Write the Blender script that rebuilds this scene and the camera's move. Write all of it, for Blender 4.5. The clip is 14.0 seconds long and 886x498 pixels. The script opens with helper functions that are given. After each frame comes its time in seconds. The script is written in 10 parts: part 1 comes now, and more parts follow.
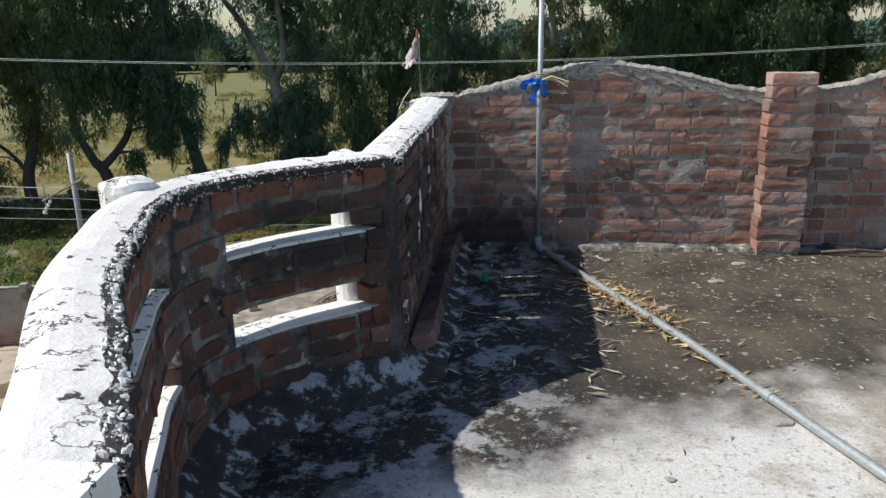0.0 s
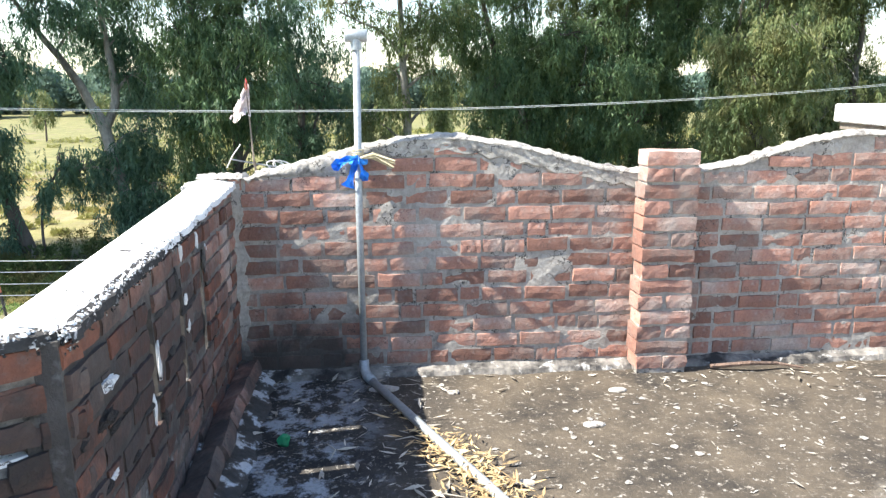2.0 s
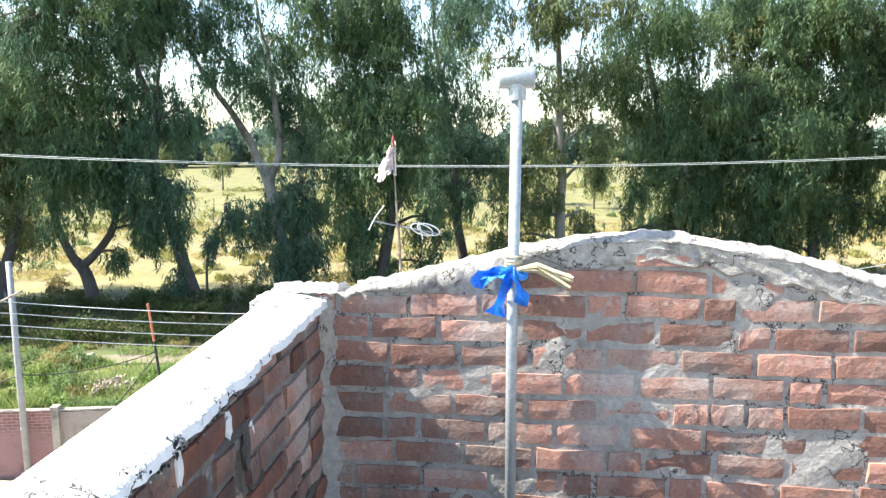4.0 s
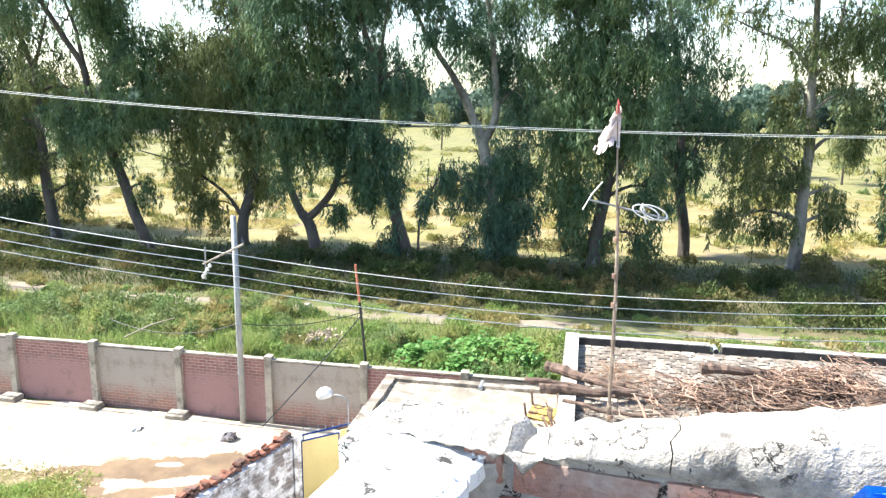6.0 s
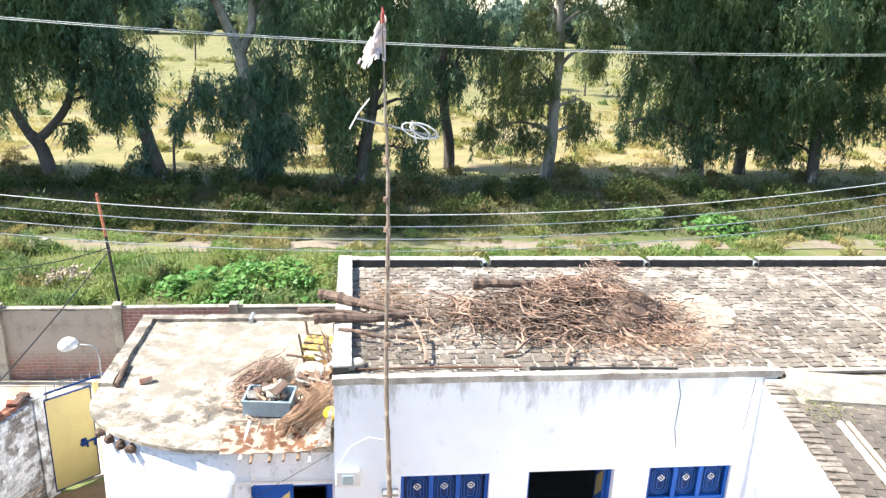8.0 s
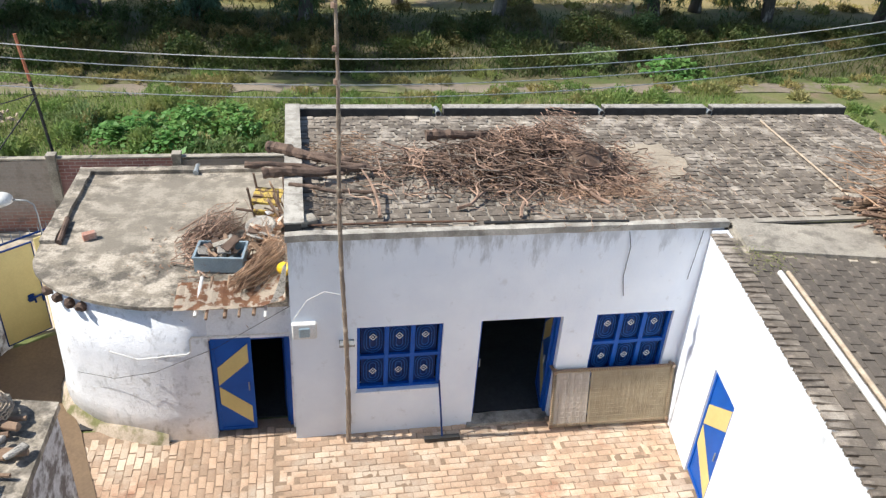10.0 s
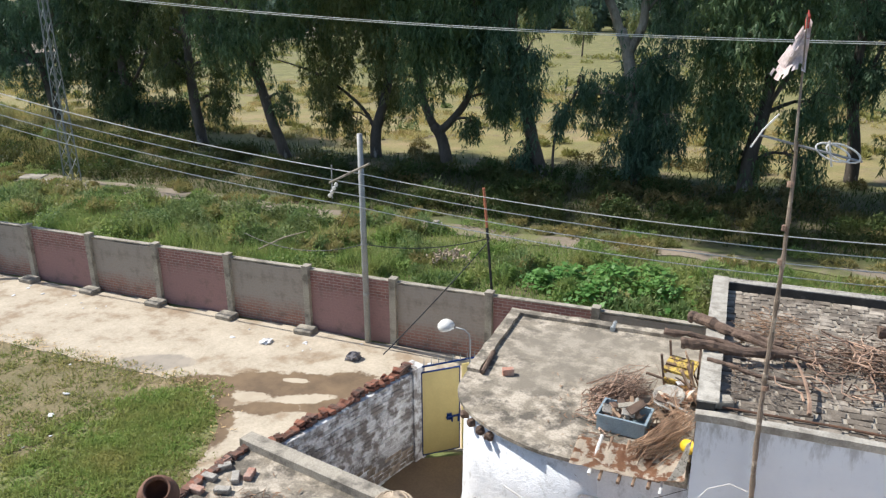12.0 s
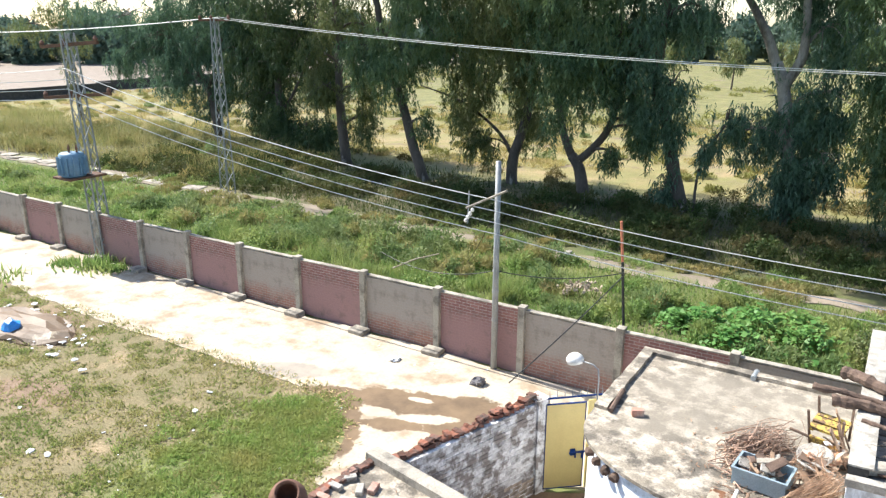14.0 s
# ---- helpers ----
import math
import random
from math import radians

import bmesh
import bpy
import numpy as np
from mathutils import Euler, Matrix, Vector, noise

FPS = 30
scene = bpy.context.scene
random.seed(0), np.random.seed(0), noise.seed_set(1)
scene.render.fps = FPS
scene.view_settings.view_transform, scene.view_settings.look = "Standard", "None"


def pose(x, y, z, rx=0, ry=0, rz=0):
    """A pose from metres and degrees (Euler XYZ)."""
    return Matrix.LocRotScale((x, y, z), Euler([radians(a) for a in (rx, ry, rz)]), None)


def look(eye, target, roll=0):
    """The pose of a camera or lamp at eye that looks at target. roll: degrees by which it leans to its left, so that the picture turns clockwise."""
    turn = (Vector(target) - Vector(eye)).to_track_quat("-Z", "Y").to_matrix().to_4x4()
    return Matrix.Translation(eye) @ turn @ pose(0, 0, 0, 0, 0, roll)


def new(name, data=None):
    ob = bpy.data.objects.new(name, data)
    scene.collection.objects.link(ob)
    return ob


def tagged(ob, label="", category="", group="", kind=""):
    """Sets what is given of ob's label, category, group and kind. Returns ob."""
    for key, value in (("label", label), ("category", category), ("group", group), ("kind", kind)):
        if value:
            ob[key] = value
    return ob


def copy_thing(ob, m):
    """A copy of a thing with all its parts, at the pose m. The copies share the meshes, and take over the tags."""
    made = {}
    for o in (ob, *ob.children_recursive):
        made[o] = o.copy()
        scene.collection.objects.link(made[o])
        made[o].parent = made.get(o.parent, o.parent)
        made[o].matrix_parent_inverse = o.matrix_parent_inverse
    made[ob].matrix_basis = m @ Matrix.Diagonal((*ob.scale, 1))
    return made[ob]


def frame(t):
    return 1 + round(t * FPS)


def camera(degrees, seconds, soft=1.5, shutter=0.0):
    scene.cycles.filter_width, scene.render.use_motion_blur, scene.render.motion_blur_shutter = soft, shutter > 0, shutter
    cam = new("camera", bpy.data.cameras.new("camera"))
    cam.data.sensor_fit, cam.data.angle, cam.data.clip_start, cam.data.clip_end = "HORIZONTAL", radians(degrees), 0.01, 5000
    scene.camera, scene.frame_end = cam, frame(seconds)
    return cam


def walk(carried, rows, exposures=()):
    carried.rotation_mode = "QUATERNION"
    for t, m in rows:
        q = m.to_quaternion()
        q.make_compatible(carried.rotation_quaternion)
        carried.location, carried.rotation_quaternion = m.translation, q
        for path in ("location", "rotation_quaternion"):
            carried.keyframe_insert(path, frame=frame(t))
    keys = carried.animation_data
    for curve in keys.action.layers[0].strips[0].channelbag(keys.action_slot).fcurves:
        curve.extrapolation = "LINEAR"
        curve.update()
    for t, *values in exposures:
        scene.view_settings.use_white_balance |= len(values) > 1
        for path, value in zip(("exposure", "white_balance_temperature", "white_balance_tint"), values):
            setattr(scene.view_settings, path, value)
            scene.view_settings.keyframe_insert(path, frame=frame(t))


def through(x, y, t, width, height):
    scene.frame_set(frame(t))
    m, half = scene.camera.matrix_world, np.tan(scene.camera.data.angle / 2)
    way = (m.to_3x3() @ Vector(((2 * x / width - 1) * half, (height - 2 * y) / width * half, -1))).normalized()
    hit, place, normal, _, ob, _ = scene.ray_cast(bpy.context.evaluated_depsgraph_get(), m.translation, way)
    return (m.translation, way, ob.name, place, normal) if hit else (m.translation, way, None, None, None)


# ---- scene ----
cam = camera(61.6, 14.0, 1.35)
PATH = [
    (0, (0.264, 0.81, 1.505), (0.46, 2.72, 0.946), -1.3),
    (0.5, (0.397, 1.102, 1.526), (0.824, 2.995, 1.039), 0.6),
    (1, (0.489, 1.365, 1.552), (1.027, 3.234, 1.087), -0.6),
    (1.5, (0.63, 1.71, 1.548), (1.099, 3.607, 1.124), -0.8),
    (2, (0.767, 2.077, 1.58), (1.335, 3.942, 1.131), -0.2),
    (2.2, (0.789, 2.223, 1.575), (1.369, 4.092, 1.163), -0.3),
    (4.3, (1.025, 3.712, 1.643), (1.071, 5.688, 1.333), -1.3),
    (4.5, (1.006, 3.854, 1.658), (0.952, 5.826, 1.333), -2.4),
    (5, (1.003, 4.187, 1.634), (0.741, 6.132, 1.249), -2.9),
    (5.5, (1.047, 4.548, 1.658), (0.701, 6.48, 1.275), 0.6),
    (6, (0.996, 4.874, 1.645), (0.619, 6.795, 1.234), 0.5),
    (6.5, (0.928, 5.19, 1.615), (0.487, 7.082, 1.142), -0.6),
    (7, (0.913, 5.49, 1.63), (0.505, 7.396, 1.183), 0.4),
    (7.5, (0.97, 5.57, 1.62), (0.803, 7.509, 1.161), 2.4),
    (8, (0.994, 5.618, 1.615), (1.23, 7.505, 0.996), 2.3),
    (8.5, (0.943, 5.691, 1.589), (1.351, 7.464, 0.759), 2.5),
    (8.7, (0.975, 5.741, 1.677), (1.406, 7.464, 0.758), 3.8),
    (10.8, (0.892, 5.926, 1.718), (1.057, 7.642, 0.704), 3.3),
    (11, (0.839, 5.933, 1.724), (0.837, 7.688, 0.764), 2.6),
    (11.5, (0.783, 5.982, 1.749), (0.408, 7.768, 0.931), 0.2),
    (12, (0.762, 5.993, 1.75), (0.064, 7.752, 1.104), -0.3),
    (12.5, (0.815, 5.985, 1.734), (0.007, 7.713, 1.132), 0.6),
    (13, (0.802, 5.963, 1.768), (0.086, 7.714, 1.118), 1.5),
    (13.5, (0.733, 5.959, 1.742), (-0.099, 7.665, 1.113), 0.7),
    (14, (0.687, 5.923, 1.788), (-0.328, 7.546, 1.209), 0.2),
]
EXPOSURES = [(0.0,-0.12),(0.5,0.38),(1.0,1.0),(1.5,1.35),(2.2,1.6),(4.3,1.71),(6.0,1.68),(8.0,1.5),(8.7,1.32),(10.8,0.12),(11.5,0.22),(12.0,0.36),(12.5,0.56),(13.5,0.95),(14.0,1.07)]
walk(cam, [(t, look(eye, target, roll)) for t, eye, target, roll in PATH], EXPOSURES)

# ---------------------------------------------------------------- light
G = -7.05            # level of the yard and the road
TERR = pose(0.836, 5.99, 0, 0, 0, -12)   # the terrace stands askew to the yard

world = bpy.data.worlds.new("sky")
scene.world = world
world.use_nodes = True
wn, wl = world.node_tree.nodes, world.node_tree.links
sky = wn.new("ShaderNodeTexSky")
sky.sky_type, sky.sun_disc = "NISHITA", False
sky.sun_elevation, sky.sun_rotation = radians(47.7), radians(273)
sky.air_density, sky.dust_density = 1.0, 0.6
wn["Background"].inputs["Strength"].default_value = 0.125
wl.new(sky.outputs[0], wn["Background"].inputs["Color"])
sun_data = bpy.data.lights.new("sun", "SUN")
sun_data.energy, sun_data.angle, sun_data.color = 5.0, radians(0.53), (1.0, 0.96, 0.89)
sun = new("sun", sun_data)
sun.matrix_world = look((-9.0, 0.45, 10.0), (0, 0, 0))

# ---------------------------------------------------------------- builders
def thing(name, label, category, m=None, group="", kind=""):
    ob = new(name)
    ob.empty_display_size = 0.1
    if m is not None:
        ob.matrix_world = m
    return tagged(ob, label, category, group, kind)


def mesh_of(bm, name, mat, smooth=False):
    me = bpy.data.meshes.new(name)
    bm.to_mesh(me)
    bm.free()
    me.materials.append(mat)
    if smooth:
        me.polygons.foreach_set("use_smooth", [True] * len(me.polygons))
    return me


def part(name, bm, mat, parent=None, label="", smooth=False, kind=""):
    """Links a bmesh (or a mesh) as one object under a thing or a part."""
    me = bm if isinstance(bm, bpy.types.Mesh) else mesh_of(bm, name, mat, smooth)
    ob = new(name, me)
    if parent is not None:
        ob.parent = parent
    return tagged(ob, label, kind=kind)


def solo(name, bm, mat, label, category, m=None, group="", kind="", smooth=False):
    """A thing of a single mesh."""
    ob = part(name, bm, mat, None, label, smooth)
    if m is not None:
        ob.matrix_world = m
    return tagged(ob, label, category, group, kind)


def box(bm, x0, y0, z0, x1, y1, z1, m=None, bevel=0.0):
    r = bmesh.ops.create_cube(bm, size=1.0)
    mm = Matrix.Translation(((x0 + x1) / 2, (y0 + y1) / 2, (z0 + z1) / 2)) @ Matrix.Diagonal((x1 - x0, y1 - y0, z1 - z0, 1))
    bmesh.ops.transform(bm, matrix=mm, verts=r["verts"])
    if bevel:
        es = list({e for v in r["verts"] for e in v.link_edges})
        got = bmesh.ops.bevel(bm, geom=es, offset=bevel, segments=1, affect="EDGES")
        vs = list({v for f in got["faces"] for v in f.verts} | {v for v in r["verts"] if v.is_valid})
    else:
        vs = r["verts"]
    if m is not None:
        bmesh.ops.transform(bm, matrix=m, verts=vs)
    return vs


def boxes(*items, m=None, bevel=0.0):
    bm = bmesh.new()
    for it in items:
        box(bm, *it, m=m, bevel=bevel)
    return bm


def prism(bm, pts, z0, z1, top=None):
    """Upright prism over a plan outline (counter-clockwise); top: height per corner."""
    lo = [bm.verts.new((x, y, z0)) for x, y in pts]
    hi = [bm.verts.new((x, y, z1 if top is None else top[i])) for i, (x, y) in enumerate(pts)]
    n = len(pts)
    bm.faces.new(lo[::-1])
    bm.faces.new(hi)
    for i in range(n):
        bm.faces.new((lo[i], lo[(i + 1) % n], hi[(i + 1) % n], hi[i]))


def tube(bm, pts, r, n=8, cap=True):
    """A round bar along pts; r a number or one radius a point."""
    pts = [Vector(p) for p in pts]
    rs = [r] * len(pts) if isinstance(r, (int, float)) else list(r)
    rings = []
    side = None
    for i, p in enumerate(pts):
        d = (pts[min(i + 1, len(pts) - 1)] - pts[max(i - 1, 0)]).normalized()
        if side is None:
            side = d.orthogonal().normalized()
        side = (side - d * side.dot(d))
        side = side.normalized() if side.length > 1e-5 else d.orthogonal().normalized()
        up = d.cross(side)
        rings.append([bm.verts.new(p + rs[i] * (math.cos(a) * side + math.sin(a) * up)) for a in (2 * math.pi * k / n for k in range(n))])
    for a, b in zip(rings, rings[1:]):
        for k in range(n):
            bm.faces.new((a[k], a[(k + 1) % n], b[(k + 1) % n], b[k]))
    if cap:
        bm.faces.new(rings[0][::-1])
        bm.faces.new(rings[-1])


def smooth_line(pts, n=4):
    """A line through all pts, rounded between them."""
    p = [Vector(q) for q in pts]
    out = []
    for i in range(len(p) - 1):
        a, b, c, d = p[max(i - 1, 0)], p[i], p[i + 1], p[min(i + 2, len(p) - 1)]
        for k in range(n):
            t = k / n
            out.append(0.5 * (2 * b + (c - a) * t + (2 * a - 5 * b + 4 * c - d) * t * t + (3 * b - a - 3 * c + d) * t ** 3))
    return out + [p[-1]]


def bar(pts, r, n=8):
    bm = bmesh.new()
    tube(bm, pts, r, n)
    return bm


def lathe(profile, n=24, m=None):
    """Turned form: profile of (radius, height)."""
    bm = bmesh.new()
    rings = [[bm.verts.new((r * math.cos(2 * math.pi * k / n), r * math.sin(2 * math.pi * k / n), z)) for k in range(n)] for r, z in profile]
    for a, b in zip(rings, rings[1:]):
        for k in range(n):
            bm.faces.new((a[k], a[(k + 1) % n], b[(k + 1) % n], b[k]))
    if profile[0][0] > 1e-4:
        bm.faces.new(rings[0][::-1])
    if profile[-1][0] > 1e-4:
        bm.faces.new(rings[-1])
    bmesh.ops.remove_doubles(bm, verts=bm.verts, dist=1e-5)
    if m is not None:
        bmesh.ops.transform(bm, matrix=m, verts=bm.verts)
    return bm


def roughen(bm, amount, size=0.15, seed=0.0):
    for v in bm.verts:
        v.co += amount * Vector(noise.noise_vector(v.co / size + Vector((seed, seed * 2, 0))))
    return bm


def quads(name, centre, along, across, mat, slim=False):
    """Flat leaves from numpy arrays: one four-cornered blade a row, or a slim three-cornered one."""
    n, k = len(centre), 3 if slim else 4
    v = np.empty((n, k, 3))
    if slim:
        v[:, 0] = centre - across * 1.1
        v[:, 1] = centre + across * 1.1
        v[:, 2] = centre + along
    else:
        v[:, 0] = centre - across * 0.25
        v[:, 1] = centre + along * 0.45 - across
        v[:, 2] = centre + along
        v[:, 3] = centre + along * 0.45 + across
    me = bpy.data.meshes.new(name)
    me.vertices.add(k * n)
    me.vertices.foreach_set("co", v.reshape(-1))
    me.loops.add(k * n)
    me.loops.foreach_set("vertex_index", np.arange(k * n, dtype=np.int32))
    me.polygons.add(n)
    me.polygons.foreach_set("loop_start", np.arange(0, k * n, k, dtype=np.int32))
    me.polygons.foreach_set("loop_total", np.full(n, k, dtype=np.int32))
    me.update(calc_edges=True)
    me.materials.append(mat)
    return me


def joined(name, meshes, places, mat):
    """Many small solids in one mesh: places are matrices, meshes cycle."""
    vs, fs, n = [], [], 0
    for i, m in enumerate(places):
        me = meshes[i % len(meshes)]
        vs += [tuple(m @ v.co) for v in me.vertices]
        fs += [tuple(n + k for k in p.vertices) for p in me.polygons]
        n += len(me.vertices)
    out = bpy.data.meshes.new(name)
    out.from_pydata(vs, [], fs)
    out.materials.append(mat)
    return out


def pieces(name, meshes, places, parent, mat, most=300, rest=""):
    """The first ones as objects of their own, the others joined."""
    for i, m in enumerate(places[:most]):
        ob = new(name, meshes[i % len(meshes)])
        ob.parent = parent
        ob.matrix_basis = m
    if len(places) > most:
        part(rest or name + "_field", joined(name + "_field", meshes, places[most:], mat), mat, parent, kind="stuff")


def brick_shapes(l, d, h, mat, count=6, rough=0.004, seed=1):
    """Worn bricks, centred; length along x, face towards -y; edges chipped and uneven."""
    rng = random.Random(seed)
    out = []
    for _ in range(count):
        bm = bmesh.new()
        rings = []
        for i in range(5):
            u = i / 4 - 0.5
            end = i in (0, 4)
            x = u * l * (1.0 if end else rng.uniform(0.9, 1.1)) + rng.uniform(-1, 1) * rough
            bow = rng.uniform(-0.6, 0.6) * rough
            prof = []
            for y, z in ((-0.5, -0.5), (-0.5, 0.0), (-0.5, 0.5), (0.5, 0.5), (0.5, -0.5)):
                chip = rng.uniform(0.2, 1.6) * rough if y < 0 and z else 0.0
                dx = -math.copysign(rng.uniform(0.3, 1.6) * rough, u) if end and y < 0 else 0.0
                prof.append(bm.verts.new((x + dx, y * d + (chip * 0.5 if y < 0 else 0) + rng.uniform(-0.4, 0.4) * rough, z * h + bow - math.copysign(chip, z) * (0.9 if z else 0))))
            rings.append(prof)
        for a, b in zip(rings, rings[1:]):
            for k in range(5):
                bm.faces.new((a[k], a[(k + 1) % 5], b[(k + 1) % 5], b[k]))
        bm.faces.new(rings[0][::-1])
        bm.faces.new(rings[-1])
        bmesh.ops.recalc_face_normals(bm, faces=bm.faces)
        out.append(mesh_of(bm, "brick", mat))
    return out

# ---------------------------------------------------------------- materials
def base_nodes(name):
    mat = bpy.data.materials.new(name)
    mat.use_nodes = True
    nt = mat.node_tree
    return mat, nt.nodes, nt.links, nt.nodes["Principled BSDF"]


def noise_node(N, L, vec, scale, detail=5.0, rough=0.6):
    n = N.new("ShaderNodeTexNoise")
    n.inputs["Scale"].default_value, n.inputs["Detail"].default_value, n.inputs["Roughness"].default_value = scale, detail, rough
    if vec is not None:
        L.new(vec, n.inputs["Vector"])
    return n.outputs["Fac"]


def ramp(N, L, fac, lo, hi, a=0.0, b=1.0):
    n = N.new("ShaderNodeMapRange")
    n.clamp = True
    for k, v in zip(("From Min", "From Max", "To Min", "To Max"), (lo, hi, a, b)):
        n.inputs[k].default_value = v
    L.new(fac, n.inputs["Value"])
    return n.outputs["Result"]


def mixed(N, L, fac, a, b, how="MIX"):
    n = N.new("ShaderNodeMix")
    n.data_type, n.blend_type = "RGBA", how
    for sock, v in ((n.inputs[0], fac), (n.inputs[6], a), (n.inputs[7], b)):
        if isinstance(v, (int, float)):
            sock.default_value = v
        elif isinstance(v, (tuple, list)):
            sock.default_value = (*v, 1.0)
        else:
            L.new(v, sock)
    return n.outputs[2]


def arith(N, L, how, a, b):
    n = N.new("ShaderNodeMath")
    n.operation = how
    for sock, v in zip(n.inputs, (a, b)):
        if isinstance(v, (int, float)):
            sock.default_value = v
        else:
            L.new(v, sock)
    return n.outputs[0]


def coords(N, L, stretch=(1, 1, 1)):
    tc, mp = N.new("ShaderNodeTexCoord"), N.new("ShaderNodeMapping")
    mp.inputs["Scale"].default_value = stretch
    L.new(tc.outputs["Object"], mp.inputs["Vector"])
    return mp.outputs["Vector"]


def finish(N, L, bsdf, colour, height, rough, bump, dist=0.01):
    L.new(colour, bsdf.inputs["Base Color"])
    bsdf.inputs["Roughness"].default_value = rough
    if bump:
        b = N.new("ShaderNodeBump")
        b.inputs["Strength"].default_value, b.inputs["Distance"].default_value = bump, dist
        L.new(height, b.inputs["Height"])
        L.new(b.outputs["Normal"], bsdf.inputs["Normal"])


def surf(name, c1, c2, scale=3.0, rough=0.8, bump=0.4, fine=60.0, c3=None, stain=(0.58, 0.7), stain_scale=2.0,
         stretch=(1, 1, 1), spread=0.35, rnd=0.0, island=0.0, metal=0.0, dist=0.01, grain=0.25, stain_stretch=None, wide=None):
    """Two-scale colour, grain relief, patches of a third colour, and a tone that differs from piece to piece."""
    mat, N, L, bsdf = base_nodes(name)
    vec = coords(N, L, stretch)
    col = mixed(N, L, ramp(N, L, noise_node(N, L, vec, scale), 0.5 - spread / 2, 0.5 + spread / 2), c1, c2)
    if c3:
        sv = coords(N, L, stain_stretch) if stain_stretch else vec
        col = mixed(N, L, ramp(N, L, noise_node(N, L, sv, stain_scale, 7.0, 0.65), *stain), col, c3)
    if wide:
        # weathering that runs on from piece to piece: colour, scale, from, to, strength
        ps = N.new("ShaderNodeNewGeometry")
        wf = ramp(N, L, noise_node(N, L, ps.outputs["Position"], wide[1], 7.0, 0.65), wide[2], wide[3], 0.0, wide[4])
        col = mixed(N, L, wf, col, wide[0])
    fn = noise_node(N, L, vec, fine, 4.0, 0.7)
    g = ramp(N, L, fn, 0.25, 0.75, 1 - grain, 1 + grain)
    tone = g
    if rnd:
        oi = N.new("ShaderNodeObjectInfo")
        tone = arith(N, L, "MULTIPLY", tone, ramp(N, L, oi.outputs["Random"], 0, 1, 1 - rnd, 1 + rnd))
    if island:
        ge = N.new("ShaderNodeNewGeometry")
        tone = arith(N, L, "MULTIPLY", tone, ramp(N, L, ge.outputs["Random Per Island"], 0, 1, 1 - island, 1 + island))
    comb = N.new("ShaderNodeCombineXYZ")
    for k in range(3):
        L.new(tone, comb.inputs[k])
    col = mixed(N, L, 1.0, col, comb.outputs[0], "MULTIPLY")
    bsdf.inputs["Metallic"].default_value = metal
    finish(N, L, bsdf, col, fn, rough, bump, dist)
    return mat


def leaf_mat(name, c1, c2, c3, rough=0.5, through=0.25):
    """Leaves: tone differs blade by blade, a little light comes through."""
    mat, N, L, bsdf = base_nodes(name)
    ge = N.new("ShaderNodeNewGeometry")
    vec = coords(N, L)
    col = mixed(N, L, ge.outputs["Random Per Island"], c1, c2)
    col = mixed(N, L, ramp(N, L, noise_node(N, L, vec, 0.7, 3.0), 0.42, 0.66), col, c3)
    bsdf.inputs["Roughness"].default_value = rough
    bsdf.inputs["Specular IOR Level"].default_value = 0.25
    L.new(col, bsdf.inputs["Base Color"])
    tr, mx = N.new("ShaderNodeBsdfTranslucent"), N.new("ShaderNodeMixShader")
    L.new(col, tr.inputs["Color"])
    mx.inputs[0].default_value = through
    L.new(bsdf.outputs[0], mx.inputs[1])
    L.new(tr.outputs[0], mx.inputs[2])
    L.new(mx.outputs[0], N["Material Output"].inputs["Surface"])
    return mat


def spread_of(N, L, blobs, uneven=0.9, scale=1.1, soft=(0.0, 0.16)):
    """Mask of a spill: ellipses (x, y, half length, half width, turn) on the ground, with a ragged rim."""
    ps = N.new("ShaderNodeNewGeometry")
    best = None
    for x, y, a, b, turn in blobs:
        mp, ln = N.new("ShaderNodeMapping"), N.new("ShaderNodeVectorMath")
        mp.vector_type, ln.operation = "TEXTURE", "LENGTH"
        mp.inputs["Location"].default_value, mp.inputs["Rotation"].default_value, mp.inputs["Scale"].default_value = (x, y, G), (0, 0, radians(turn)), (a, b, 50)
        L.new(ps.outputs["Position"], mp.inputs["Vector"])
        L.new(mp.outputs["Vector"], ln.inputs[0])
        near = arith(N, L, "SUBTRACT", 1.0, ln.outputs["Value"])
        best = near if best is None else arith(N, L, "MAXIMUM", best, near)
    rag = arith(N, L, "MULTIPLY", arith(N, L, "SUBTRACT", noise_node(N, L, ps.outputs["Position"], scale, 9.0, 0.68), 0.5), 2 * uneven)
    return ramp(N, L, arith(N, L, "ADD", best, rag), *soft)


def spill(mat, blobs, c1, c2, scale, rough=None, uneven=0.9, rag=1.1, soft=(0.0, 0.16), strength=1.0):
    """Lay a spill of other colours over a material."""
    N, L = mat.node_tree.nodes, mat.node_tree.links
    bsdf = N["Principled BSDF"]
    old = bsdf.inputs["Base Color"].links[0].from_socket
    f = spread_of(N, L, blobs, uneven, rag, soft)
    ps = N.new("ShaderNodeNewGeometry")
    col = mixed(N, L, ramp(N, L, noise_node(N, L, ps.outputs["Position"], scale, 7.0, 0.65), 0.38, 0.62), c1, c2)
    f_ = arith(N, L, "MULTIPLY", f, strength)
    L.new(mixed(N, L, f_, old, col), bsdf.inputs["Base Color"])
    if rough:
        L.new(ramp(N, L, f, 0, 1, bsdf.inputs["Roughness"].default_value, rough), bsdf.inputs["Roughness"])


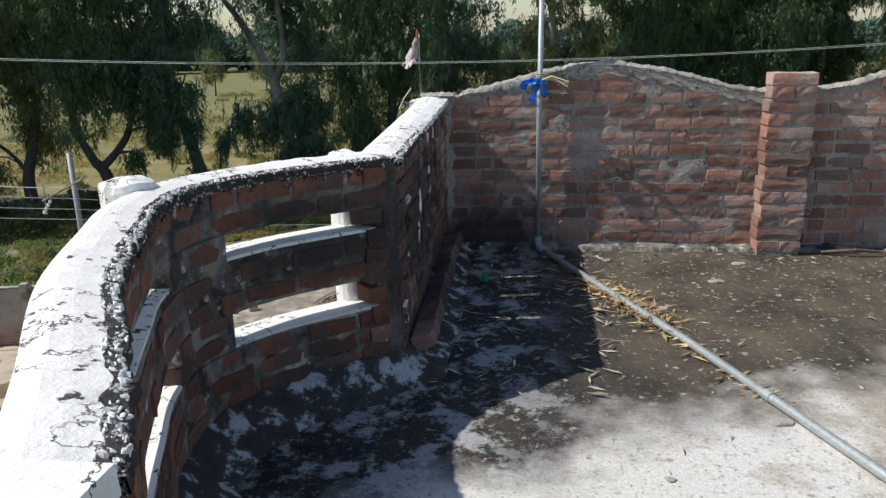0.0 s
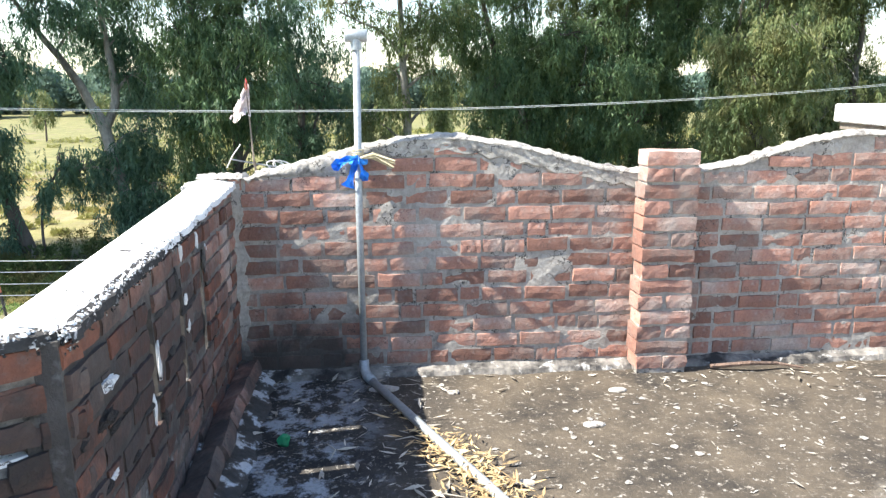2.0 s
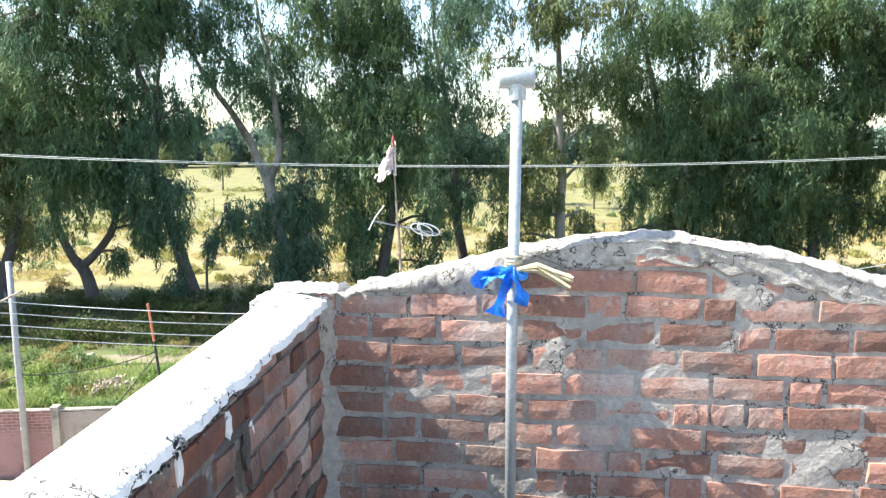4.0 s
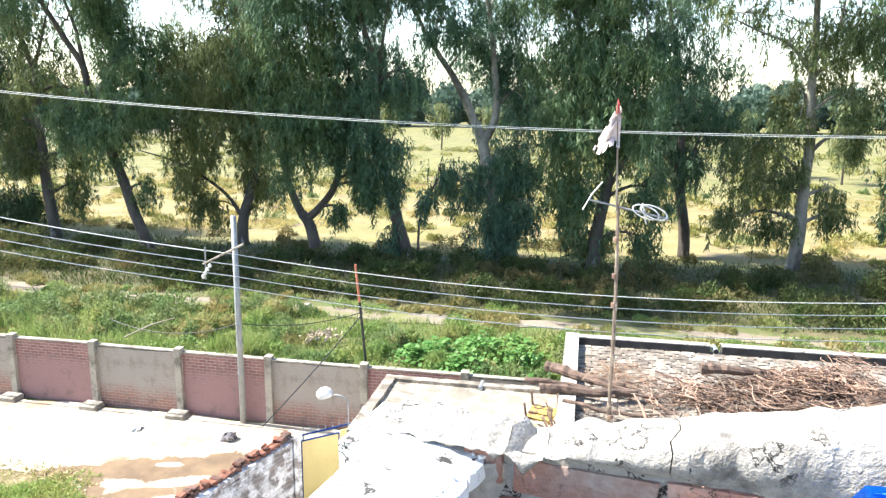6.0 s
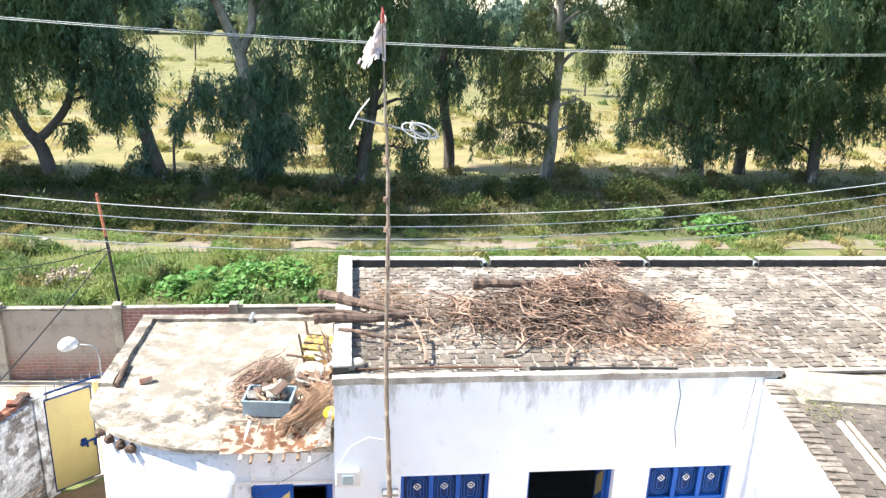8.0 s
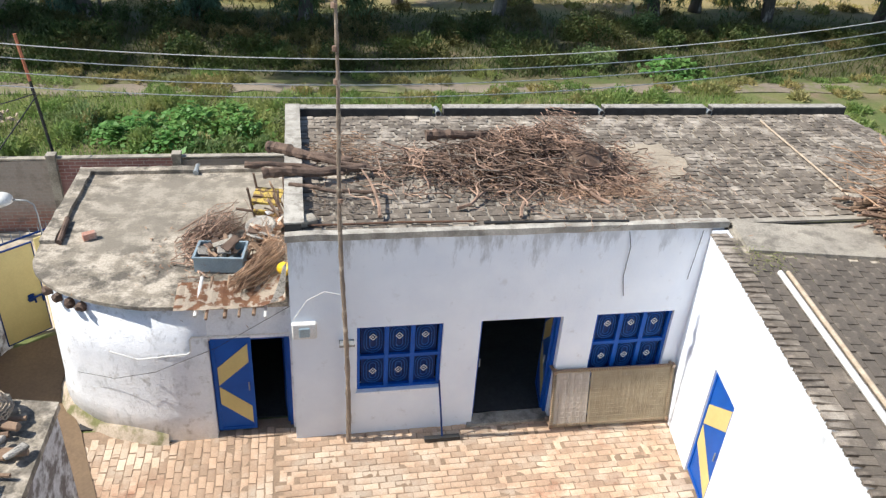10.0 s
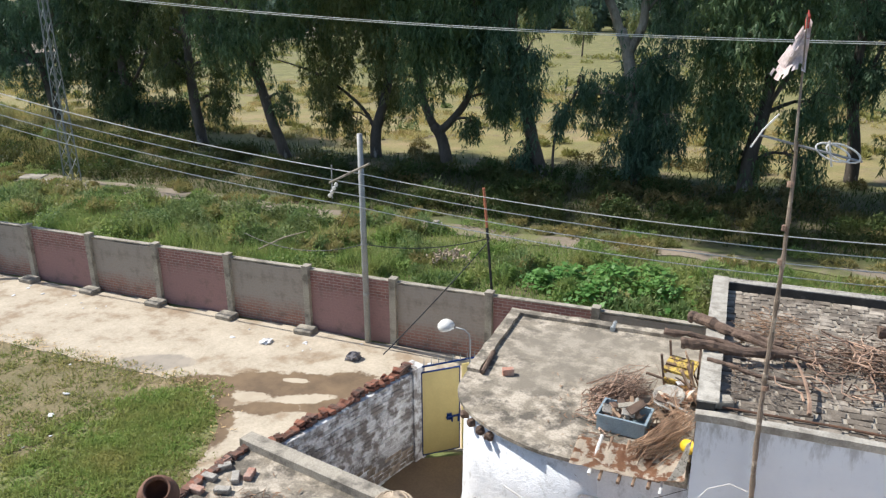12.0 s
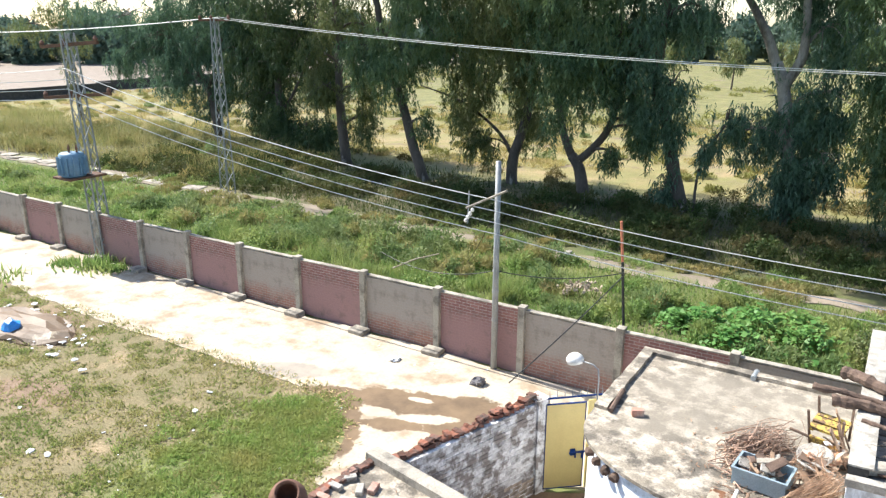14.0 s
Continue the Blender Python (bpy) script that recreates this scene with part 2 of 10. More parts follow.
def soot(mat, spot, size, colour, rag=4.0, strength=0.9):
    """A ragged black stain round a spot of the terrace."""
    N, L = mat.node_tree.nodes, mat.node_tree.links
    bsdf = N["Principled BSDF"]
    old = bsdf.inputs["Base Color"].links[0].from_socket
    ps, mp, ln = N.new("ShaderNodeNewGeometry"), N.new("ShaderNodeMapping"), N.new("ShaderNodeVectorMath")
    mp.vector_type, ln.operation = "TEXTURE", "LENGTH"
    mp.inputs["Location"].default_value, mp.inputs["Rotation"].default_value, mp.inputs["Scale"].default_value = TERR @ Vector(spot), (0, 0, radians(-12)), size
    L.new(ps.outputs["Position"], mp.inputs["Vector"])
    L.new(mp.outputs["Vector"], ln.inputs[0])
    near = arith(N, L, "SUBTRACT", 1.0, ln.outputs["Value"])
    edge = arith(N, L, "MULTIPLY", arith(N, L, "SUBTRACT", noise_node(N, L, ps.outputs["Position"], rag, 8.0, 0.68), 0.5), 1.6)
    L.new(mixed(N, L, ramp(N, L, arith(N, L, "ADD", near, edge), 0.0, 0.55, 0.0, strength), old, colour), bsdf.inputs["Base Color"])


def cracks(mat, colour, scale, width, amount):
    """Thin wandering cracks, the dark inside them painted on, broken up over the surface."""
    N, L = mat.node_tree.nodes, mat.node_tree.links
    bsdf = N["Principled BSDF"]
    old = bsdf.inputs["Base Color"].links[0].from_socket
    ps = N.new("ShaderNodeNewGeometry")
    d = arith(N, L, "ABSOLUTE", arith(N, L, "SUBTRACT", noise_node(N, L, ps.outputs["Position"], scale, 6.0, 0.62), 0.5), 0.0)
    f = arith(N, L, "MULTIPLY", ramp(N, L, d, width, width * 0.3), ramp(N, L, noise_node(N, L, ps.outputs["Position"], scale * 0.45, 3.0), 0.5 - amount, 0.56 - amount))
    L.new(mixed(N, L, f, old, colour), bsdf.inputs["Base Color"])


M_BRICK = surf("brick_red", (0.4, 0.2, 0.14), (0.27, 0.145, 0.112), 9, 0.9, 0.8, 60, dist=0.007, c3=(0.36, 0.31, 0.265), stain=(0.58, 0.78), stain_scale=14, rnd=0.42, wide=((0.36, 0.31, 0.27), 3.0, 0.47, 0.66, 0.85))
M_BRICK_DK = surf("brick_dark", (0.27, 0.098, 0.055), (0.14, 0.065, 0.045), 9, 0.9, 0.8, 45, c3=(0.13, 0.115, 0.1), stain=(0.58, 0.74), stain_scale=12, rnd=0.3, wide=((0.085, 0.075, 0.065), 2.6, 0.46, 0.64, 0.8))
M_MORTAR = surf("cement_mortar", (0.42, 0.39, 0.345), (0.29, 0.265, 0.235), 6, 0.95, 0.8, 40, c3=(0.09, 0.085, 0.08), stain=(0.6, 0.75), stain_scale=3)
M_MORTAR_DK = surf("mouldy_mortar", (0.27, 0.25, 0.22), (0.04, 0.037, 0.034), 7, 0.95, 1.0, 40, c3=(0.55, 0.54, 0.51), stain=(0.58, 0.66), stain_scale=11, spread=0.22)
M_MORTAR_OLD = surf("grimy_mortar", (0.3, 0.275, 0.245), (0.12, 0.108, 0.096), 7, 0.95, 1.0, 40, c3=(0.52, 0.51, 0.48), stain=(0.57, 0.66), stain_scale=7)
M_FILLET = surf("mould_specked_cement", (0.045, 0.042, 0.038), (0.1, 0.09, 0.078), 9, 0.95, 1.0, 45, c3=(0.55, 0.56, 0.57), stain=(0.54, 0.6), stain_scale=9)
M_BLACK_CEMENT = surf("near_black_cement", (0.07, 0.065, 0.06), (0.035, 0.033, 0.03), 4, 0.9, 0.5, 40, c3=(0.16, 0.145, 0.125), stain=(0.6, 0.72), stain_scale=5)
M_COPING = surf("cement_coping", (0.44, 0.41, 0.365), (0.29, 0.27, 0.235), 9, 0.95, 1.0, 40, c3=(0.1, 0.09, 0.08), stain=(0.55, 0.68), stain_scale=6, grain=0.35)
# black specks paint the dark of small pits that are not modelled
M_WHITE_COPING = surf("whitewashed_coping", (0.84, 0.83, 0.8), (0.78, 0.765, 0.74), 6, 0.85, 0.4, 45, c3=(0.05, 0.047, 0.042), stain=(0.625, 0.655), stain_scale=15, dist=0.012, grain=0.06)
cracks(M_WHITE_COPING, (0.05, 0.045, 0.04), 6.0, 0.012, 0.02)
cracks(M_MORTAR, (0.03, 0.027, 0.024), 8.0, 0.013, 0.02)
cracks(M_BRICK, (0.07, 0.055, 0.048), 10.0, 0.008, -0.03)
cracks(M_COPING, (0.05, 0.045, 0.04), 7.0, 0.012, 0.03)
M_BLACK_LIP = surf("black_speckled_edge", (0.022, 0.02, 0.018), (0.06, 0.056, 0.052), 20, 0.95, 0.9, 60, c3=(0.6, 0.58, 0.55), stain=(0.57, 0.64), stain_scale=34)
M_WHITEWASH = surf("whitewash_wall", (0.86, 0.88, 0.905), (0.78, 0.81, 0.85), 1.6, 0.85, 0.35, 30, grain=0.08, c3=(0.52, 0.54, 0.56), stain=(0.6, 0.8), stain_scale=2.6, stain_stretch=(1.6, 1.6, 0.35))
M_WHITEWASH_OLD = surf("old_limewash", (0.74, 0.74, 0.74), (0.58, 0.57, 0.56), 5, 0.9, 0.7, 30, c3=(0.3, 0.25, 0.21), stain=(0.6, 0.7), stain_scale=9, rnd=0.25, wide=((0.14, 0.11, 0.09), 4.0, 0.45, 0.57, 0.85))
M_LIME_DAMP = surf("damp_limewash", (0.42, 0.35, 0.28), (0.27, 0.21, 0.155), 5, 0.9, 0.7, 30, c3=(0.13, 0.1, 0.075), stain=(0.52, 0.66), stain_scale=4, rnd=0.3)
M_CONCRETE = surf("weathered_concrete", (0.42, 0.38, 0.31), (0.3, 0.27, 0.225), 1.3, 0.92, 0.5, 45, c3=(0.13, 0.12, 0.1), stain=(0.54, 0.7), stain_scale=1.6, grain=0.35, wide=((0.13, 0.115, 0.095), 3.2, 0.47, 0.64, 0.75))
M_ROOFEDGE = surf("pale_roof_cement", (0.56, 0.53, 0.47), (0.38, 0.35, 0.3), 3, 0.92, 0.6, 40, c3=(0.2, 0.185, 0.16), stain=(0.54, 0.68), stain_scale=3, wide=((0.26, 0.24, 0.205), 2.4, 0.42, 0.6, 0.8))
M_ROOFJOINT = surf("roof_joint_cement", (0.4, 0.36, 0.3), (0.28, 0.25, 0.205), 4, 0.92, 0.6, 40, c3=(0.16, 0.14, 0.115), stain=(0.54, 0.68), stain_scale=2)
M_MAST = surf("weathered_bamboo", (0.27, 0.21, 0.16), (0.15, 0.115, 0.088), 5, 0.85, 0.6, 40, c3=(0.42, 0.35, 0.27), stain=(0.56, 0.64), stain_scale=7)
M_CANE = surf("pale_cane", (0.55, 0.45, 0.34), (0.36, 0.28, 0.2), 6, 0.85, 0.4, 40)
M_SLABROOF = surf("roof_screed", (0.47, 0.41, 0.33), (0.25, 0.215, 0.165), 3.6, 0.92, 0.8, 30, c3=(0.11, 0.096, 0.077), stain=(0.49, 0.62), stain_scale=3.0, spread=0.16, grain=0.4, wide=((0.13, 0.113, 0.09), 1.5, 0.48, 0.6, 0.8))
M_ROAD = surf("pale_concrete_road", (0.52, 0.45, 0.35), (0.38, 0.32, 0.24), 0.9, 0.92, 0.5, 14, c3=(0.3, 0.225, 0.15), stain=(0.52, 0.64), stain_scale=0.9, grain=0.18)
M_MUD = surf("wet_mud", (0.19, 0.125, 0.07), (0.13, 0.085, 0.05), 0.9, 0.6, 0.4, 20, c3=(0.42, 0.34, 0.24), stain=(0.64, 0.7), stain_scale=0.9)
M_WINGTILE = surf("dirt_covered_roof_tile", (0.13, 0.11, 0.09), (0.08, 0.067, 0.055), 2.0, 0.92, 0.6, 50, c3=(0.27, 0.23, 0.185), stain=(0.54, 0.7), stain_scale=4, rnd=0.12, island=0.12, wide=((0.2, 0.165, 0.13), 1.1, 0.5, 0.66, 0.8))
M_TILE = surf("roof_brick_tile", (0.185, 0.155, 0.122), (0.09, 0.074, 0.06), 2.6, 0.92, 0.6, 50, c3=(0.3, 0.25, 0.2), stain=(0.54, 0.7), stain_scale=5, rnd=0.24, island=0.24, wide=((0.4, 0.35, 0.29), 1.7, 0.5, 0.64, 0.85))
M_PAVER = surf("yard_paving_brick", (0.5, 0.36, 0.25), (0.37, 0.24, 0.16), 3.0, 0.9, 0.5, 50, c3=(0.29, 0.14, 0.085), stain=(0.57, 0.68), stain_scale=1.1, rnd=0.22, island=0.22, wide=((0.55, 0.46, 0.36), 1.2, 0.48, 0.62, 0.7))
M_PAVE_BED = surf("paving_joint_soil", (0.33, 0.235, 0.16), (0.22, 0.155, 0.105), 4, 0.95, 0.5, 40)
M_STEEL = surf("galvanised_pipe", (0.42, 0.45, 0.46), (0.33, 0.36, 0.37), 6, 0.5, 0.15, 60, metal=0.35, c3=(0.3, 0.22, 0.16), stain=(0.66, 0.76), stain_scale=5)
M_POLE = surf("grey_steel_pole", (0.36, 0.37, 0.37), (0.27, 0.28, 0.28), 3, 0.6, 0.15, 40, metal=0.3)
M_RUST = surf("rusty_iron", (0.17, 0.085, 0.05), (0.09, 0.05, 0.034), 8, 0.85, 0.5, 60)
M_RUSTSHEET = surf("rusted_sheet", (0.34, 0.17, 0.09), (0.22, 0.1, 0.055), 5, 0.8, 0.4, 50, c3=(0.62, 0.53, 0.42), stain=(0.47, 0.53), stain_scale=6)
M_BLUE = surf("blue_gloss_paint", (0.004, 0.088, 0.4), (0.003, 0.068, 0.32), 3, 0.45, 0.08, 40, grain=0.08)
M_BLUE_LT = surf("worn_blue_grille", (0.014, 0.11, 0.38), (0.01, 0.085, 0.32), 3, 0.45, 0.08, 40, grain=0.08)
M_BLUE_IN = surf("dark_blue_panel", (0.002, 0.032, 0.15), (0.002, 0.022, 0.11), 3, 0.5, 0.08, 40, grain=0.08)
for m_ in (M_BLUE, M_BLUE_LT, M_BLUE_IN):
    m_.node_tree.nodes["Principled BSDF"].inputs["Specular IOR Level"].default_value = 0.25
M_YELLOW = surf("cream_yellow_paint", (0.62, 0.5, 0.2), (0.55, 0.43, 0.17), 2, 0.55, 0.1, 40, grain=0.08)
M_TANK = surf("blue_tank_plastic", (0.06, 0.22, 0.55), (0.05, 0.18, 0.46), 3, 0.5, 0.1, 40, grain=0.1)
M_TANK_LT = surf("sunbleached_tank_rib", (0.24, 0.43, 0.64), (0.19, 0.37, 0.58), 3, 0.55, 0.1, 40, grain=0.1)
# near-black room shells: the dimness indoors is put into the colour
M_DARK = surf("painted_room_gloom", (0.05, 0.05, 0.05), (0.035, 0.035, 0.035), 2, 0.95, 0.1, 20)
M_WOOD = surf("dry_wood", (0.3, 0.2, 0.13), (0.19, 0.125, 0.085), 3, 0.9, 0.6, 30, stretch=(1, 1, 1), c3=(0.42, 0.33, 0.25), stain=(0.58, 0.68), stain_scale=4)
M_TWIG = surf("brushwood", (0.45, 0.3, 0.215), (0.11, 0.068, 0.05), 2.5, 0.9, 0.4, 30, island=0.75)
M_STRAW = surf("dry_straw", (0.4, 0.26, 0.165), (0.19, 0.112, 0.07), 3, 0.9, 0.3, 30, island=0.4)
M_LOG = surf("log_bark", (0.2, 0.135, 0.1), (0.09, 0.06, 0.045), 6, 0.95, 0.9, 25, dist=0.02)
M_BARK = surf("eucalyptus_bark", (0.13, 0.108, 0.09), (0.06, 0.05, 0.042), 1.6, 0.9, 0.6, 14, c3=(0.4, 0.37, 0.33), stain=(0.58, 0.66), stain_scale=1.0, stretch=(1, 1, 0.4), dist=0.03)
M_BARK_PALE = surf("pale_eucalyptus_bark", (0.4, 0.365, 0.32), (0.17, 0.15, 0.13), 1.3, 0.9, 0.6, 14, c3=(0.09, 0.075, 0.062), stain=(0.52, 0.64), stain_scale=1.2, stretch=(1, 1, 0.4), dist=0.03)
M_BAMBOO = surf("weathered_bamboo", (0.32, 0.265, 0.21), (0.19, 0.155, 0.125), 5, 0.85, 0.4, 40)
M_CHARPAI = surf("woven_bed_rope", (0.4, 0.33, 0.22), (0.3, 0.24, 0.155), 4, 0.9, 0.6, 90, stretch=(1, 1, 1))
M_CHARPAI_LT = surf("white_bed_webbing", (0.5, 0.44, 0.37), (0.42, 0.365, 0.3), 4, 0.9, 0.5, 90)
M_CLOTH = surf("faded_flag_cloth", (0.66, 0.56, 0.54), (0.5, 0.4, 0.39), 8, 0.9, 0.3, 60, c3=(0.35, 0.1, 0.1), stain=(0.62, 0.7), stain_scale=7)
M_RED = surf("faded_red_cloth", (0.5, 0.07, 0.05), (0.36, 0.06, 0.05), 8, 0.9, 0.2, 60)
M_FADEDRED = surf("faded_red_paint", (0.55, 0.2, 0.11), (0.42, 0.14, 0.08), 8, 0.8, 0.2, 60, c3=(0.16, 0.09, 0.06), stain=(0.6, 0.7), stain_scale=9)
M_BLUETIE = surf("blue_plastic_strip", (0.05, 0.36, 0.9), (0.03, 0.26, 0.78), 12, 0.35, 0.3, 40)
M_STRAWTIE = surf("straw_rope", (0.6, 0.53, 0.36), (0.44, 0.36, 0.2), 15, 0.85, 0.5, 80)
M_WIRE = surf("bare_aluminium_wire", (0.62, 0.62, 0.6), (0.54, 0.54, 0.52), 3, 0.5, 0.0, 40, metal=0.2)
M_CABLE = surf("black_cable", (0.03, 0.03, 0.03), (0.02, 0.02, 0.02), 3, 0.6, 0.0, 40)
M_PVC = surf("white_plastic_pipe", (0.72, 0.71, 0.68), (0.62, 0.61, 0.58), 5, 0.5, 0.1, 40)
M_POT = surf("terracotta_pot", (0.2, 0.1, 0.065), (0.13, 0.07, 0.05), 5, 0.85, 0.4, 40)
M_TUB = surf("grey_blue_tin", (0.36, 0.45, 0.5), (0.28, 0.36, 0.41), 5, 0.5, 0.2, 40, metal=0.3, c3=(0.3, 0.2, 0.13), stain=(0.64, 0.72), stain_scale=6)
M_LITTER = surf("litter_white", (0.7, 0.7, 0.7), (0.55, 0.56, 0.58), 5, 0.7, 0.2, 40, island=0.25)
M_DRYLEAF = surf("dry_fallen_leaves", (0.52, 0.39, 0.2), (0.4, 0.26, 0.12), 4, 0.85, 0.2, 40, island=0.5)
M_PALELEAF = surf("bleached_fallen_leaves", (0.52, 0.47, 0.38), (0.36, 0.32, 0.25), 4, 0.85, 0.2, 40, island=0.5)
M_LEAF = leaf_mat("eucalyptus_leaves", (0.042, 0.088, 0.046), (0.15, 0.24, 0.12), (0.165, 0.225, 0.09), 0.5, 0.36)
M_LEAF_B = leaf_mat("bluish_eucalyptus_leaves", (0.044, 0.094, 0.06), (0.155, 0.25, 0.16), (0.13, 0.215, 0.12), 0.5, 0.36)
M_LEAF_C = leaf_mat("olive_eucalyptus_leaves", (0.052, 0.085, 0.034), (0.178, 0.224, 0.092), (0.213, 0.23, 0.092), 0.5, 0.36)
M_LEAF_D = leaf_mat("dark_tree_leaves", (0.03, 0.064, 0.03), (0.1, 0.165, 0.075), (0.115, 0.15, 0.06), 0.45, 0.3)
M_LEAF_Y = leaf_mat("sunny_leaves", (0.11, 0.16, 0.06), (0.2, 0.245, 0.11), (0.22, 0.21, 0.085), 0.5, 0.35)
M_GRASS = leaf_mat("lush_grass", (0.12, 0.21, 0.055), (0.28, 0.39, 0.125), (0.33, 0.36, 0.13), 0.6, 0.45)
M_WEED = leaf_mat("leafy_weeds", (0.12, 0.2, 0.07), (0.26, 0.34, 0.14), (0.24, 0.27, 0.11), 0.6, 0.4)
M_GRASS_DRY = leaf_mat("drying_grass", (0.32, 0.3, 0.125), (0.45, 0.39, 0.19), (0.27, 0.29, 0.1), 0.6, 0.4)
M_GRASS_BR = leaf_mat("browned_grass", (0.3, 0.26, 0.1), (0.42, 0.35, 0.15), (0.2, 0.22, 0.075), 0.7, 0.3)
M_LAWNGRASS = leaf_mat("tired_lawn_grass", (0.3, 0.31, 0.115), (0.41, 0.37, 0.165), (0.21, 0.27, 0.08), 0.7, 0.45)
M_LAWNFRESH = leaf_mat("fresh_lawn_grass", (0.21, 0.31, 0.085), (0.35, 0.44, 0.14), (0.36, 0.36, 0.13), 0.7, 0.45)
# darker copy of the browned grass: tree shade put into its colour
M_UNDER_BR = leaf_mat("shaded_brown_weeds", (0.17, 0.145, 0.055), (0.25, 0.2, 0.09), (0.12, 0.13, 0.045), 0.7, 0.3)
M_MEADOW = leaf_mat("pale_meadow_grass", (0.4, 0.36, 0.13), (0.5, 0.43, 0.18), (0.5, 0.4, 0.2), 0.7, 0.4)
M_MEADOW_G = leaf_mat("green_meadow_grass", (0.26, 0.265, 0.08), (0.35, 0.335, 0.12), (0.33, 0.33, 0.12), 0.7, 0.2)
# greens kept dark so that they carry the trees' shade
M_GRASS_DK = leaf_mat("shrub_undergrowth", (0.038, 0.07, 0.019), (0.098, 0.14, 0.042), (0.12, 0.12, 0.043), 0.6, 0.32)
M_CREEPER = leaf_mat("broad_green_leaves", (0.09, 0.23, 0.055), (0.17, 0.35, 0.1), (0.17, 0.29, 0.08), 0.5, 0.35)

for m_ in (M_BRICK, M_MORTAR, M_MORTAR_OLD):
    soot(m_, (0.1, 0.0, -0.05), (0.95, 0.5, 0.5), (0.05, 0.045, 0.04))
    soot(m_, (0.0, -1.1, -0.05), (0.5, 1.6, 0.42), (0.05, 0.045, 0.04))
    soot(m_, (0.0, -2.1, 0.75), (0.4, 0.6, 0.55), (0.045, 0.038, 0.033), 5.0, 0.8)

for m_ in (M_BRICK_DK, M_MORTAR_DK):
    soot(m_, (-0.25, -2.35, 0.72), (0.55, 0.45, 0.22), (0.03, 0.027, 0.024), 6.0, 0.85)
for m_ in (M_BRICK, M_BRICK_DK, M_MORTAR_OLD):
    soot(m_, (0.0, -1.3, 0.6), (0.4, 1.0, 0.5), (0.04, 0.034, 0.03), 7.0, 0.75)

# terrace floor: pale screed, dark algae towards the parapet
M_FLOOR, N_, L_, B_ = base_nodes("terrace_screed")
v_ = coords(N_, L_)
sep_ = N_.new("ShaderNodeSeparateXYZ")
L_.new(v_, sep_.inputs[0])
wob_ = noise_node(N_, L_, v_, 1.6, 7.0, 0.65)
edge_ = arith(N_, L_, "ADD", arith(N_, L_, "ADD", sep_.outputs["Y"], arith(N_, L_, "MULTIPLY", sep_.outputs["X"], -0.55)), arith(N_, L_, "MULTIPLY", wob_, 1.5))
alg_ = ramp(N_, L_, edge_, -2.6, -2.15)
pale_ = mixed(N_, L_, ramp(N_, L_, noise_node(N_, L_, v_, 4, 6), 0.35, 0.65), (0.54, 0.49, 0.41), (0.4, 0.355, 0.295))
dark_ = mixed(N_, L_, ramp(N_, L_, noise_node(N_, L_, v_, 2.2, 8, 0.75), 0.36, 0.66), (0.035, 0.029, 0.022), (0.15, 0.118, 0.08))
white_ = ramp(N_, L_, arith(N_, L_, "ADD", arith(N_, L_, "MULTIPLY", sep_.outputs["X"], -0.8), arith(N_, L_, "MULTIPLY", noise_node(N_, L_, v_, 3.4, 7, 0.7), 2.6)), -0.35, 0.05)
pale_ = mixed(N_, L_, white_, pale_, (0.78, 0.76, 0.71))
# near-black by the side wall: black algae, with the wall's shade painted in
algae_shade_ = ramp(N_, L_, arith(N_, L_, "ADD", sep_.outputs["X"], arith(N_, L_, "MULTIPLY", wob_, 1.1)), 1.75, 1.2)
dark_ = mixed(N_, L_, algae_shade_, dark_, mixed(N_, L_, ramp(N_, L_, noise_node(N_, L_, v_, 5, 7, 0.7), 0.4, 0.65), (0.018, 0.017, 0.016), (0.06, 0.052, 0.043)))
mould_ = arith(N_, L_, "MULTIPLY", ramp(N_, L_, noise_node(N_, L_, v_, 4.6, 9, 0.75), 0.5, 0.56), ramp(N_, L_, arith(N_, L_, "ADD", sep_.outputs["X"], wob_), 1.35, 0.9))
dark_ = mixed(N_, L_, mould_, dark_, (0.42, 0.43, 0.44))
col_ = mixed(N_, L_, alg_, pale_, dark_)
spot_ = noise_node(N_, L_, v_, 21, 5, 0.6)
col_ = mixed(N_, L_, ramp(N_, L_, spot_, 0.6, 0.66), col_, (0.42, 0.38, 0.32))
col_ = mixed(N_, L_, ramp(N_, L_, noise_node(N_, L_, v_, 38, 6, 0.75), 0.56, 0.66), col_, (0.26, 0.225, 0.175))
fine_ = noise_node(N_, L_, v_, 75, 4, 0.7)
col_ = mixed(N_, L_, ramp(N_, L_, fine_, 0.3, 0.75), col_, mixed(N_, L_, 1.0, col_, (0.62, 0.62, 0.62), "MULTIPLY"))
finish(N_, L_, B_, col_, fine_, 0.85, 0.6, 0.008)

# open ground: verge, darker strip painting the trees' shade, dry meadow far out
M_GROUND, N_, L_, B_ = base_nodes("open_ground")
v_ = coords(N_, L_)
big_, mid_, fine_ = noise_node(N_, L_, v_, 0.09, 6), noise_node(N_, L_, v_, 0.55, 7, 0.65), noise_node(N_, L_, v_, 6, 5, 0.7)
sep_ = N_.new("ShaderNodeSeparateXYZ")
L_.new(v_, sep_.inputs[0])
green_ = mixed(N_, L_, ramp(N_, L_, mid_, 0.36, 0.64), (0.11, 0.155, 0.04), (0.2, 0.2, 0.075))
field_ = mixed(N_, L_, ramp(N_, L_, big_, 0.42, 0.58), (0.3, 0.25, 0.1), (0.42, 0.31, 0.17))
field_ = mixed(N_, L_, ramp(N_, L_, mid_, 0.4, 0.8), field_, (0.22, 0.235, 0.07))
fo_ = arith(N_, L_, "ADD", sep_.outputs["Y"], arith(N_, L_, "MULTIPLY", big_, 24))
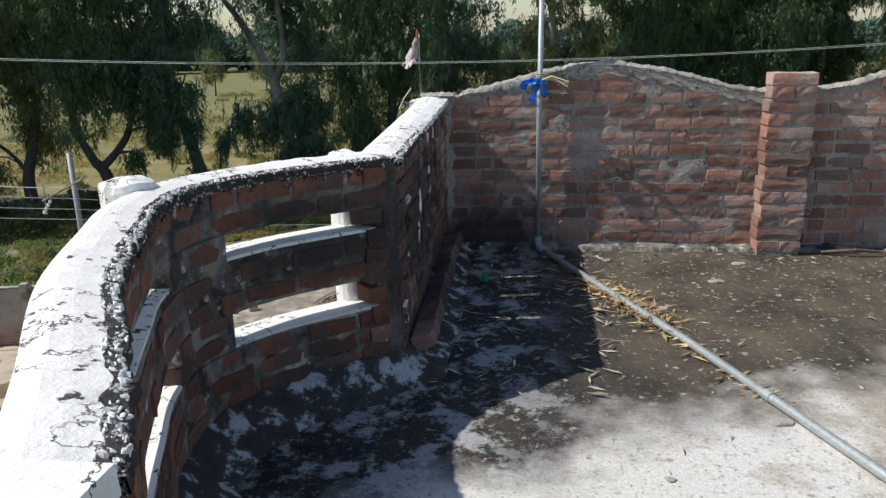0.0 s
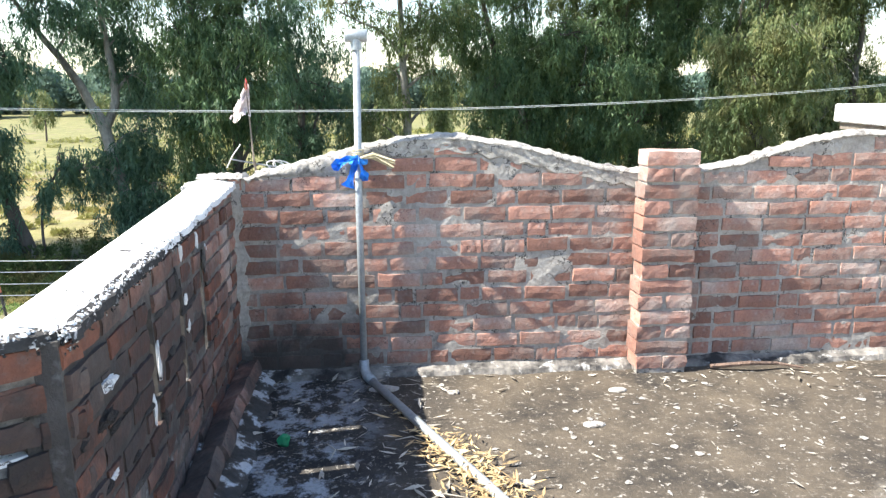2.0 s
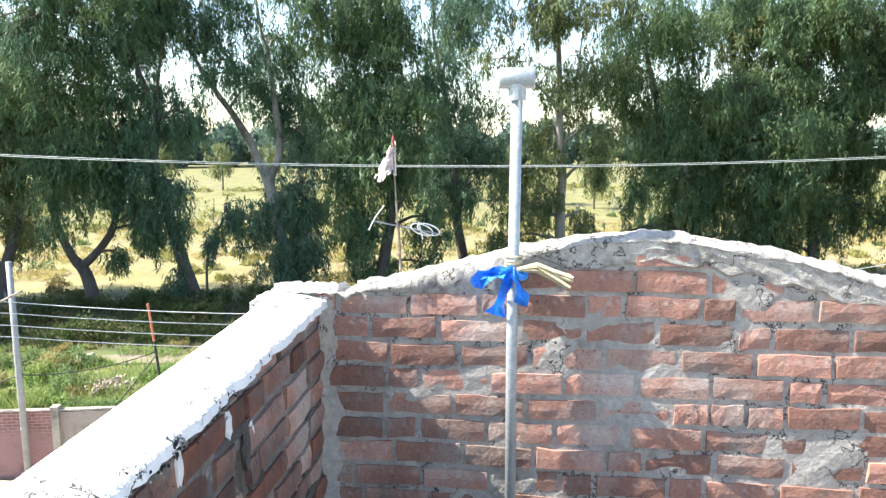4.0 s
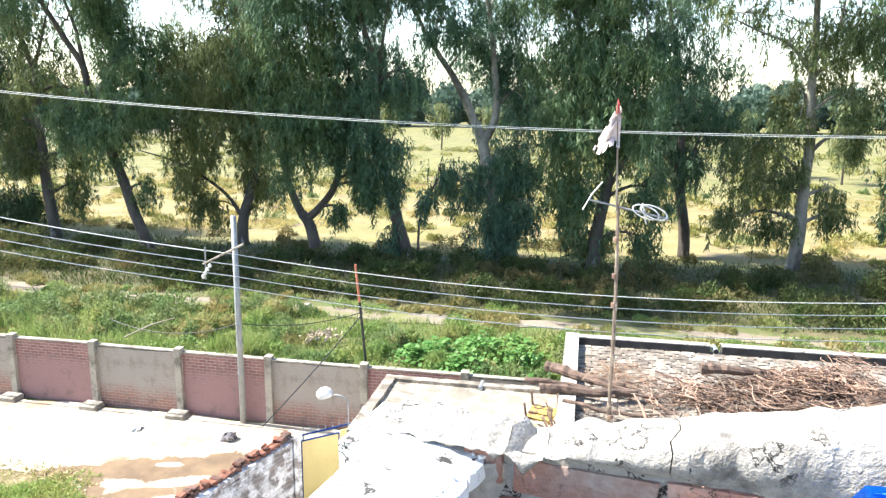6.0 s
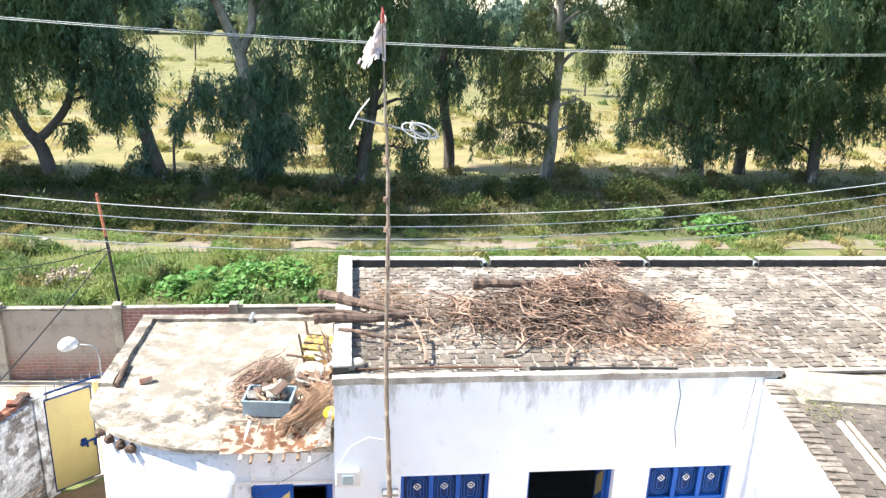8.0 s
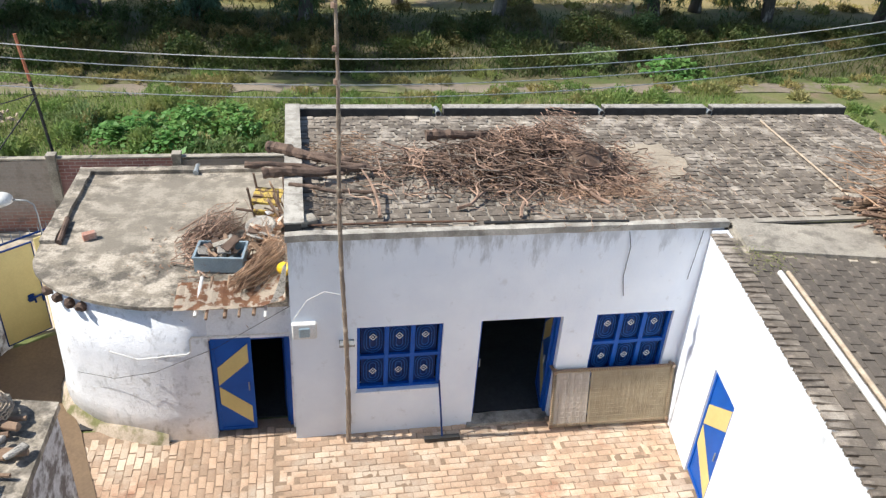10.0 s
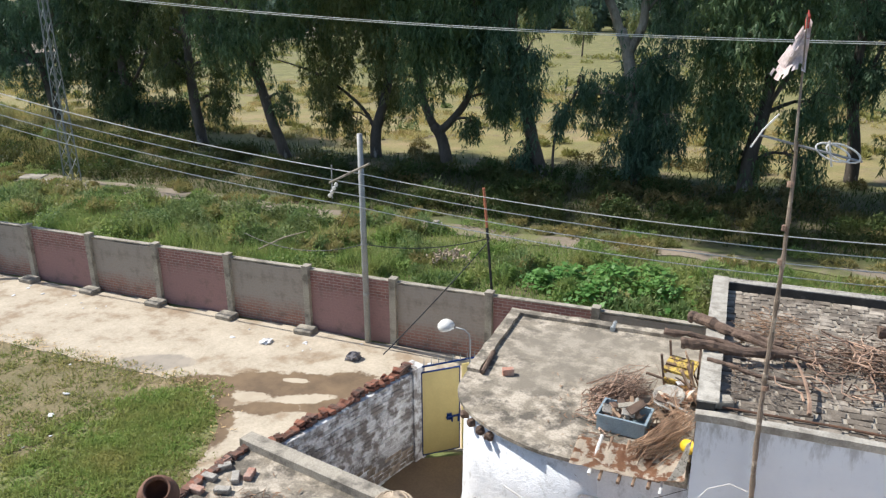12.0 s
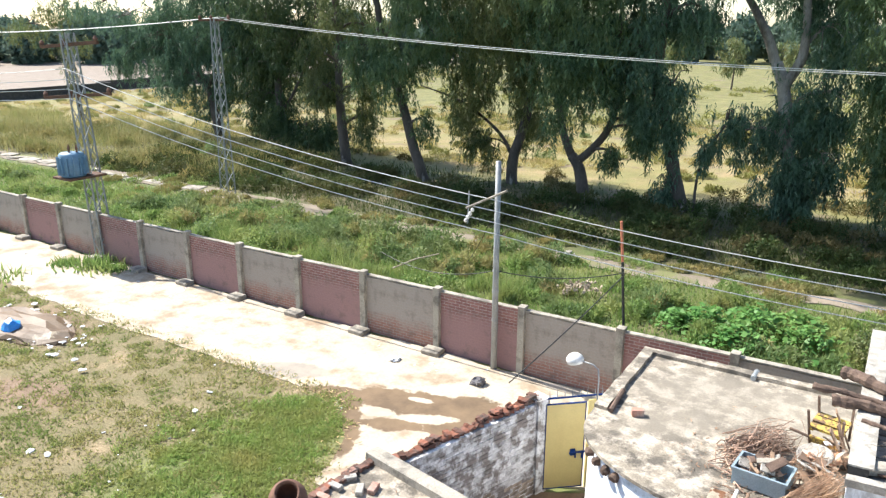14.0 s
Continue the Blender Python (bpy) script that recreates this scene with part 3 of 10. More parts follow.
field_ = mixed(N_, L_, ramp(N_, L_, fo_, 66, 92), field_, mixed(N_, L_, ramp(N_, L_, mid_, 0.35, 0.65), (0.14, 0.15, 0.045), (0.29, 0.26, 0.1)))
fy_ = arith(N_, L_, "ADD", sep_.outputs["Y"], arith(N_, L_, "MULTIPLY", mid_, 6))
field_ = mixed(N_, L_, ramp(N_, L_, noise_node(N_, L_, v_, 0.35, 8, 0.7), 0.46, 0.64, 0.0, 0.6), field_, (0.2, 0.185, 0.065))
col_ = mixed(N_, L_, ramp(N_, L_, fy_, 46, 50), green_, field_)
tree_shade_ = ramp(N_, L_, fy_, 35.5, 37.5)
col_ = mixed(N_, L_, arith(N_, L_, "MULTIPLY", tree_shade_, ramp(N_, L_, fy_, 48, 45)), col_, mixed(N_, L_, ramp(N_, L_, mid_, 0.36, 0.64), (0.07, 0.078, 0.028), (0.13, 0.112, 0.052)))
soil_ = mixed(N_, L_, ramp(N_, L_, mid_, 0.4, 0.6), (0.2, 0.15, 0.09), (0.28, 0.22, 0.14))
col_ = mixed(N_, L_, ramp(N_, L_, noise_node(N_, L_, v_, 0.3, 6), 0.56, 0.68), col_, soil_)
col_ = mixed(N_, L_, ramp(N_, L_, sep_.outputs["X"], -89, -92), col_, mixed(N_, L_, ramp(N_, L_, mid_, 0.35, 0.65), (0.34, 0.275, 0.22), (0.27, 0.22, 0.17)))
col_ = mixed(N_, L_, ramp(N_, L_, fine_, 0.3, 0.7), col_, mixed(N_, L_, 1.0, col_, (0.65, 0.65, 0.65), "MULTIPLY"))
finish(N_, L_, B_, col_, fine_, 0.95, 0.7, 0.05)

# boundary wall panels: small pink bricks under a thin wash, or grey render
def panel_mat(name, c1, c2, cm, wash):
    mat, N, L, bsdf = base_nodes(name)
    v = coords(N, L)
    mp = N.new("ShaderNodeMapping")
    mp.inputs["Rotation"].default_value = (radians(90), 0, 0)
    L.new(v, mp.inputs["Vector"])
    br = N.new("ShaderNodeTexBrick")
    br.inputs["Scale"].default_value = 1.0
    for k, x in (("Brick Width", 0.24), ("Row Height", 0.085), ("Mortar Size", 0.008)):
        br.inputs[k].default_value = x
    for k, x in (("Color1", c1), ("Color2", c2), ("Mortar", cm)):
        br.inputs[k].default_value = (*x, 1)
    L.new(mp.outputs[0], br.inputs["Vector"])
    sep = N.new("ShaderNodeSeparateXYZ")
    L.new(v, sep.inputs[0])
    blot = noise_node(N, L, v, 1.3, 7, 0.65)
    up = arith(N, L, "ADD", sep.outputs["Z"], arith(N, L, "MULTIPLY", blot, 1.0))
    col = mixed(N, L, ramp(N, L, up, wash[1], wash[2], 0.0, 0.85), br.outputs["Color"], wash[0]) if wash[1] < wash[2] else mixed(N, L, ramp(N, L, up, wash[2], wash[1], 0.93, 0), br.outputs["Color"], wash[0])
    col = mixed(N, L, ramp(N, L, noise_node(N, L, v, 2.0, 8, 0.7), 0.52, 0.72, 0.0, 0.65), col, (0.12, 0.1, 0.085))
    f = noise_node(N, L, v, 25, 4, 0.7)
    col = mixed(N, L, ramp(N, L, f, 0.3, 0.75), col, mixed(N, L, 1.0, col, (0.75, 0.75, 0.75), "MULTIPLY"))
    finish(N, L, bsdf, col, f, 0.92, 0.4)
    return mat


M_PANEL_PINK = panel_mat("pink_brick_panel", (0.33, 0.16, 0.14), (0.25, 0.115, 0.105), (0.42, 0.35, 0.32), ((0.34, 0.2, 0.19), 1.85, 1.5))
M_PANEL_GREY = panel_mat("rendered_panel", (0.36, 0.175, 0.13), (0.31, 0.16, 0.125), (0.36, 0.325, 0.29), ((0.38, 0.345, 0.3), 0.85, 1.25))


# whitewashed house front: grey rain streaks running down from the roof edge
M_FACADE, N_, L_, B_ = base_nodes("rain_streaked_whitewash")
v_ = coords(N_, L_)
sep_ = N_.new("ShaderNodeSeparateXYZ")
L_.new(v_, sep_.inputs[0])
col_ = mixed(N_, L_, ramp(N_, L_, noise_node(N_, L_, v_, 1.3, 5), 0.35, 0.65), (0.79, 0.83, 0.88), (0.72, 0.765, 0.83))
run_ = noise_node(N_, L_, coords(N_, L_, (4.2, 4.2, 1.1)), 1.0, 8.0, 0.72)
reach_ = arith(N_, L_, "ADD", arith(N_, L_, "MULTIPLY", run_, 2.4), ramp(N_, L_, sep_.outputs["Z"], -4.6, -3.4, -1.75, -0.88))
patch_ = arith(N_, L_, "MULTIPLY", ramp(N_, L_, reach_, 0.12, 0.42), ramp(N_, L_, noise_node(N_, L_, v_, 0.8, 4), 0.35, 0.6, 0.35, 1.0))
col_ = mixed(N_, L_, patch_, col_, (0.42, 0.44, 0.46))
col_ = mixed(N_, L_, ramp(N_, L_, noise_node(N_, L_, v_, 3.5, 8, 0.7), 0.6, 0.78), col_, (0.56, 0.57, 0.58))
fine_ = noise_node(N_, L_, v_, 22, 5, 0.7)
finish(N_, L_, B_, col_, fine_, 0.85, 0.35, 0.01)

# ---------------------------------------------------------------- terrace
COURSE = 0.088
rng = random.Random(7)


def wall_top(x):
    """Height of the wavy front parapet."""
    if x < 2.12:
        c, h = 1.07, 1.06
    else:
        c, h = 3.42, 1.0
    u = max(-1.0, min(1.0, (x - c) / h))
    return 1.10 + 0.19 * (0.5 + 0.5 * math.cos(math.pi * u)) ** 0.8


# the house that carries the terrace
bm = bmesh.new()
prism(bm, [(-0.24, 0.22), (-0.24, -2.2), (-0.86, -2.9), (-0.74, -3.5), (-0.28, -4.6), (-0.28, -9.0), (9.0, -9.0), (9.0, 0.22)], G - 0.3, -0.14)
solo("house_wall", bm, M_WHITEWASH_OLD, "whitewashed house carrying the roof terrace", "house wall", TERR, kind="structure")
bm = bmesh.new()
prism(bm, [(-0.27, 0.25), (-0.27, -2.2), (-0.9, -2.9), (-0.78, -3.5), (-0.3, -4.6), (-0.3, -9.0), (9.0, -9.0), (9.0, 0.25)], -0.14, 0.0)
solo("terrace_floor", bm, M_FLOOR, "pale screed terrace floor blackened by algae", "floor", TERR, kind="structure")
bm = boxes((6.6, -9.0, 0.0, 6.83, 0.0, 1.0), (-0.3, -9.0, 0.0, 6.6, -8.77, 1.0))
solo("wall_back", bm, M_MORTAR, "plain cement parapet closing the terrace", "wall", TERR, kind="structure")

# the side parapet goes on past the balcony towards the stair
west = thing("wall_west", "brick side parapet with a whitewashed top past the balcony", "wall", TERR, kind="structure")
part("core", boxes((-0.2, -8.77, 0.0, 0.1, -4.49, 0.985)), M_BRICK_DK, west)
part("coping", roughen(boxes(*[(-0.24, -8.77 + 0.2 * k, 0.987, 0.055, -8.57 + 0.2 * k, 1.03) for k in range(21)], (-0.24, -4.57, 0.987, 0.055, -4.47, 1.03)), 0.012, 0.12), M_WHITE_COPING, west, "whitewashed coping")

# front parapet: core, bricks, coping
front = thing("wall_front", "red brick parapet with a wavy cement coping", "wall", TERR, kind="structure")
bm = bmesh.new()
xs = [i * 0.045 for i in range(-2, 146)]
for x0, x1 in zip(xs, xs[1:]):
    a, b = wall_top(x0) - 0.02, wall_top(x1) - 0.02
    for y, flip in ((0.0, False), (0.1, True)):
        q = [bm.verts.new(p) for p in ((x0, y, 0), (x1, y, 0), (x1, y, b), (x0, y, a))]
        bm.faces.new(q[::-1] if flip else q)
    q = [bm.verts.new(p) for p in ((x0, 0, a), (x1, 0, b), (x1, 0.1, b), (x0, 0.1, a))]
    bm.faces.new(q)
bmesh.ops.remove_doubles(bm, verts=bm.verts, dist=1e-4)
bmesh.ops.subdivide_edges(bm, edges=[e for e in bm.edges if abs(e.verts[0].co.z - e.verts[1].co.z) > 0.5], cuts=24)
for v in bm.verts:
    if v.co.y < 0.05:
        v.co.y += 0.0018 + 0.006 * noise.noise(v.co * 13) + 0.007 * noise.noise(v.co * 4)
part("core", bm, M_MORTAR, front, "grey cement mortar")
# the coping is cracked across here and there, and crumbled towards the corner
CRACKS = (0.054, 0.117, 0.306, 0.83, 1.42, 1.93, 2.86, 3.61, 4.9, 5.6)
bm = bmesh.new()
prev = None
xs = sorted([k * 0.0125 for k in range(-14, 517) if min(abs(k * 0.0125 - c) for c in CRACKS) > 0.008] + [c - 0.0011 for c in CRACKS] + [c + 0.0011 for c in CRACKS])
for x in xs:
    crumble = max(0.0, min(1.0, (0.16 - x) / 0.05))
    z = wall_top(x) + 0.012 * noise.noise(Vector((x * 5, 0, 1))) + 0.009 * noise.noise(Vector((x * 27, 0, 5))) + crumble * (0.02 * noise.noise(Vector((x * 40, 2, 5))) - 0.006)
    if 0.056 < x < 0.116:
        z -= 0.012
    w0, w1 = -0.012 + 0.012 * noise.noise(Vector((x * 9, 3, 0))) + 0.009 * noise.noise(Vector((x * 31, 3, 0))) - 0.014 * crumble, 0.115 + 0.012 * noise.noise(Vector((x * 12, 5, 0)))
    lo = z - 0.024 - 0.018 * noise.noise(Vector((x * 6, 7, 0)))
    near = max(0.0, min(1.0, (0.72 - x) / 0.14))
    lo += (1.09 + 0.006 * noise.noise(Vector((x * 21, 7, 0))) - lo) * near
    rim = z - 0.012
    prof = [(w0 + 0.012, lo), (w0 + 0.004 * noise.noise(Vector((x * 33, 1, 0))), lo + (rim - lo) * 0.33), (w0 + 0.006 * noise.noise(Vector((x * 37, 2, 0))), lo + (rim - lo) * 0.66), (w0 + 0.003, rim), (w0 + 0.016, z)]
    prof += [(0.04, z + 0.008 + 0.012 * noise.noise(Vector((x * 17, 8, 0)))), (0.07, z + 0.006 + 0.012 * noise.noise(Vector((x * 19, 12, 0)))), (w1 - 0.03, z + 0.004), (w1, z - 0.02), (w1, z - 0.055)]
    ring = [bm.verts.new((x + 0.011 * noise.noise(Vector((k * 0.9, round(x * 2), 3))), y, h)) for k, (y, h) in enumerate(prof)]
    if prev and not any(abs(x - c - 0.0011) < 1e-6 for c in CRACKS):
        for k in range(len(ring) - 1):
            bm.faces.new((prev[k], ring[k], ring[k + 1], prev[k + 1]))
    prev = ring
part("coping", bm, M_COPING, front, "rough cement coping", smooth=True)

bm = bmesh.new()
prev = None
for k in range(150):
    x = 0.7 + 1.42 * k / 149
    top_ = wall_top(x) - 0.015
    deep = 0.085 + 0.05 * noise.noise(Vector((x * 4, 1, 0))) + 0.03 * noise.noise(Vector((x * 14, 1, 0)))
    deep *= min(1.0, k / 12)
    ring = [bm.verts.new((x, -0.0075 + (0.013 if i == 6 else 0.0) + 0.005 * noise.noise(Vector((x * 15, i * 1.3, 4))), top_ - deep * i / 6)) for i in range(7)]
    if prev:
        for i in range(6):
            bm.faces.new((prev[i], prev[i + 1], ring[i + 1], ring[i]))
    prev = ring
bmesh.ops.recalc_face_normals(bm, faces=bm.faces)
part("plaster_skin", bm, M_COPING, front, "rough grey cement smeared under the coping")

BRK = brick_shapes(0.226, 0.1, 0.074, M_BRICK, 9, 0.0042, 3)
HALF = brick_shapes(0.108, 0.1, 0.074, M_BRICK, 5, 0.0042, 4)


def course_bricks(x0, x1, z, shift, full, half, y=0.0, top=None, wob=0.004):
    """One course along x, running bond with the odd half brick, cut to fit at both ends."""
    out = []
    x = x0
    first = True
    while x < x1 - 0.05:
        is_half = rng.random() < 0.17
        l = 0.118 if is_half else 0.237 + rng.uniform(-0.006, 0.006)
        if first:
            l, first = max(0.08, 0.237 - shift), False
        l = min(l, x1 - x)
        room = 1.0 if top is None else min(1.0, (min(top(x), top(x + l)) - 0.02 - (z - 0.0365)) / 0.073)
        if room > 0.8:
            use = half if l < 0.17 else full
            z_ = z - 0.0365 * (1 - room)
            m = pose(x + l / 2, y + 0.046 + rng.uniform(-0.006, 0.004), z_ + rng.uniform(-wob, wob), rng.uniform(-0.5, 0.5), rng.uniform(-1.6, 1.6), rng.uniform(-0.7, 0.7))
            out.append((use, m @ Matrix.Diagonal(((l - 0.011) / (0.108 if use is half else 0.226), 1, room, 1))))
        x += l
    return out


placed = []
for c in range(14):
    z = 0.043 + COURSE * (c + 0.5)
    placed += course_bricks(*((-0.025, 2.13, z, 0.157) if c == 11 else (0.01, 2.13, z, rng.uniform(0, 0.2))), BRK, HALF, top=wall_top)
    placed += course_bricks(2.4, 4.52, z, rng.uniform(0, 0.2), BRK, HALF, top=wall_top)
for shapes, m in placed:
    ob = new("brick", rng.choice(shapes))
    ob.parent, ob.matrix_basis = front, m
more = [m for c in range(13) for _, m in course_bricks(4.6, 6.5, 0.055 + COURSE * (c + 0.5), rng.uniform(0, 0.2), BRK, HALF, top=wall_top)]
part("brick_field", joined("brick_field", BRK, more, M_BRICK), M_BRICK, front, kind="stuff")
# lumpy mortar run down the inner corner
bm = bmesh.new()
prev = None
for k in range(60):
    z = 0.1 + 0.96 * k / 59
    w = 0.045 + 0.045 * noise.noise(Vector((z * 7, 3, 0))) + 0.02 * noise.noise(Vector((z * 25, 3, 0)))
    d = 0.022 + 0.014 * noise.noise(Vector((z * 11, 9, 0)))
    ring = [bm.verts.new(p) for p in ((0.0, -d * 2.2, z), (w * 0.35, -d * 1.2, z), (w, -0.004, z), (w + 0.01, 0.01, z))]
    if prev:
        for i in range(3):
            bm.faces.new((prev[i], ring[i], ring[i + 1], prev[i + 1]))
    prev = ring
bmesh.ops.recalc_face_normals(bm, faces=bm.faces)
part("corner_mortar", bm, M_MORTAR, front, "lumpy grey corner mortar")
# rough cement plinth along the foot of the wall
bm = bmesh.new()
prev = None
for x in [k * 0.03 for k in range(0, 218)]:
    d = 0.06 + 0.03 * noise.noise(Vector((x * 3, 5, 0))) + 0.018 * noise.noise(Vector((x * 19, 5, 0)))
    h = 0.035 + 0.015 * noise.noise(Vector((x * 4, 9, 0))) + 0.012 * noise.noise(Vector((x * 23, 9, 0)))
    ring = [bm.verts.new(p) for p in ((x, -d - 0.02, -0.01), (x, -d, h * 0.7), (x, -d + 0.04, h), (x, 0.03, h + 0.012))]
    if prev:
        for k in range(3):
            bm.faces.new((prev[k], ring[k], ring[k + 1], prev[k + 1]))
    prev = ring
part("plinth", bm, M_MORTAR_DK, front, "crumbling cement plinth")

# pilasters
def pilaster(x, name):
    p = thing(name, "square brick pilaster with bare joints on the parapet", "pilaster", TERR @ pose(x - 0.03, 0, 0) @ Matrix.Diagonal((1.2, 1.1, 1, 1)), "parapet pilasters", "structure")
    part("core", boxes((0.012, -0.125, 0.0, 0.238, 0.0, 1.19)), M_MORTAR, p)
    stretch = brick_shapes(0.25, 0.12, 0.076, M_BRICK, 4, 0.005, 11)
    short = brick_shapes(0.12, 0.12, 0.076, M_BRICK, 4, 0.005, 12)
    for c in range(14):
        z = 0.02 + 0.0855 * (c + 0.5)
        if c % 2:
            rows = [(stretch, 0.125)]
        else:
            rows = [(short, 0.062), (short, 0.19)]
        for shapes, bx in rows:
            ob = new("brick", rng.choice(shapes))
            ob.parent = p
            ob.matrix_basis = pose(bx + rng.uniform(-0.005, 0.005), -0.075 + rng.uniform(-0.005, 0.005), z, 0, rng.uniform(-1, 1), rng.uniform(-1.5, 1.5))
    return p


pilaster(2.14, "pilaster_1")
pilaster(4.5, "pilaster_2")

# left parapet: straight stretch, then the bowed balcony with two slots
left = thing("wall_left", "sooty brick side parapet with open upright slits", "wall", TERR, kind="structure")
SLITS = (-0.75, -1.1, -1.47)


def left_top(y):
    return 1.08 - 0.03 * (-y)


SFULL = brick_shapes(0.226, 0.1, 0.075, M_BRICK, 8, 0.006, 23)
SHALF = brick_shapes(0.108, 0.1, 0.075, M_BRICK, 5, 0.007, 24)
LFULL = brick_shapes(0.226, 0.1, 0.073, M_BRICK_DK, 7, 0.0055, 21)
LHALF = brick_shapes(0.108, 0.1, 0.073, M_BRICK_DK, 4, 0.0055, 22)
cuts = [0.22] + [v for s in SLITS for v in (s + 0.026, s - 0.026)] + [-2.14]
bm = bmesh.new()
for a, b in zip(cuts[::2], cuts[1::2]):
    box(bm, -0.125, b, 0.0, -0.002, a, left_top(b) - 0.03)
for s in SLITS:
    box(bm, -0.125, s - 0.026, 0.0, -0.002, s + 0.026, 0.45)
    box(bm, -0.125, s - 0.026, 0.85, -0.002, s + 0.026, left_top(s) - 0.03)
bmesh.ops.subdivide_edges(bm, edges=[e for e in bm.edges if e.calc_length() > 0.3], cuts=9, use_grid_fill=True)
for v in bm.verts:
    if v.co.x > -0.05:
        v.co.x += -0.004 + 0.006 * noise.noise(v.co * 14) + 0.005 * noise.noise(v.co * 5)
part("core", bm, M_MORTAR_OLD, left, "grimy grey mortar, black with damp at the foot")
# a low skirting of tilted bricks along the foot
for k in range(8):
    ob = new("skirting_brick", rng.choice(SFULL))
    ob.parent = left
    ob.matrix_basis = Matrix.Translation((0.07 + rng.uniform(-0.008, 0.008), -0.28 - 0.235 * k, 0.13 + rng.uniform(-0.008, 0.008))) @ pose(0, 0, 0, 0, 0, 90) @ pose(0, 0, 0, -24 + rng.uniform(-5, 5), rng.uniform(-3, 3), rng.uniform(-3, 3))
turn_left = pose(0, 0, 0, 0, 0, 90)   # course runs along y, face towards +x
for c in range(12):
    z = 0.02 + COURSE * (c + 0.5)
    ends = [(-0.0, -2.14)]
    if 0.43 < z < 0.87:
        ends = list(zip([-0.0] + [v - 0.028 for v in SLITS], [v + 0.028 for v in SLITS] + [-2.14]))
    for a, b in ends:
        y = a
        first = rng.uniform(0.09, 0.237)
        while y > b + 0.05:
            l = min(first or rng.choice([0.237, 0.237, 0.237, 0.118]), y - b)
            first = 0.0
            if y - b - l < 0.06:
                l = y - b
            room = min(1.0, (left_top(y - l) - 0.03 - (z - 0.0365)) / 0.073)
            if room > 0.3:
                grimy = rng.random() < 0.45
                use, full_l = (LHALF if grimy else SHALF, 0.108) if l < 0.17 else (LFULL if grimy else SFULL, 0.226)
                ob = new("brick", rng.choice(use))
                ob.parent = left
                ob.matrix_basis = Matrix.Translation((-0.045 + rng.uniform(-0.008, 0.005), y - l / 2, z - 0.0365 * (1 - room))) @ turn_left @ pose(0, 0, 0, rng.uniform(-1.5, 1.5), rng.uniform(-1.2, 1.2), rng.uniform(-1.2, 1.2)) @ Matrix.Diagonal(((l - 0.012) / full_l, 1, room, 1))
            y -= l

# rough quoin where the side wall turns into the bow, bricks half loose, with lumps of white mortar
for c in range(11):
    for k in range(2):
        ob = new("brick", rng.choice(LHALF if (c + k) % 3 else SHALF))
        ob.parent = left
        ob.matrix_basis = Matrix.Translation((-0.052 - 0.075 * k + rng.uniform(-0.006, 0.012), -2.075 - 0.06 * k, 0.02 + 0.0875 * (c + 0.5))) @ pose(0, 0, 0, rng.uniform(-4, 4), rng.uniform(-4, 4), (74, 42)[k] + rng.uniform(-6, 6))
for k in range(13):
    bm = bmesh.new()
    bmesh.ops.create_icosphere(bm, subdivisions=3, radius=1.0)
    for v in bm.verts:
        v.co += 0.5 * Vector(noise.noise_vector(v.co * 1.7 + Vector((k * 3.1, 0, 0)))) + 0.28 * Vector(noise.noise_vector(v.co * 5 + Vector((k, 0, 0))))
    w = rng.uniform(0.02, 0.045)
    ob = part("mortar_lump", bm, M_WHITE_COPING if k % 3 else M_MORTAR_OLD, left, "lump of smeared mortar")
    ob.matrix_basis = Matrix.Translation((-0.006 + rng.uniform(-0.008, 0.008), -2.03 + rng.uniform(-0.06, 0.16), 0.25 + 0.0875 * rng.randint(0, 8))) @ Matrix.Diagonal((w * 0.5, w * 1.6, w * 0.6, 1))
# mortar smeared over the joints of the side wall, and white runs beside the slits
for k in range(46):
    bm = bmesh.new()
    bmesh.ops.create_icosphere(bm, subdivisions=2, radius=1.0)
    for v in bm.verts:
        v.co += 0.45 * Vector(noise.noise_vector(v.co * 1.9 + Vector((k * 2.3, 0, 0))))
    run = k < 14
    ob = part("mortar_smear", bm, M_WHITE_COPING if run and k % 2 else M_MORTAR_OLD, left, "smear of rough mortar")
    if run:
        spot, size = (0.0, SLITS[k % 3] + rng.choice((-0.05, 0.05)) + rng.uniform(-0.02, 0.02), rng.uniform(0.4, 0.95)), (0.008, rng.uniform(0.01, 0.02), rng.uniform(0.025, 0.08))
    else:
        spot, size = (-0.002, rng.uniform(-2.0, -0.1), 0.02 + 0.088 * rng.randint(3, 11) + rng.uniform(-0.008, 0.008)), (0.009, rng.uniform(0.03, 0.11), rng.uniform(0.009, 0.02))
    ob.matrix_basis = Matrix.Translation(spot) @ Matrix.Diagonal((*size, 1))
# plan of the bow: inner face, from the kink round to the stair end
BOW = [(-0.01, -2.1), (-0.24, -2.28), (-0.46, -2.48), (-0.62, -2.74), (-0.62, -3.02), (-0.53, -3.3), (-0.37, -3.72), (-0.13, -4.14), (0.04, -4.46)]


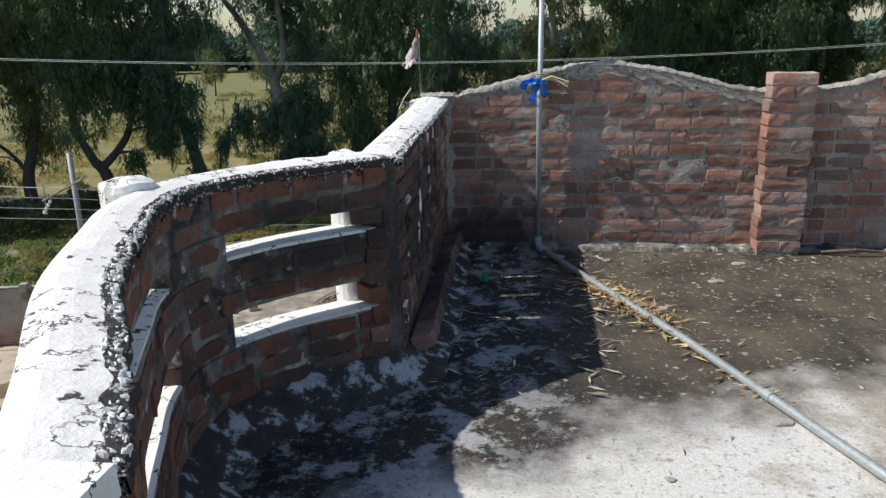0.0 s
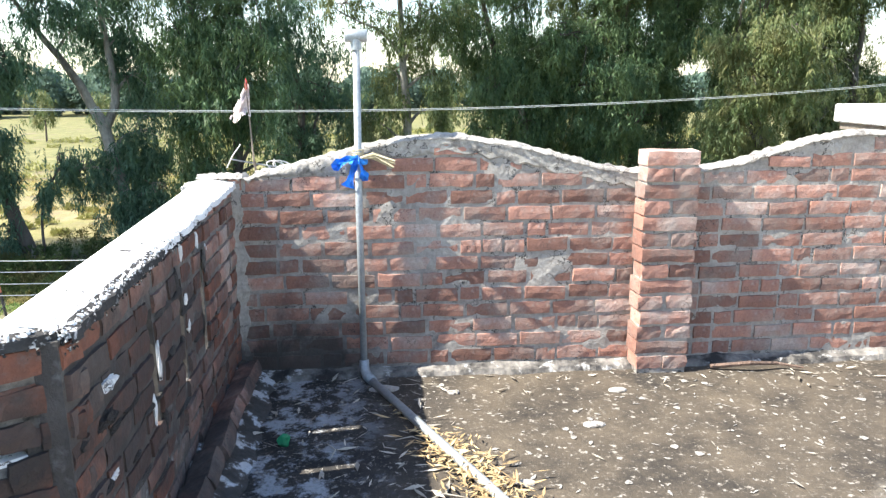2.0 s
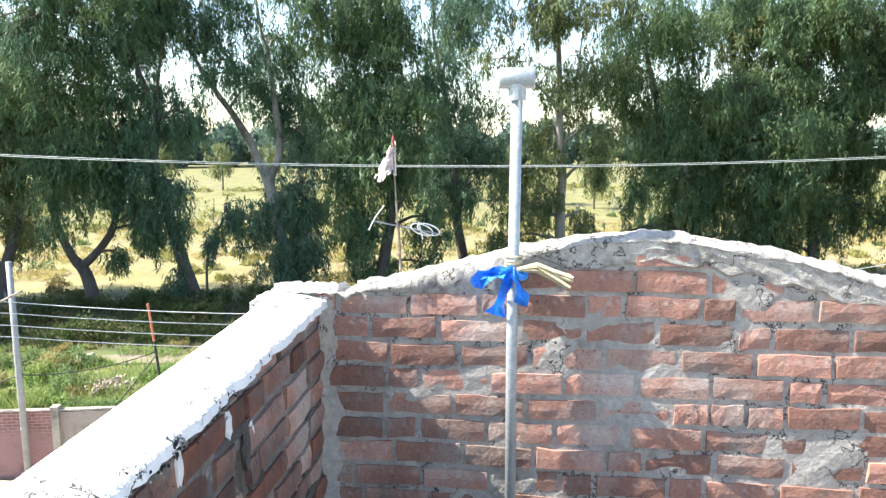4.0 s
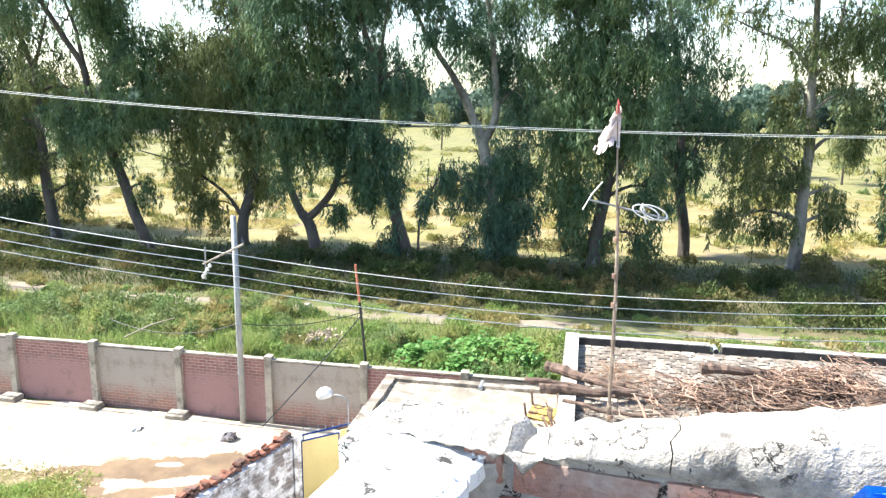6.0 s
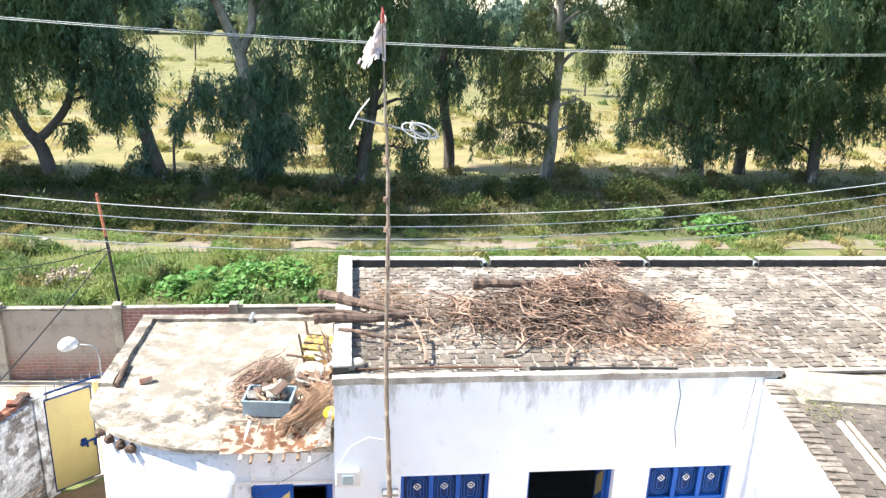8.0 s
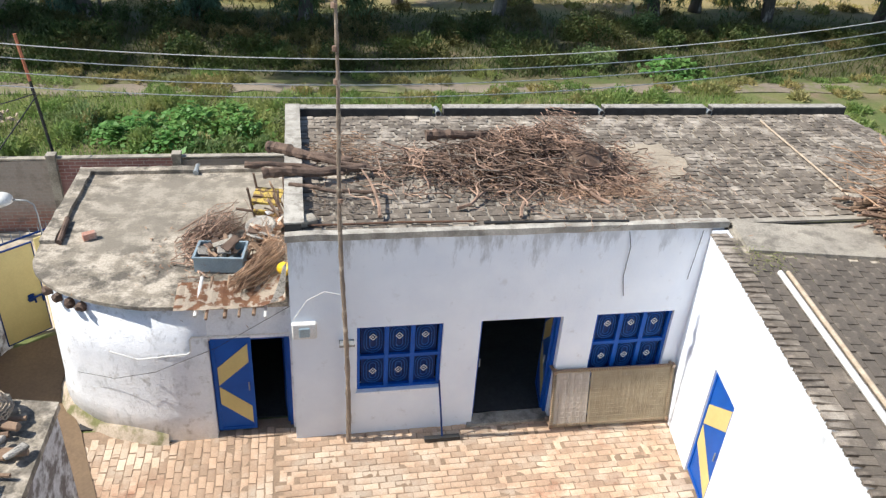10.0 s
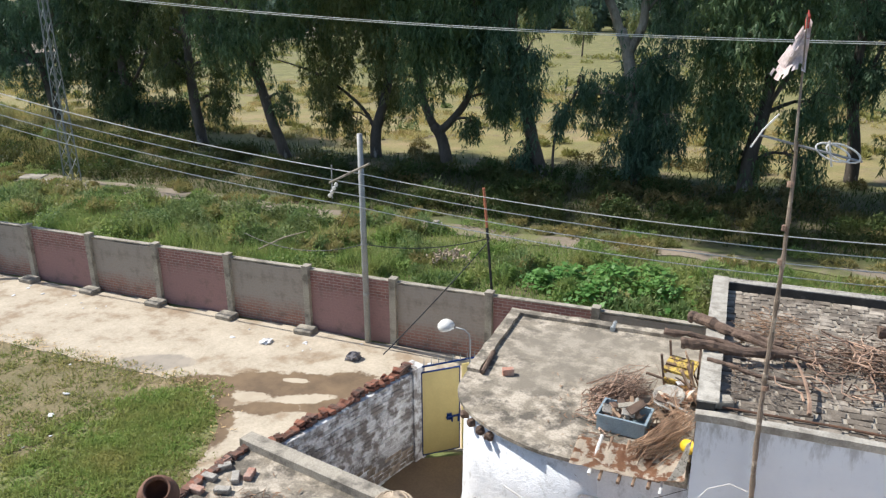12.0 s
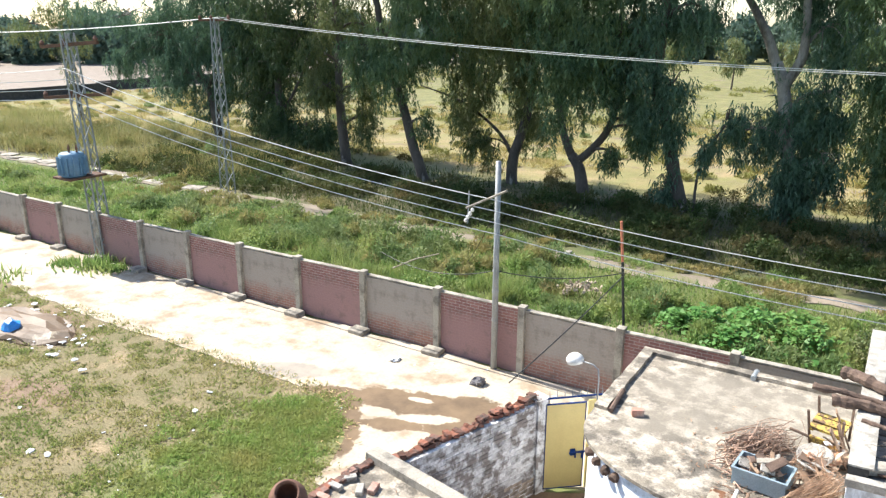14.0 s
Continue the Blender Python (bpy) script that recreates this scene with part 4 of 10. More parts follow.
def along(plan, n):
    """Even steps along a smooth line through plan points, with outward normals."""
    p = [Vector((*q, 0)) for q in plan]
    fine = []
    for i in range(len(p) - 1):
        a, b, c, d = p[max(i - 1, 0)], p[i], p[i + 1], p[min(i + 2, len(p) - 1)]
        for k in range(12):
            t = k / 12
            fine.append(0.5 * (2 * b + (c - a) * t + (2 * a - 5 * b + 4 * c - d) * t * t + (3 * b - a - 3 * c + d) * t ** 3))
    fine.append(p[-1])
    lens = [0.0]
    for a, b in zip(fine, fine[1:]):
        lens.append(lens[-1] + (b - a).length)
    out = []
    for k in range(n + 1):
        s = lens[-1] * k / n
        i = max(j for j in range(len(lens)) if lens[j] <= s + 1e-9)
        i = min(i, len(fine) - 2)
        t = (s - lens[i]) / max(1e-9, lens[i + 1] - lens[i])
        d = (fine[i + 1] - fine[i]).normalized()
        out.append((fine[i].lerp(fine[i + 1], t), Vector((d.y, -d.x, 0)), d, s))
    return out


LINE = along(BOW, 240)
TOTAL = LINE[-1][3]


def at_s(s):
    return min(LINE, key=lambda q: abs(q[3] - s))


bow = thing("balcony_wall", "bowed brick balcony parapet with two long slots", "wall", TERR, kind="structure")


def band(bm, s0, s1, z0, z1, t0=-0.003, t1=-0.13):
    """A strip of the bowed wall between two lengths and two heights; normals point into the terrace."""
    row = [q for q in LINE if s0 - 1e-6 <= q[3] <= s1 + 1e-6]
    prev = None
    for p, n, d, s in row:
        inn, out = p + n * -t0 * -1, p + n * -t1 * -1
        ring = [bm.verts.new((inn.x, inn.y, z0)), bm.verts.new((inn.x, inn.y, z1)), bm.verts.new((out.x, out.y, z1)), bm.verts.new((out.x, out.y, z0))]
        if prev:
            for k in range(4):
                bm.faces.new((prev[k], prev[(k + 1) % 4], ring[(k + 1) % 4], ring[k]))
        else:
            bm.faces.new(ring[::-1])
        prev = ring
    bm.faces.new(prev)


# sides: n points left of travel's right; flip so that it points inwards (towards +x)
if LINE[40][1].x < 0:
    LINE = [(p, -n, d, s) for p, n, d, s in LINE]
P1, P2 = 0.78, 1.12      # the pier at the bend
bm = bmesh.new()
band(bm, 0.0, TOTAL, 0.0, 0.35)
band(bm, 0.0, TOTAL, 0.8, 0.99)
band(bm, 0.1, P1, 0.49, 0.7)
band(bm, P2, TOTAL - 0.2, 0.49, 0.7)
for a, b in ((0.0, 0.11), (P1 - 0.01, P2 + 0.01), (TOTAL - 0.22, TOTAL)):
    band(bm, a, b, 0.34, 0.81)
bmesh.ops.recalc_face_normals(bm, faces=bm.faces)
part("core", bm, M_MORTAR_DK, bow, "blackened mortar")
for z0 in (0.35, 0.7):
    for a, b in ((0.1, P1), (P2, TOTAL - 0.2)):
        bm = bmesh.new()
        band(bm, a, b, z0, z0 + 0.014, -0.004, -0.15)
        bmesh.ops.recalc_face_normals(bm, faces=bm.faces)
        part("slot_sill", bm, M_WHITE_COPING, bow, "whitewashed slot sill")


def bow_bricks(s0, s1, z):
    s = s0 - 0.05 + rng.uniform(0, 0.03)
    while s < s1 - 0.06:
        is_half = rng.random() < 0.2 or s + 0.236 > s1
        l = 0.118 if is_half else 0.236
        p, n, d, _ = at_s(s + l / 2)
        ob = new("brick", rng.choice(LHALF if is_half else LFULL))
        ob.parent = bow
        q = p - n * (0.045 + rng.uniform(-0.005, 0.006))
        ob.matrix_basis = Matrix.Translation((q.x, q.y, z)) @ pose(0, 0, 0, 0, 0, math.degrees(math.atan2(n.y, n.x)) + 90) @ pose(0, 0, 0, rng.uniform(-1.5, 1.5), rng.uniform(-1.5, 1.5), 0)
        s += l


for c in range(4):
    bow_bricks(0.02, TOTAL, 0.02 + 0.082 * (c + 0.5))
for z in (0.54, 0.64):
    bow_bricks(0.05, P1, z)
    bow_bricks(P1 + 0.05, TOTAL - 0.1, z)
for z in (0.845, 0.935):
    bow_bricks(0.05, TOTAL, z)
for z in (0.39, 0.47, 0.75):
    bow_bricks(P1 + 0.03, P2 - 0.03, z)
    bow_bricks(0.0, 0.13, z)


# whitewashed coping over side wall and bow, with a black ragged lip on the inside
def strip(path, w0, w1, z_of, mat, name, parent, label, lip=False):
    bm = bmesh.new()
    prev = None
    for i, (p, n, s) in enumerate(path):
        z = z_of(p, s)
        j = Vector((s * 11, w0 * 9, 2))
        a = w0 + 0.014 * noise.noise(j) + 0.01 * noise.noise(j * 2.7) + 0.004 * noise.noise(j * 6.1)
        if lip:
            prof = [(a - 0.02, z - 0.032 + 0.018 * noise.noise(j * 2)), (a + 0.006, z - 0.03), (a + 0.002, z - 0.006), (a - 0.03, z + 0.004)]
        else:
            prof = [(a - 0.012, z - 0.03), (a - 0.02, z), (w0 - 0.07, z + 0.012), (w1 + 0.05, z + 0.016 + 0.006 * noise.noise(j)), (w1, z - 0.002), (w1, z - 0.06)]
        ring = [bm.verts.new((p.x + n.x * w, p.y + n.y * w, h)) for w, h in prof]
        if prev:
            for k in range(len(ring) - 1):
                bm.faces.new((prev[k], ring[k], ring[k + 1], prev[k + 1]))
        prev = ring
    bmesh.ops.recalc_face_normals(bm, faces=bm.faces)
    return part(name, bm, mat, parent, label)


straight = [(Vector((0, 0.05 - 0.012 * k, 0)), Vector((1, 0, 0)), 0.012 * k) for k in range(182)]
bent = [(p, n, s) for p, n, d, s in [LINE[i] for i in range(len(LINE))]]
bent = [(Vector((p.x, p.y, 0)), n, s + 2.2) for p, n, s in bent]
strip(straight, 0.005, -0.18, lambda p, s: left_top(p.y) - 0.01, M_WHITE_COPING, "coping", left, "sunlit whitewashed coping")
strip(straight[:116], 0.012, -0.25, lambda p, s: left_top(p.y) - 0.012, M_WHITE_COPING, "crumbled_lip", left, "crumbled whitewashed lip", True)
strip(straight[115:], 0.016, -0.25, lambda p, s: left_top(p.y) - 0.012, M_BLACK_LIP, "black_lip", left, "ragged black lip", True)
strip(bent, 0.005, -0.15, lambda p, s: 1.012, M_WHITE_COPING, "coping", bow, "sunlit whitewashed coping")
strip(bent, 0.016, -0.25, lambda p, s: 1.01, M_BLACK_LIP, "black_lip", bow, "ragged black lip", True)
# crumbs of limewash on the ragged lip; black grit paints its dark crevices
GRIT = []
for k in range(6):
    bm = bmesh.new()
    bmesh.ops.create_icosphere(bm, subdivisions=1, radius=1.0)
    for v in bm.verts:
        v.co = Vector((v.co.x, v.co.y * rng.uniform(0.6, 1), v.co.z * rng.uniform(0.45, 0.8))) * rng.uniform(0.6, 1.25)
    GRIT.append(mesh_of(bm, "grit", M_WHITE_COPING))


def lip_grit(path, top, w0, n, mat, name, parent, label, drop):
    spots = []
    for _ in range(n):
        p, nn, s = rng.choice(path)
        h = rng.random() ** 1.6
        w = w0 + 0.012 * noise.noise(Vector((s * 11, w0 * 9, 2))) + rng.uniform(-0.03, 0.012) * (1 - 0.6 * h)
        k = rng.uniform(0.003, 0.0085) * (1 - 0.35 * h)
        spots.append(pose(p.x + nn.x * w, p.y + nn.y * w, top(p, s) - drop * h, rng.uniform(0, 360), rng.uniform(0, 360), rng.uniform(0, 360)) @ Matrix.Diagonal((k * rng.uniform(0.8, 1.6), k, k, 1)))
    part(name, joined(name, GRIT, spots, mat), mat, parent, label, kind="stuff")


lip_grit(bent, lambda p, s: 1.012, 0.006, 2600, M_WHITE_COPING, "lime_crumbs", bow, "crumbling limewash along the lip", 0.045)
lip_grit(bent, lambda p, s: 0.992, 0.006, 2200, M_BLACK_LIP, "black_grit", bow, "black grit painting the dark crevices under the lip", 0.05)
lip_grit(straight, lambda p, s: left_top(p.y) - 0.012, 0.004, 2000, M_WHITE_COPING, "lime_crumbs", left, "crumbling limewash along the lip", 0.03)
lip_grit(straight[60:], lambda p, s: left_top(p.y) - 0.03, 0.004, 700, M_BLACK_LIP, "black_grit", left, "black grit painting the dark crevices under the lip", 0.04)
# round whitewashed posts on the outside of the bow and at the corner
for i, (x, y, h, r) in enumerate(((-0.8, -2.84, 1.06, 0.09), (-0.24, -2.06, 1.025, 0.07))):
    p = lathe([(r, -0.14), (r, h - 0.04), (r * 0.93, h - 0.012), (r * 0.6, h), (0.0, h + 0.003)], 16)
    bmesh.ops.subdivide_edges(p, edges=p.edges[:], cuts=2, use_grid_fill=True)
    roughen(p, 0.014, 0.06, i)
    solo("parapet_post", p, M_WHITE_COPING, "round whitewashed masonry post on the parapet", "post", TERR @ pose(x, y, 0), "parapet posts", "structure")

bm = bmesh.new()
bmesh.ops.create_icosphere(bm, subdivisions=4, radius=1.0)
for v in bm.verts:
    v.co = Vector((v.co.x * 0.125, v.co.y * 0.1, max(-0.02, v.co.z * 0.016)))
    v.co += 0.012 * Vector(noise.noise_vector(v.co * 12)) + 0.008 * Vector(noise.noise_vector(v.co * 26))
solo("corner_cap", bm, M_WHITE_COPING, "lumpy whitewashed cement heaped on the parapet corner", "coping", TERR @ pose(-0.125, 0.06, 1.05), kind="structure")
box_ = roughen(boxes((-0.25, -0.02, -0.14, -0.01, 0.15, 1.05)), 0.008, 0.2)
solo("corner_pier", box_, M_WHITE_COPING, "whitewashed masonry corner of the parapet", "pier", TERR, kind="structure")

# mouldy cement fillet where floor and side walls meet
bm = bmesh.new()
prev = None
edge = [(p, n) for p, n, s in straight[5::2]] + [(p, n) for p, n, s in bent[8::3]]
for i, (p, n) in enumerate(edge):
    j = Vector((p.x * 6, p.y * 6, 4))
    w = 0.17 + 0.05 * noise.noise(j)
    h = 0.13 + 0.04 * noise.noise(j * 1.7)
    ring = [bm.verts.new((p.x + n.x * a, p.y + n.y * a, z)) for a, z in ((-0.02, h), (0.012, h - 0.01), (w * 0.5, h * 0.42), (w, 0.012), (w + 0.03, -0.01))]
    if prev:
        for k in range(4):
            bm.faces.new((prev[k], ring[k], ring[k + 1], prev[k + 1]))
    prev = ring
bmesh.ops.recalc_face_normals(bm, faces=bm.faces)
solo("floor_fillet", bm, M_FILLET, "mouldy cement fillet along the wall foot", "trim", TERR, kind="structure", smooth=True)

# water pipe: upright by the wall, elbow, then across the floor
pipe = thing("water_pipe", "grey galvanised water pipe with a capped riser", "pipe", TERR)
part("riser", bar([(0.645, -0.05, 0.05), (0.642, -0.055, 0.9), (0.65, -0.05, 1.77)], 0.0185, 12), M_STEEL, pipe, smooth=True)
part("tee", bar([(0.595, -0.05, 1.782), (0.6, -0.05, 1.782), (0.7, -0.05, 1.782), (0.705, -0.05, 1.782)], [0.029, 0.032, 0.032, 0.029], 14), M_STEEL, pipe, "grey tee fitting", smooth=True)
part("collar", bar([(0.65, -0.05, 1.715), (0.65, -0.05, 1.765)], 0.028, 14), M_STEEL, pipe)
part("elbow", bar([(0.645, -0.05, 0.1), (0.647, -0.06, 0.05), (0.66, -0.1, 0.03), (0.69, -0.17, 0.026)], 0.027, 12), M_STEEL, pipe, smooth=True)
part("floor_pipe", bar([(0.68, -0.15, 0.026), (1.0, -0.9, 0.025), (1.33, -1.68, 0.024), (1.78, -2.88, 0.024), (2.6, -5.0, 0.024)], 0.021, 12), M_STEEL, pipe, smooth=True)
part("pipe_joint", bar([(1.545, -2.25, 0.025), (1.56, -2.29, 0.025)], 0.025, 12), M_STEEL, pipe, "pipe coupling")
tie = thing("pipe_tie", "blue plastic strips and straw rope knotted round the pipe", "tie", TERR @ pose(0, 0, 0.045))
coil = [(0.645 + 0.027 * math.cos(a), -0.05 + 0.027 * math.sin(a), 1.142 + 0.0007 * k + 0.004 * math.sin(a * 0.7)) for k, a in enumerate(i * 0.55 for i in range(64))]
part("rope", bar(coil, 0.0032, 6), M_STRAWTIE, tie, "wound straw rope")
part("knot", bar([(0.645 + 0.038 * math.cos(a), -0.05 + 0.038 * math.sin(a), 1.125 + 0.01 * math.sin(3 * a)) for a in (i * 0.5 for i in range(14))], 0.011, 6), M_BLUETIE, tie, "blue plastic knot")
for k, (dx, dz, tw, l) in enumerate(((-0.13, -0.02, 0.06, 3), (-0.1, 0.012, 0.045, 3), (-0.055, -0.12, 0.07, 3), (0.035, -0.09, 0.05, 3))):
    bm = bmesh.new()
    prev = None
    for i in range(6):
        u = i / 5
        c = Vector((0.645 + dx * u, -0.09 - 0.03 * math.sin(3 * u), 1.15 + dz * u - 0.03 * u * u))
        w = tw * (0.35 + 0.9 * u) * 0.5
        s = Vector((dz, 0.3 * math.sin(4 * u + k), -dx)).normalized() * w
        ring = [bm.verts.new(c + s), bm.verts.new(c + Vector((0, -0.006, 0))), bm.verts.new(c - s)]
        if prev:
            bm.faces.new((prev[0], prev[1], ring[1], ring[0]))
            bm.faces.new((prev[1], prev[2], ring[2], ring[1]))
        prev = ring
    bmesh.ops.solidify(bm, geom=bm.faces[:], thickness=0.002)
    part("strip", bm, M_BLUETIE, tie, "crumpled blue plastic strip")
for k in range(6):
    e = Vector((0.645 + 0.17 + 0.02 * rng.random(), -0.1 - 0.05 * rng.random(), 1.14 - 0.05 * rng.random()))
    part("straw", bar([(0.66, -0.08, 1.145), (0.72, -0.1 - 0.02 * rng.random(), 1.17 - 0.03 * rng.random()), tuple(e)], [0.008, 0.008, 0.006], 5), M_STRAWTIE, tie, "frayed straw end")


# fallen leaves
def leaf_litter(n, place, size, seed):
    r = np.random.RandomState(seed)
    c = np.array([place(r) for _ in range(n)])
    a = r.uniform(0, 2 * np.pi, n)
    l = r.uniform(0.5, 1.4, n) * size
    along_ = np.stack([np.cos(a) * l, np.sin(a) * l, r.uniform(-0.1, 0.25, n) * l], 1)
    across_ = np.stack([-np.sin(a), np.cos(a), r.uniform(-0.3, 0.5, n)], 1) * (l * r.uniform(0.055, 0.11, n))[:, None]
    return c, along_, across_


def drift(r):
    u = r.beta(2.0, 2.2)
    return (0.92 + 0.4 * u + r.normal(0, 0.07), -0.72 - 0.85 * u + r.normal(0, 0.06), 0.006 + r.uniform(0, 0.035))


def along_pipe(r):
    u = r.uniform(0, 1)
    return (0.75 + 0.85 * u + r.normal(0, 0.03) - 0.03, -0.35 - 1.95 * u + r.normal(0, 0.03), 0.006 + r.uniform(0, 0.02))


solo("leaf_drift", quads("leaf_drift", *leaf_litter(520, drift, 0.06, 3), M_DRYLEAF), M_DRYLEAF, "drift of dry yellow leaves beside the pipe", "leaves", TERR, kind="stuff")
solo("pipe_leaves", quads("pipe_leaves", *leaf_litter(120, along_pipe, 0.08, 4), M_DRYLEAF), M_DRYLEAF, "dry leaves caught along the floor pipe", "leaves", TERR, kind="stuff")
solo("corner_leaves", quads("corner_leaves", *leaf_litter(130, lambda r: (r.uniform(0.1, 1.0), r.uniform(-2.3, -0.1), 0.006 + r.uniform(0, 0.01)), 0.085, 5), M_PALELEAF), M_PALELEAF, "bleached narrow leaves strewn on the shaded floor", "leaves", TERR, kind="stuff")
solo("floor_leaves", quads("floor_leaves", *leaf_litter(110, lambda r: (r.uniform(0.9, 4.6), r.choice([r.uniform(-0.4, -0.1), r.uniform(-3.2, -0.1)]), 0.005 + r.uniform(0, 0.008)), 0.06, 6), M_PALELEAF), M_PALELEAF, "bleached leaf bits scattered over the terrace", "leaves", TERR, kind="stuff")
# flakes of whitewash and cement crumbs
CRUMB = []
for k in range(5):
    bm = bmesh.new()
    bmesh.ops.create_icosphere(bm, subdivisions=1, radius=0.5)
    for v in bm.verts:
        v.co = Vector((v.co.x, v.co.y * rng.uniform(0.6, 1), v.co.z * 0.3)) * rng.uniform(0.7, 1.2)
    CRUMB.append(mesh_of(bm, "crumb", M_COPING))
spots = [pose(rng.uniform(0.9, 4.5), -abs(rng.gauss(0, 1.1)) - 0.12, 0.004, 0, 0, rng.uniform(0, 360)) @ Matrix.Diagonal((*[rng.choice([0.008, 0.012, 0.02, 0.045]) for _ in range(2)], 0.014, 1)) for _ in range(420)]
solo("cement_crumbs", joined("cement_crumbs", CRUMB, spots, M_COPING), M_COPING, "pale cement crumbs and flakes on the floor", "debris", TERR, kind="stuff")
for k, (x, y, s) in enumerate(((1.72, -0.72, 0.11), (1.3, -1.2, 0.09), (1.55, -2.45, 0.1), (1.95, -0.35, 0.1), (0.75, -0.22, 0.16), (1.1, -0.3, 0.07))):
    bm = bmesh.new()
    bmesh.ops.create_icosphere(bm, subdivisions=2, radius=0.5)
    for v in bm.verts:
        v.co = Vector((v.co.x * s, v.co.y * s * 0.62, max(0.0, v.co.z) * 0.025)) + Vector((0.01, 0.01, 0)) * noise.noise(v.co * 5 + Vector((k, 0, 0)))
    solo("mortar_lump", bm, M_COPING, "flat dried lump of mortar on the floor", "debris", TERR @ pose(x, y, 0.002), "mortar lumps")
# a fallen twig by the wall foot
solo("twig", bar([(2.55, -0.12, 0.02), (2.75, -0.17, 0.05), (2.92, -0.15, 0.035), (3.05, -0.19, 0.02)], [0.012, 0.014, 0.01, 0.006], 6), M_LOG, "crooked dry twig at the wall foot", "twig", TERR)

bm = bmesh.new()
bmesh.ops.create_icosphere(bm, subdivisions=2, radius=0.03)
roughen(bm, 0.014, 0.03)
solo("green_scrap", bm, surf("green_plastic", (0.02, 0.3, 0.12), (0.015, 0.22, 0.09), 9, 0.5, 0.2, 60), "scrap of bright green plastic on the shaded floor", "litter", TERR @ pose(0.3, -0.78, 0.02))
# long strips of bark and dry stalks on the shaded floor
for k in range(9):
    x, y, a, l = rng.uniform(0.25, 0.95), rng.uniform(-2.0, -0.4), rng.uniform(0, 6.28), rng.uniform(0.08, 0.2)
    c, s_ = math.cos(a), math.sin(a)
    solo("stalk", bar([(x, y, 0.008), (x + c * l * 0.5 - s_ * 0.03, y + s_ * l * 0.5 + c * 0.03, 0.014), (x + c * l, y + s_ * l, 0.008)], [0.002, 0.003, 0.0015], 5), M_PALELEAF, "curled dry stalk on the terrace floor", "stalk", TERR, "dry stalks")

# ---------------------------------------------------------------- ground, road, boundary
bm = bmesh.new()
bmesh.ops.create_grid(bm, x_segments=2, y_segments=2, size=1500)
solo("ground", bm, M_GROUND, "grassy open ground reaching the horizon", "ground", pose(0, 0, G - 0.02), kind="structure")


def patch(name, pts, mat, label, category, z=0.0, wob=0.12, seed=0, h=0.03):
    """A low sheet with an uneven rim."""
    r = random.Random(seed)
    ring = []
    for i, a in enumerate(pts):
        b = pts[(i + 1) % len(pts)]
        n = max(2, int(math.dist(a, b) / (0.22 if wob < 0.29 else 0.6)))
        for k in range(n):
            u = k / n
            x, y = a[0] + (b[0] - a[0]) * u, a[1] + (b[1] - a[1]) * u
            w = Vector(noise.noise_vector(Vector((x * 0.8, y * 0.8, seed)))) * min(wob * 2.2, 0.3) + Vector(noise.noise_vector(Vector((x * 2.7, y * 2.7, seed)))) * min(wob, 0.12)
            ring.append((x + w.x + r.uniform(-wob, wob) * 0.2, y + w.y + r.uniform(-wob, wob) * 0.2))
    bm = bmesh.new()
    prism(bm, ring, -0.12, h)
    return solo(name, bm, mat, label, category, pose(0, 0, G + z), kind="structure")


# wet mud washed over the lane, with dry islands, and a damp slab beside the lawn
spill(M_ROAD, [(-12.3, 19.0, 1.2, 0.5, 25)], (0.27, 0.24, 0.2), (0.36, 0.31, 0.25), 2.0, None, 0.5, 1.5)
spill(M_ROAD, [(-8.6, 19.25, 1.9, 0.62, 16), (-7.2, 19.7, 1.0, 0.7, 20), (-10.2, 18.75, 1.3, 0.36, 22), (-9.3, 17.6, 1.7, 0.42, -62), (-8.4, 18.15, 0.9, 0.3, 20), (-7.1, 18.7, 0.7, 0.5, 20)], (0.2, 0.135, 0.078), (0.13, 0.088, 0.052), 1.3, 0.5, 0.8, 1.9, (0.0, 0.14))
spill(M_ROAD, [(-9.0, 18.45, 0.5, 0.22, 15), (-7.8, 18.8, 0.75, 0.25, 25), (-8.4, 19.5, 0.35, 0.12, 10)], (0.5, 0.43, 0.33), (0.42, 0.35, 0.26), 1.3, 0.9, 0.8, 2.6, (0.0, 0.14))
patch("road", [(-62, 19.6), (-26, 18.75), (-19.6, 18.4), (-13, 18.5), (-10.2, 18.35), (-8.9, 17.2), (-8.4, 15.5), (-6.4, 15.6), (-5.2, 17.7), (-3.3, 18.4), (-2.5, 20.5), (3, 21.0), (3, 22.0), (-62, 22.6)], M_ROAD, "pale sunlit concrete lane along the wall", "road", 0.0, 0.07, 1)
patch("lane_floor", [(-5.4, 13.2), (-1.9, 13.2), (-2.6, 15.4), (-3.2, 16.6), (-3.3, 18.3), (-4.5, 17.6)], M_MUD, "damp brown earth lane behind the gate", "lane", 0.002, 0.03, 4, 0.012)
TRACK = [(-70, 34.4), (-54, 34.2), (-45, 34.1), (-36, 33.9), (-28, 33.7), (-12, 33.0), (-6, 32.7), (0, 33.0), (8, 32.9), (20, 33.2), (45, 33.6), (45, 32.4), (20, 32.0), (8, 31.9), (0, 32.1), (-6, 31.6), (-12, 32.0), (-28, 32.1), (-36, 32.3), (-45, 32.5), (-54, 32.7), (-70, 32.8)]
M_TRACK = surf("dusty_track", (0.27, 0.22, 0.165), (0.18, 0.15, 0.115), 0.6, 0.95, 0.4, 20, c3=(0.17, 0.175, 0.07), stain=(0.5, 0.6), stain_scale=0.6)
patch("track", TRACK, M_TRACK, "dusty footpath beside the trees", "path", 0.0, 0.3, 5, 0.02)
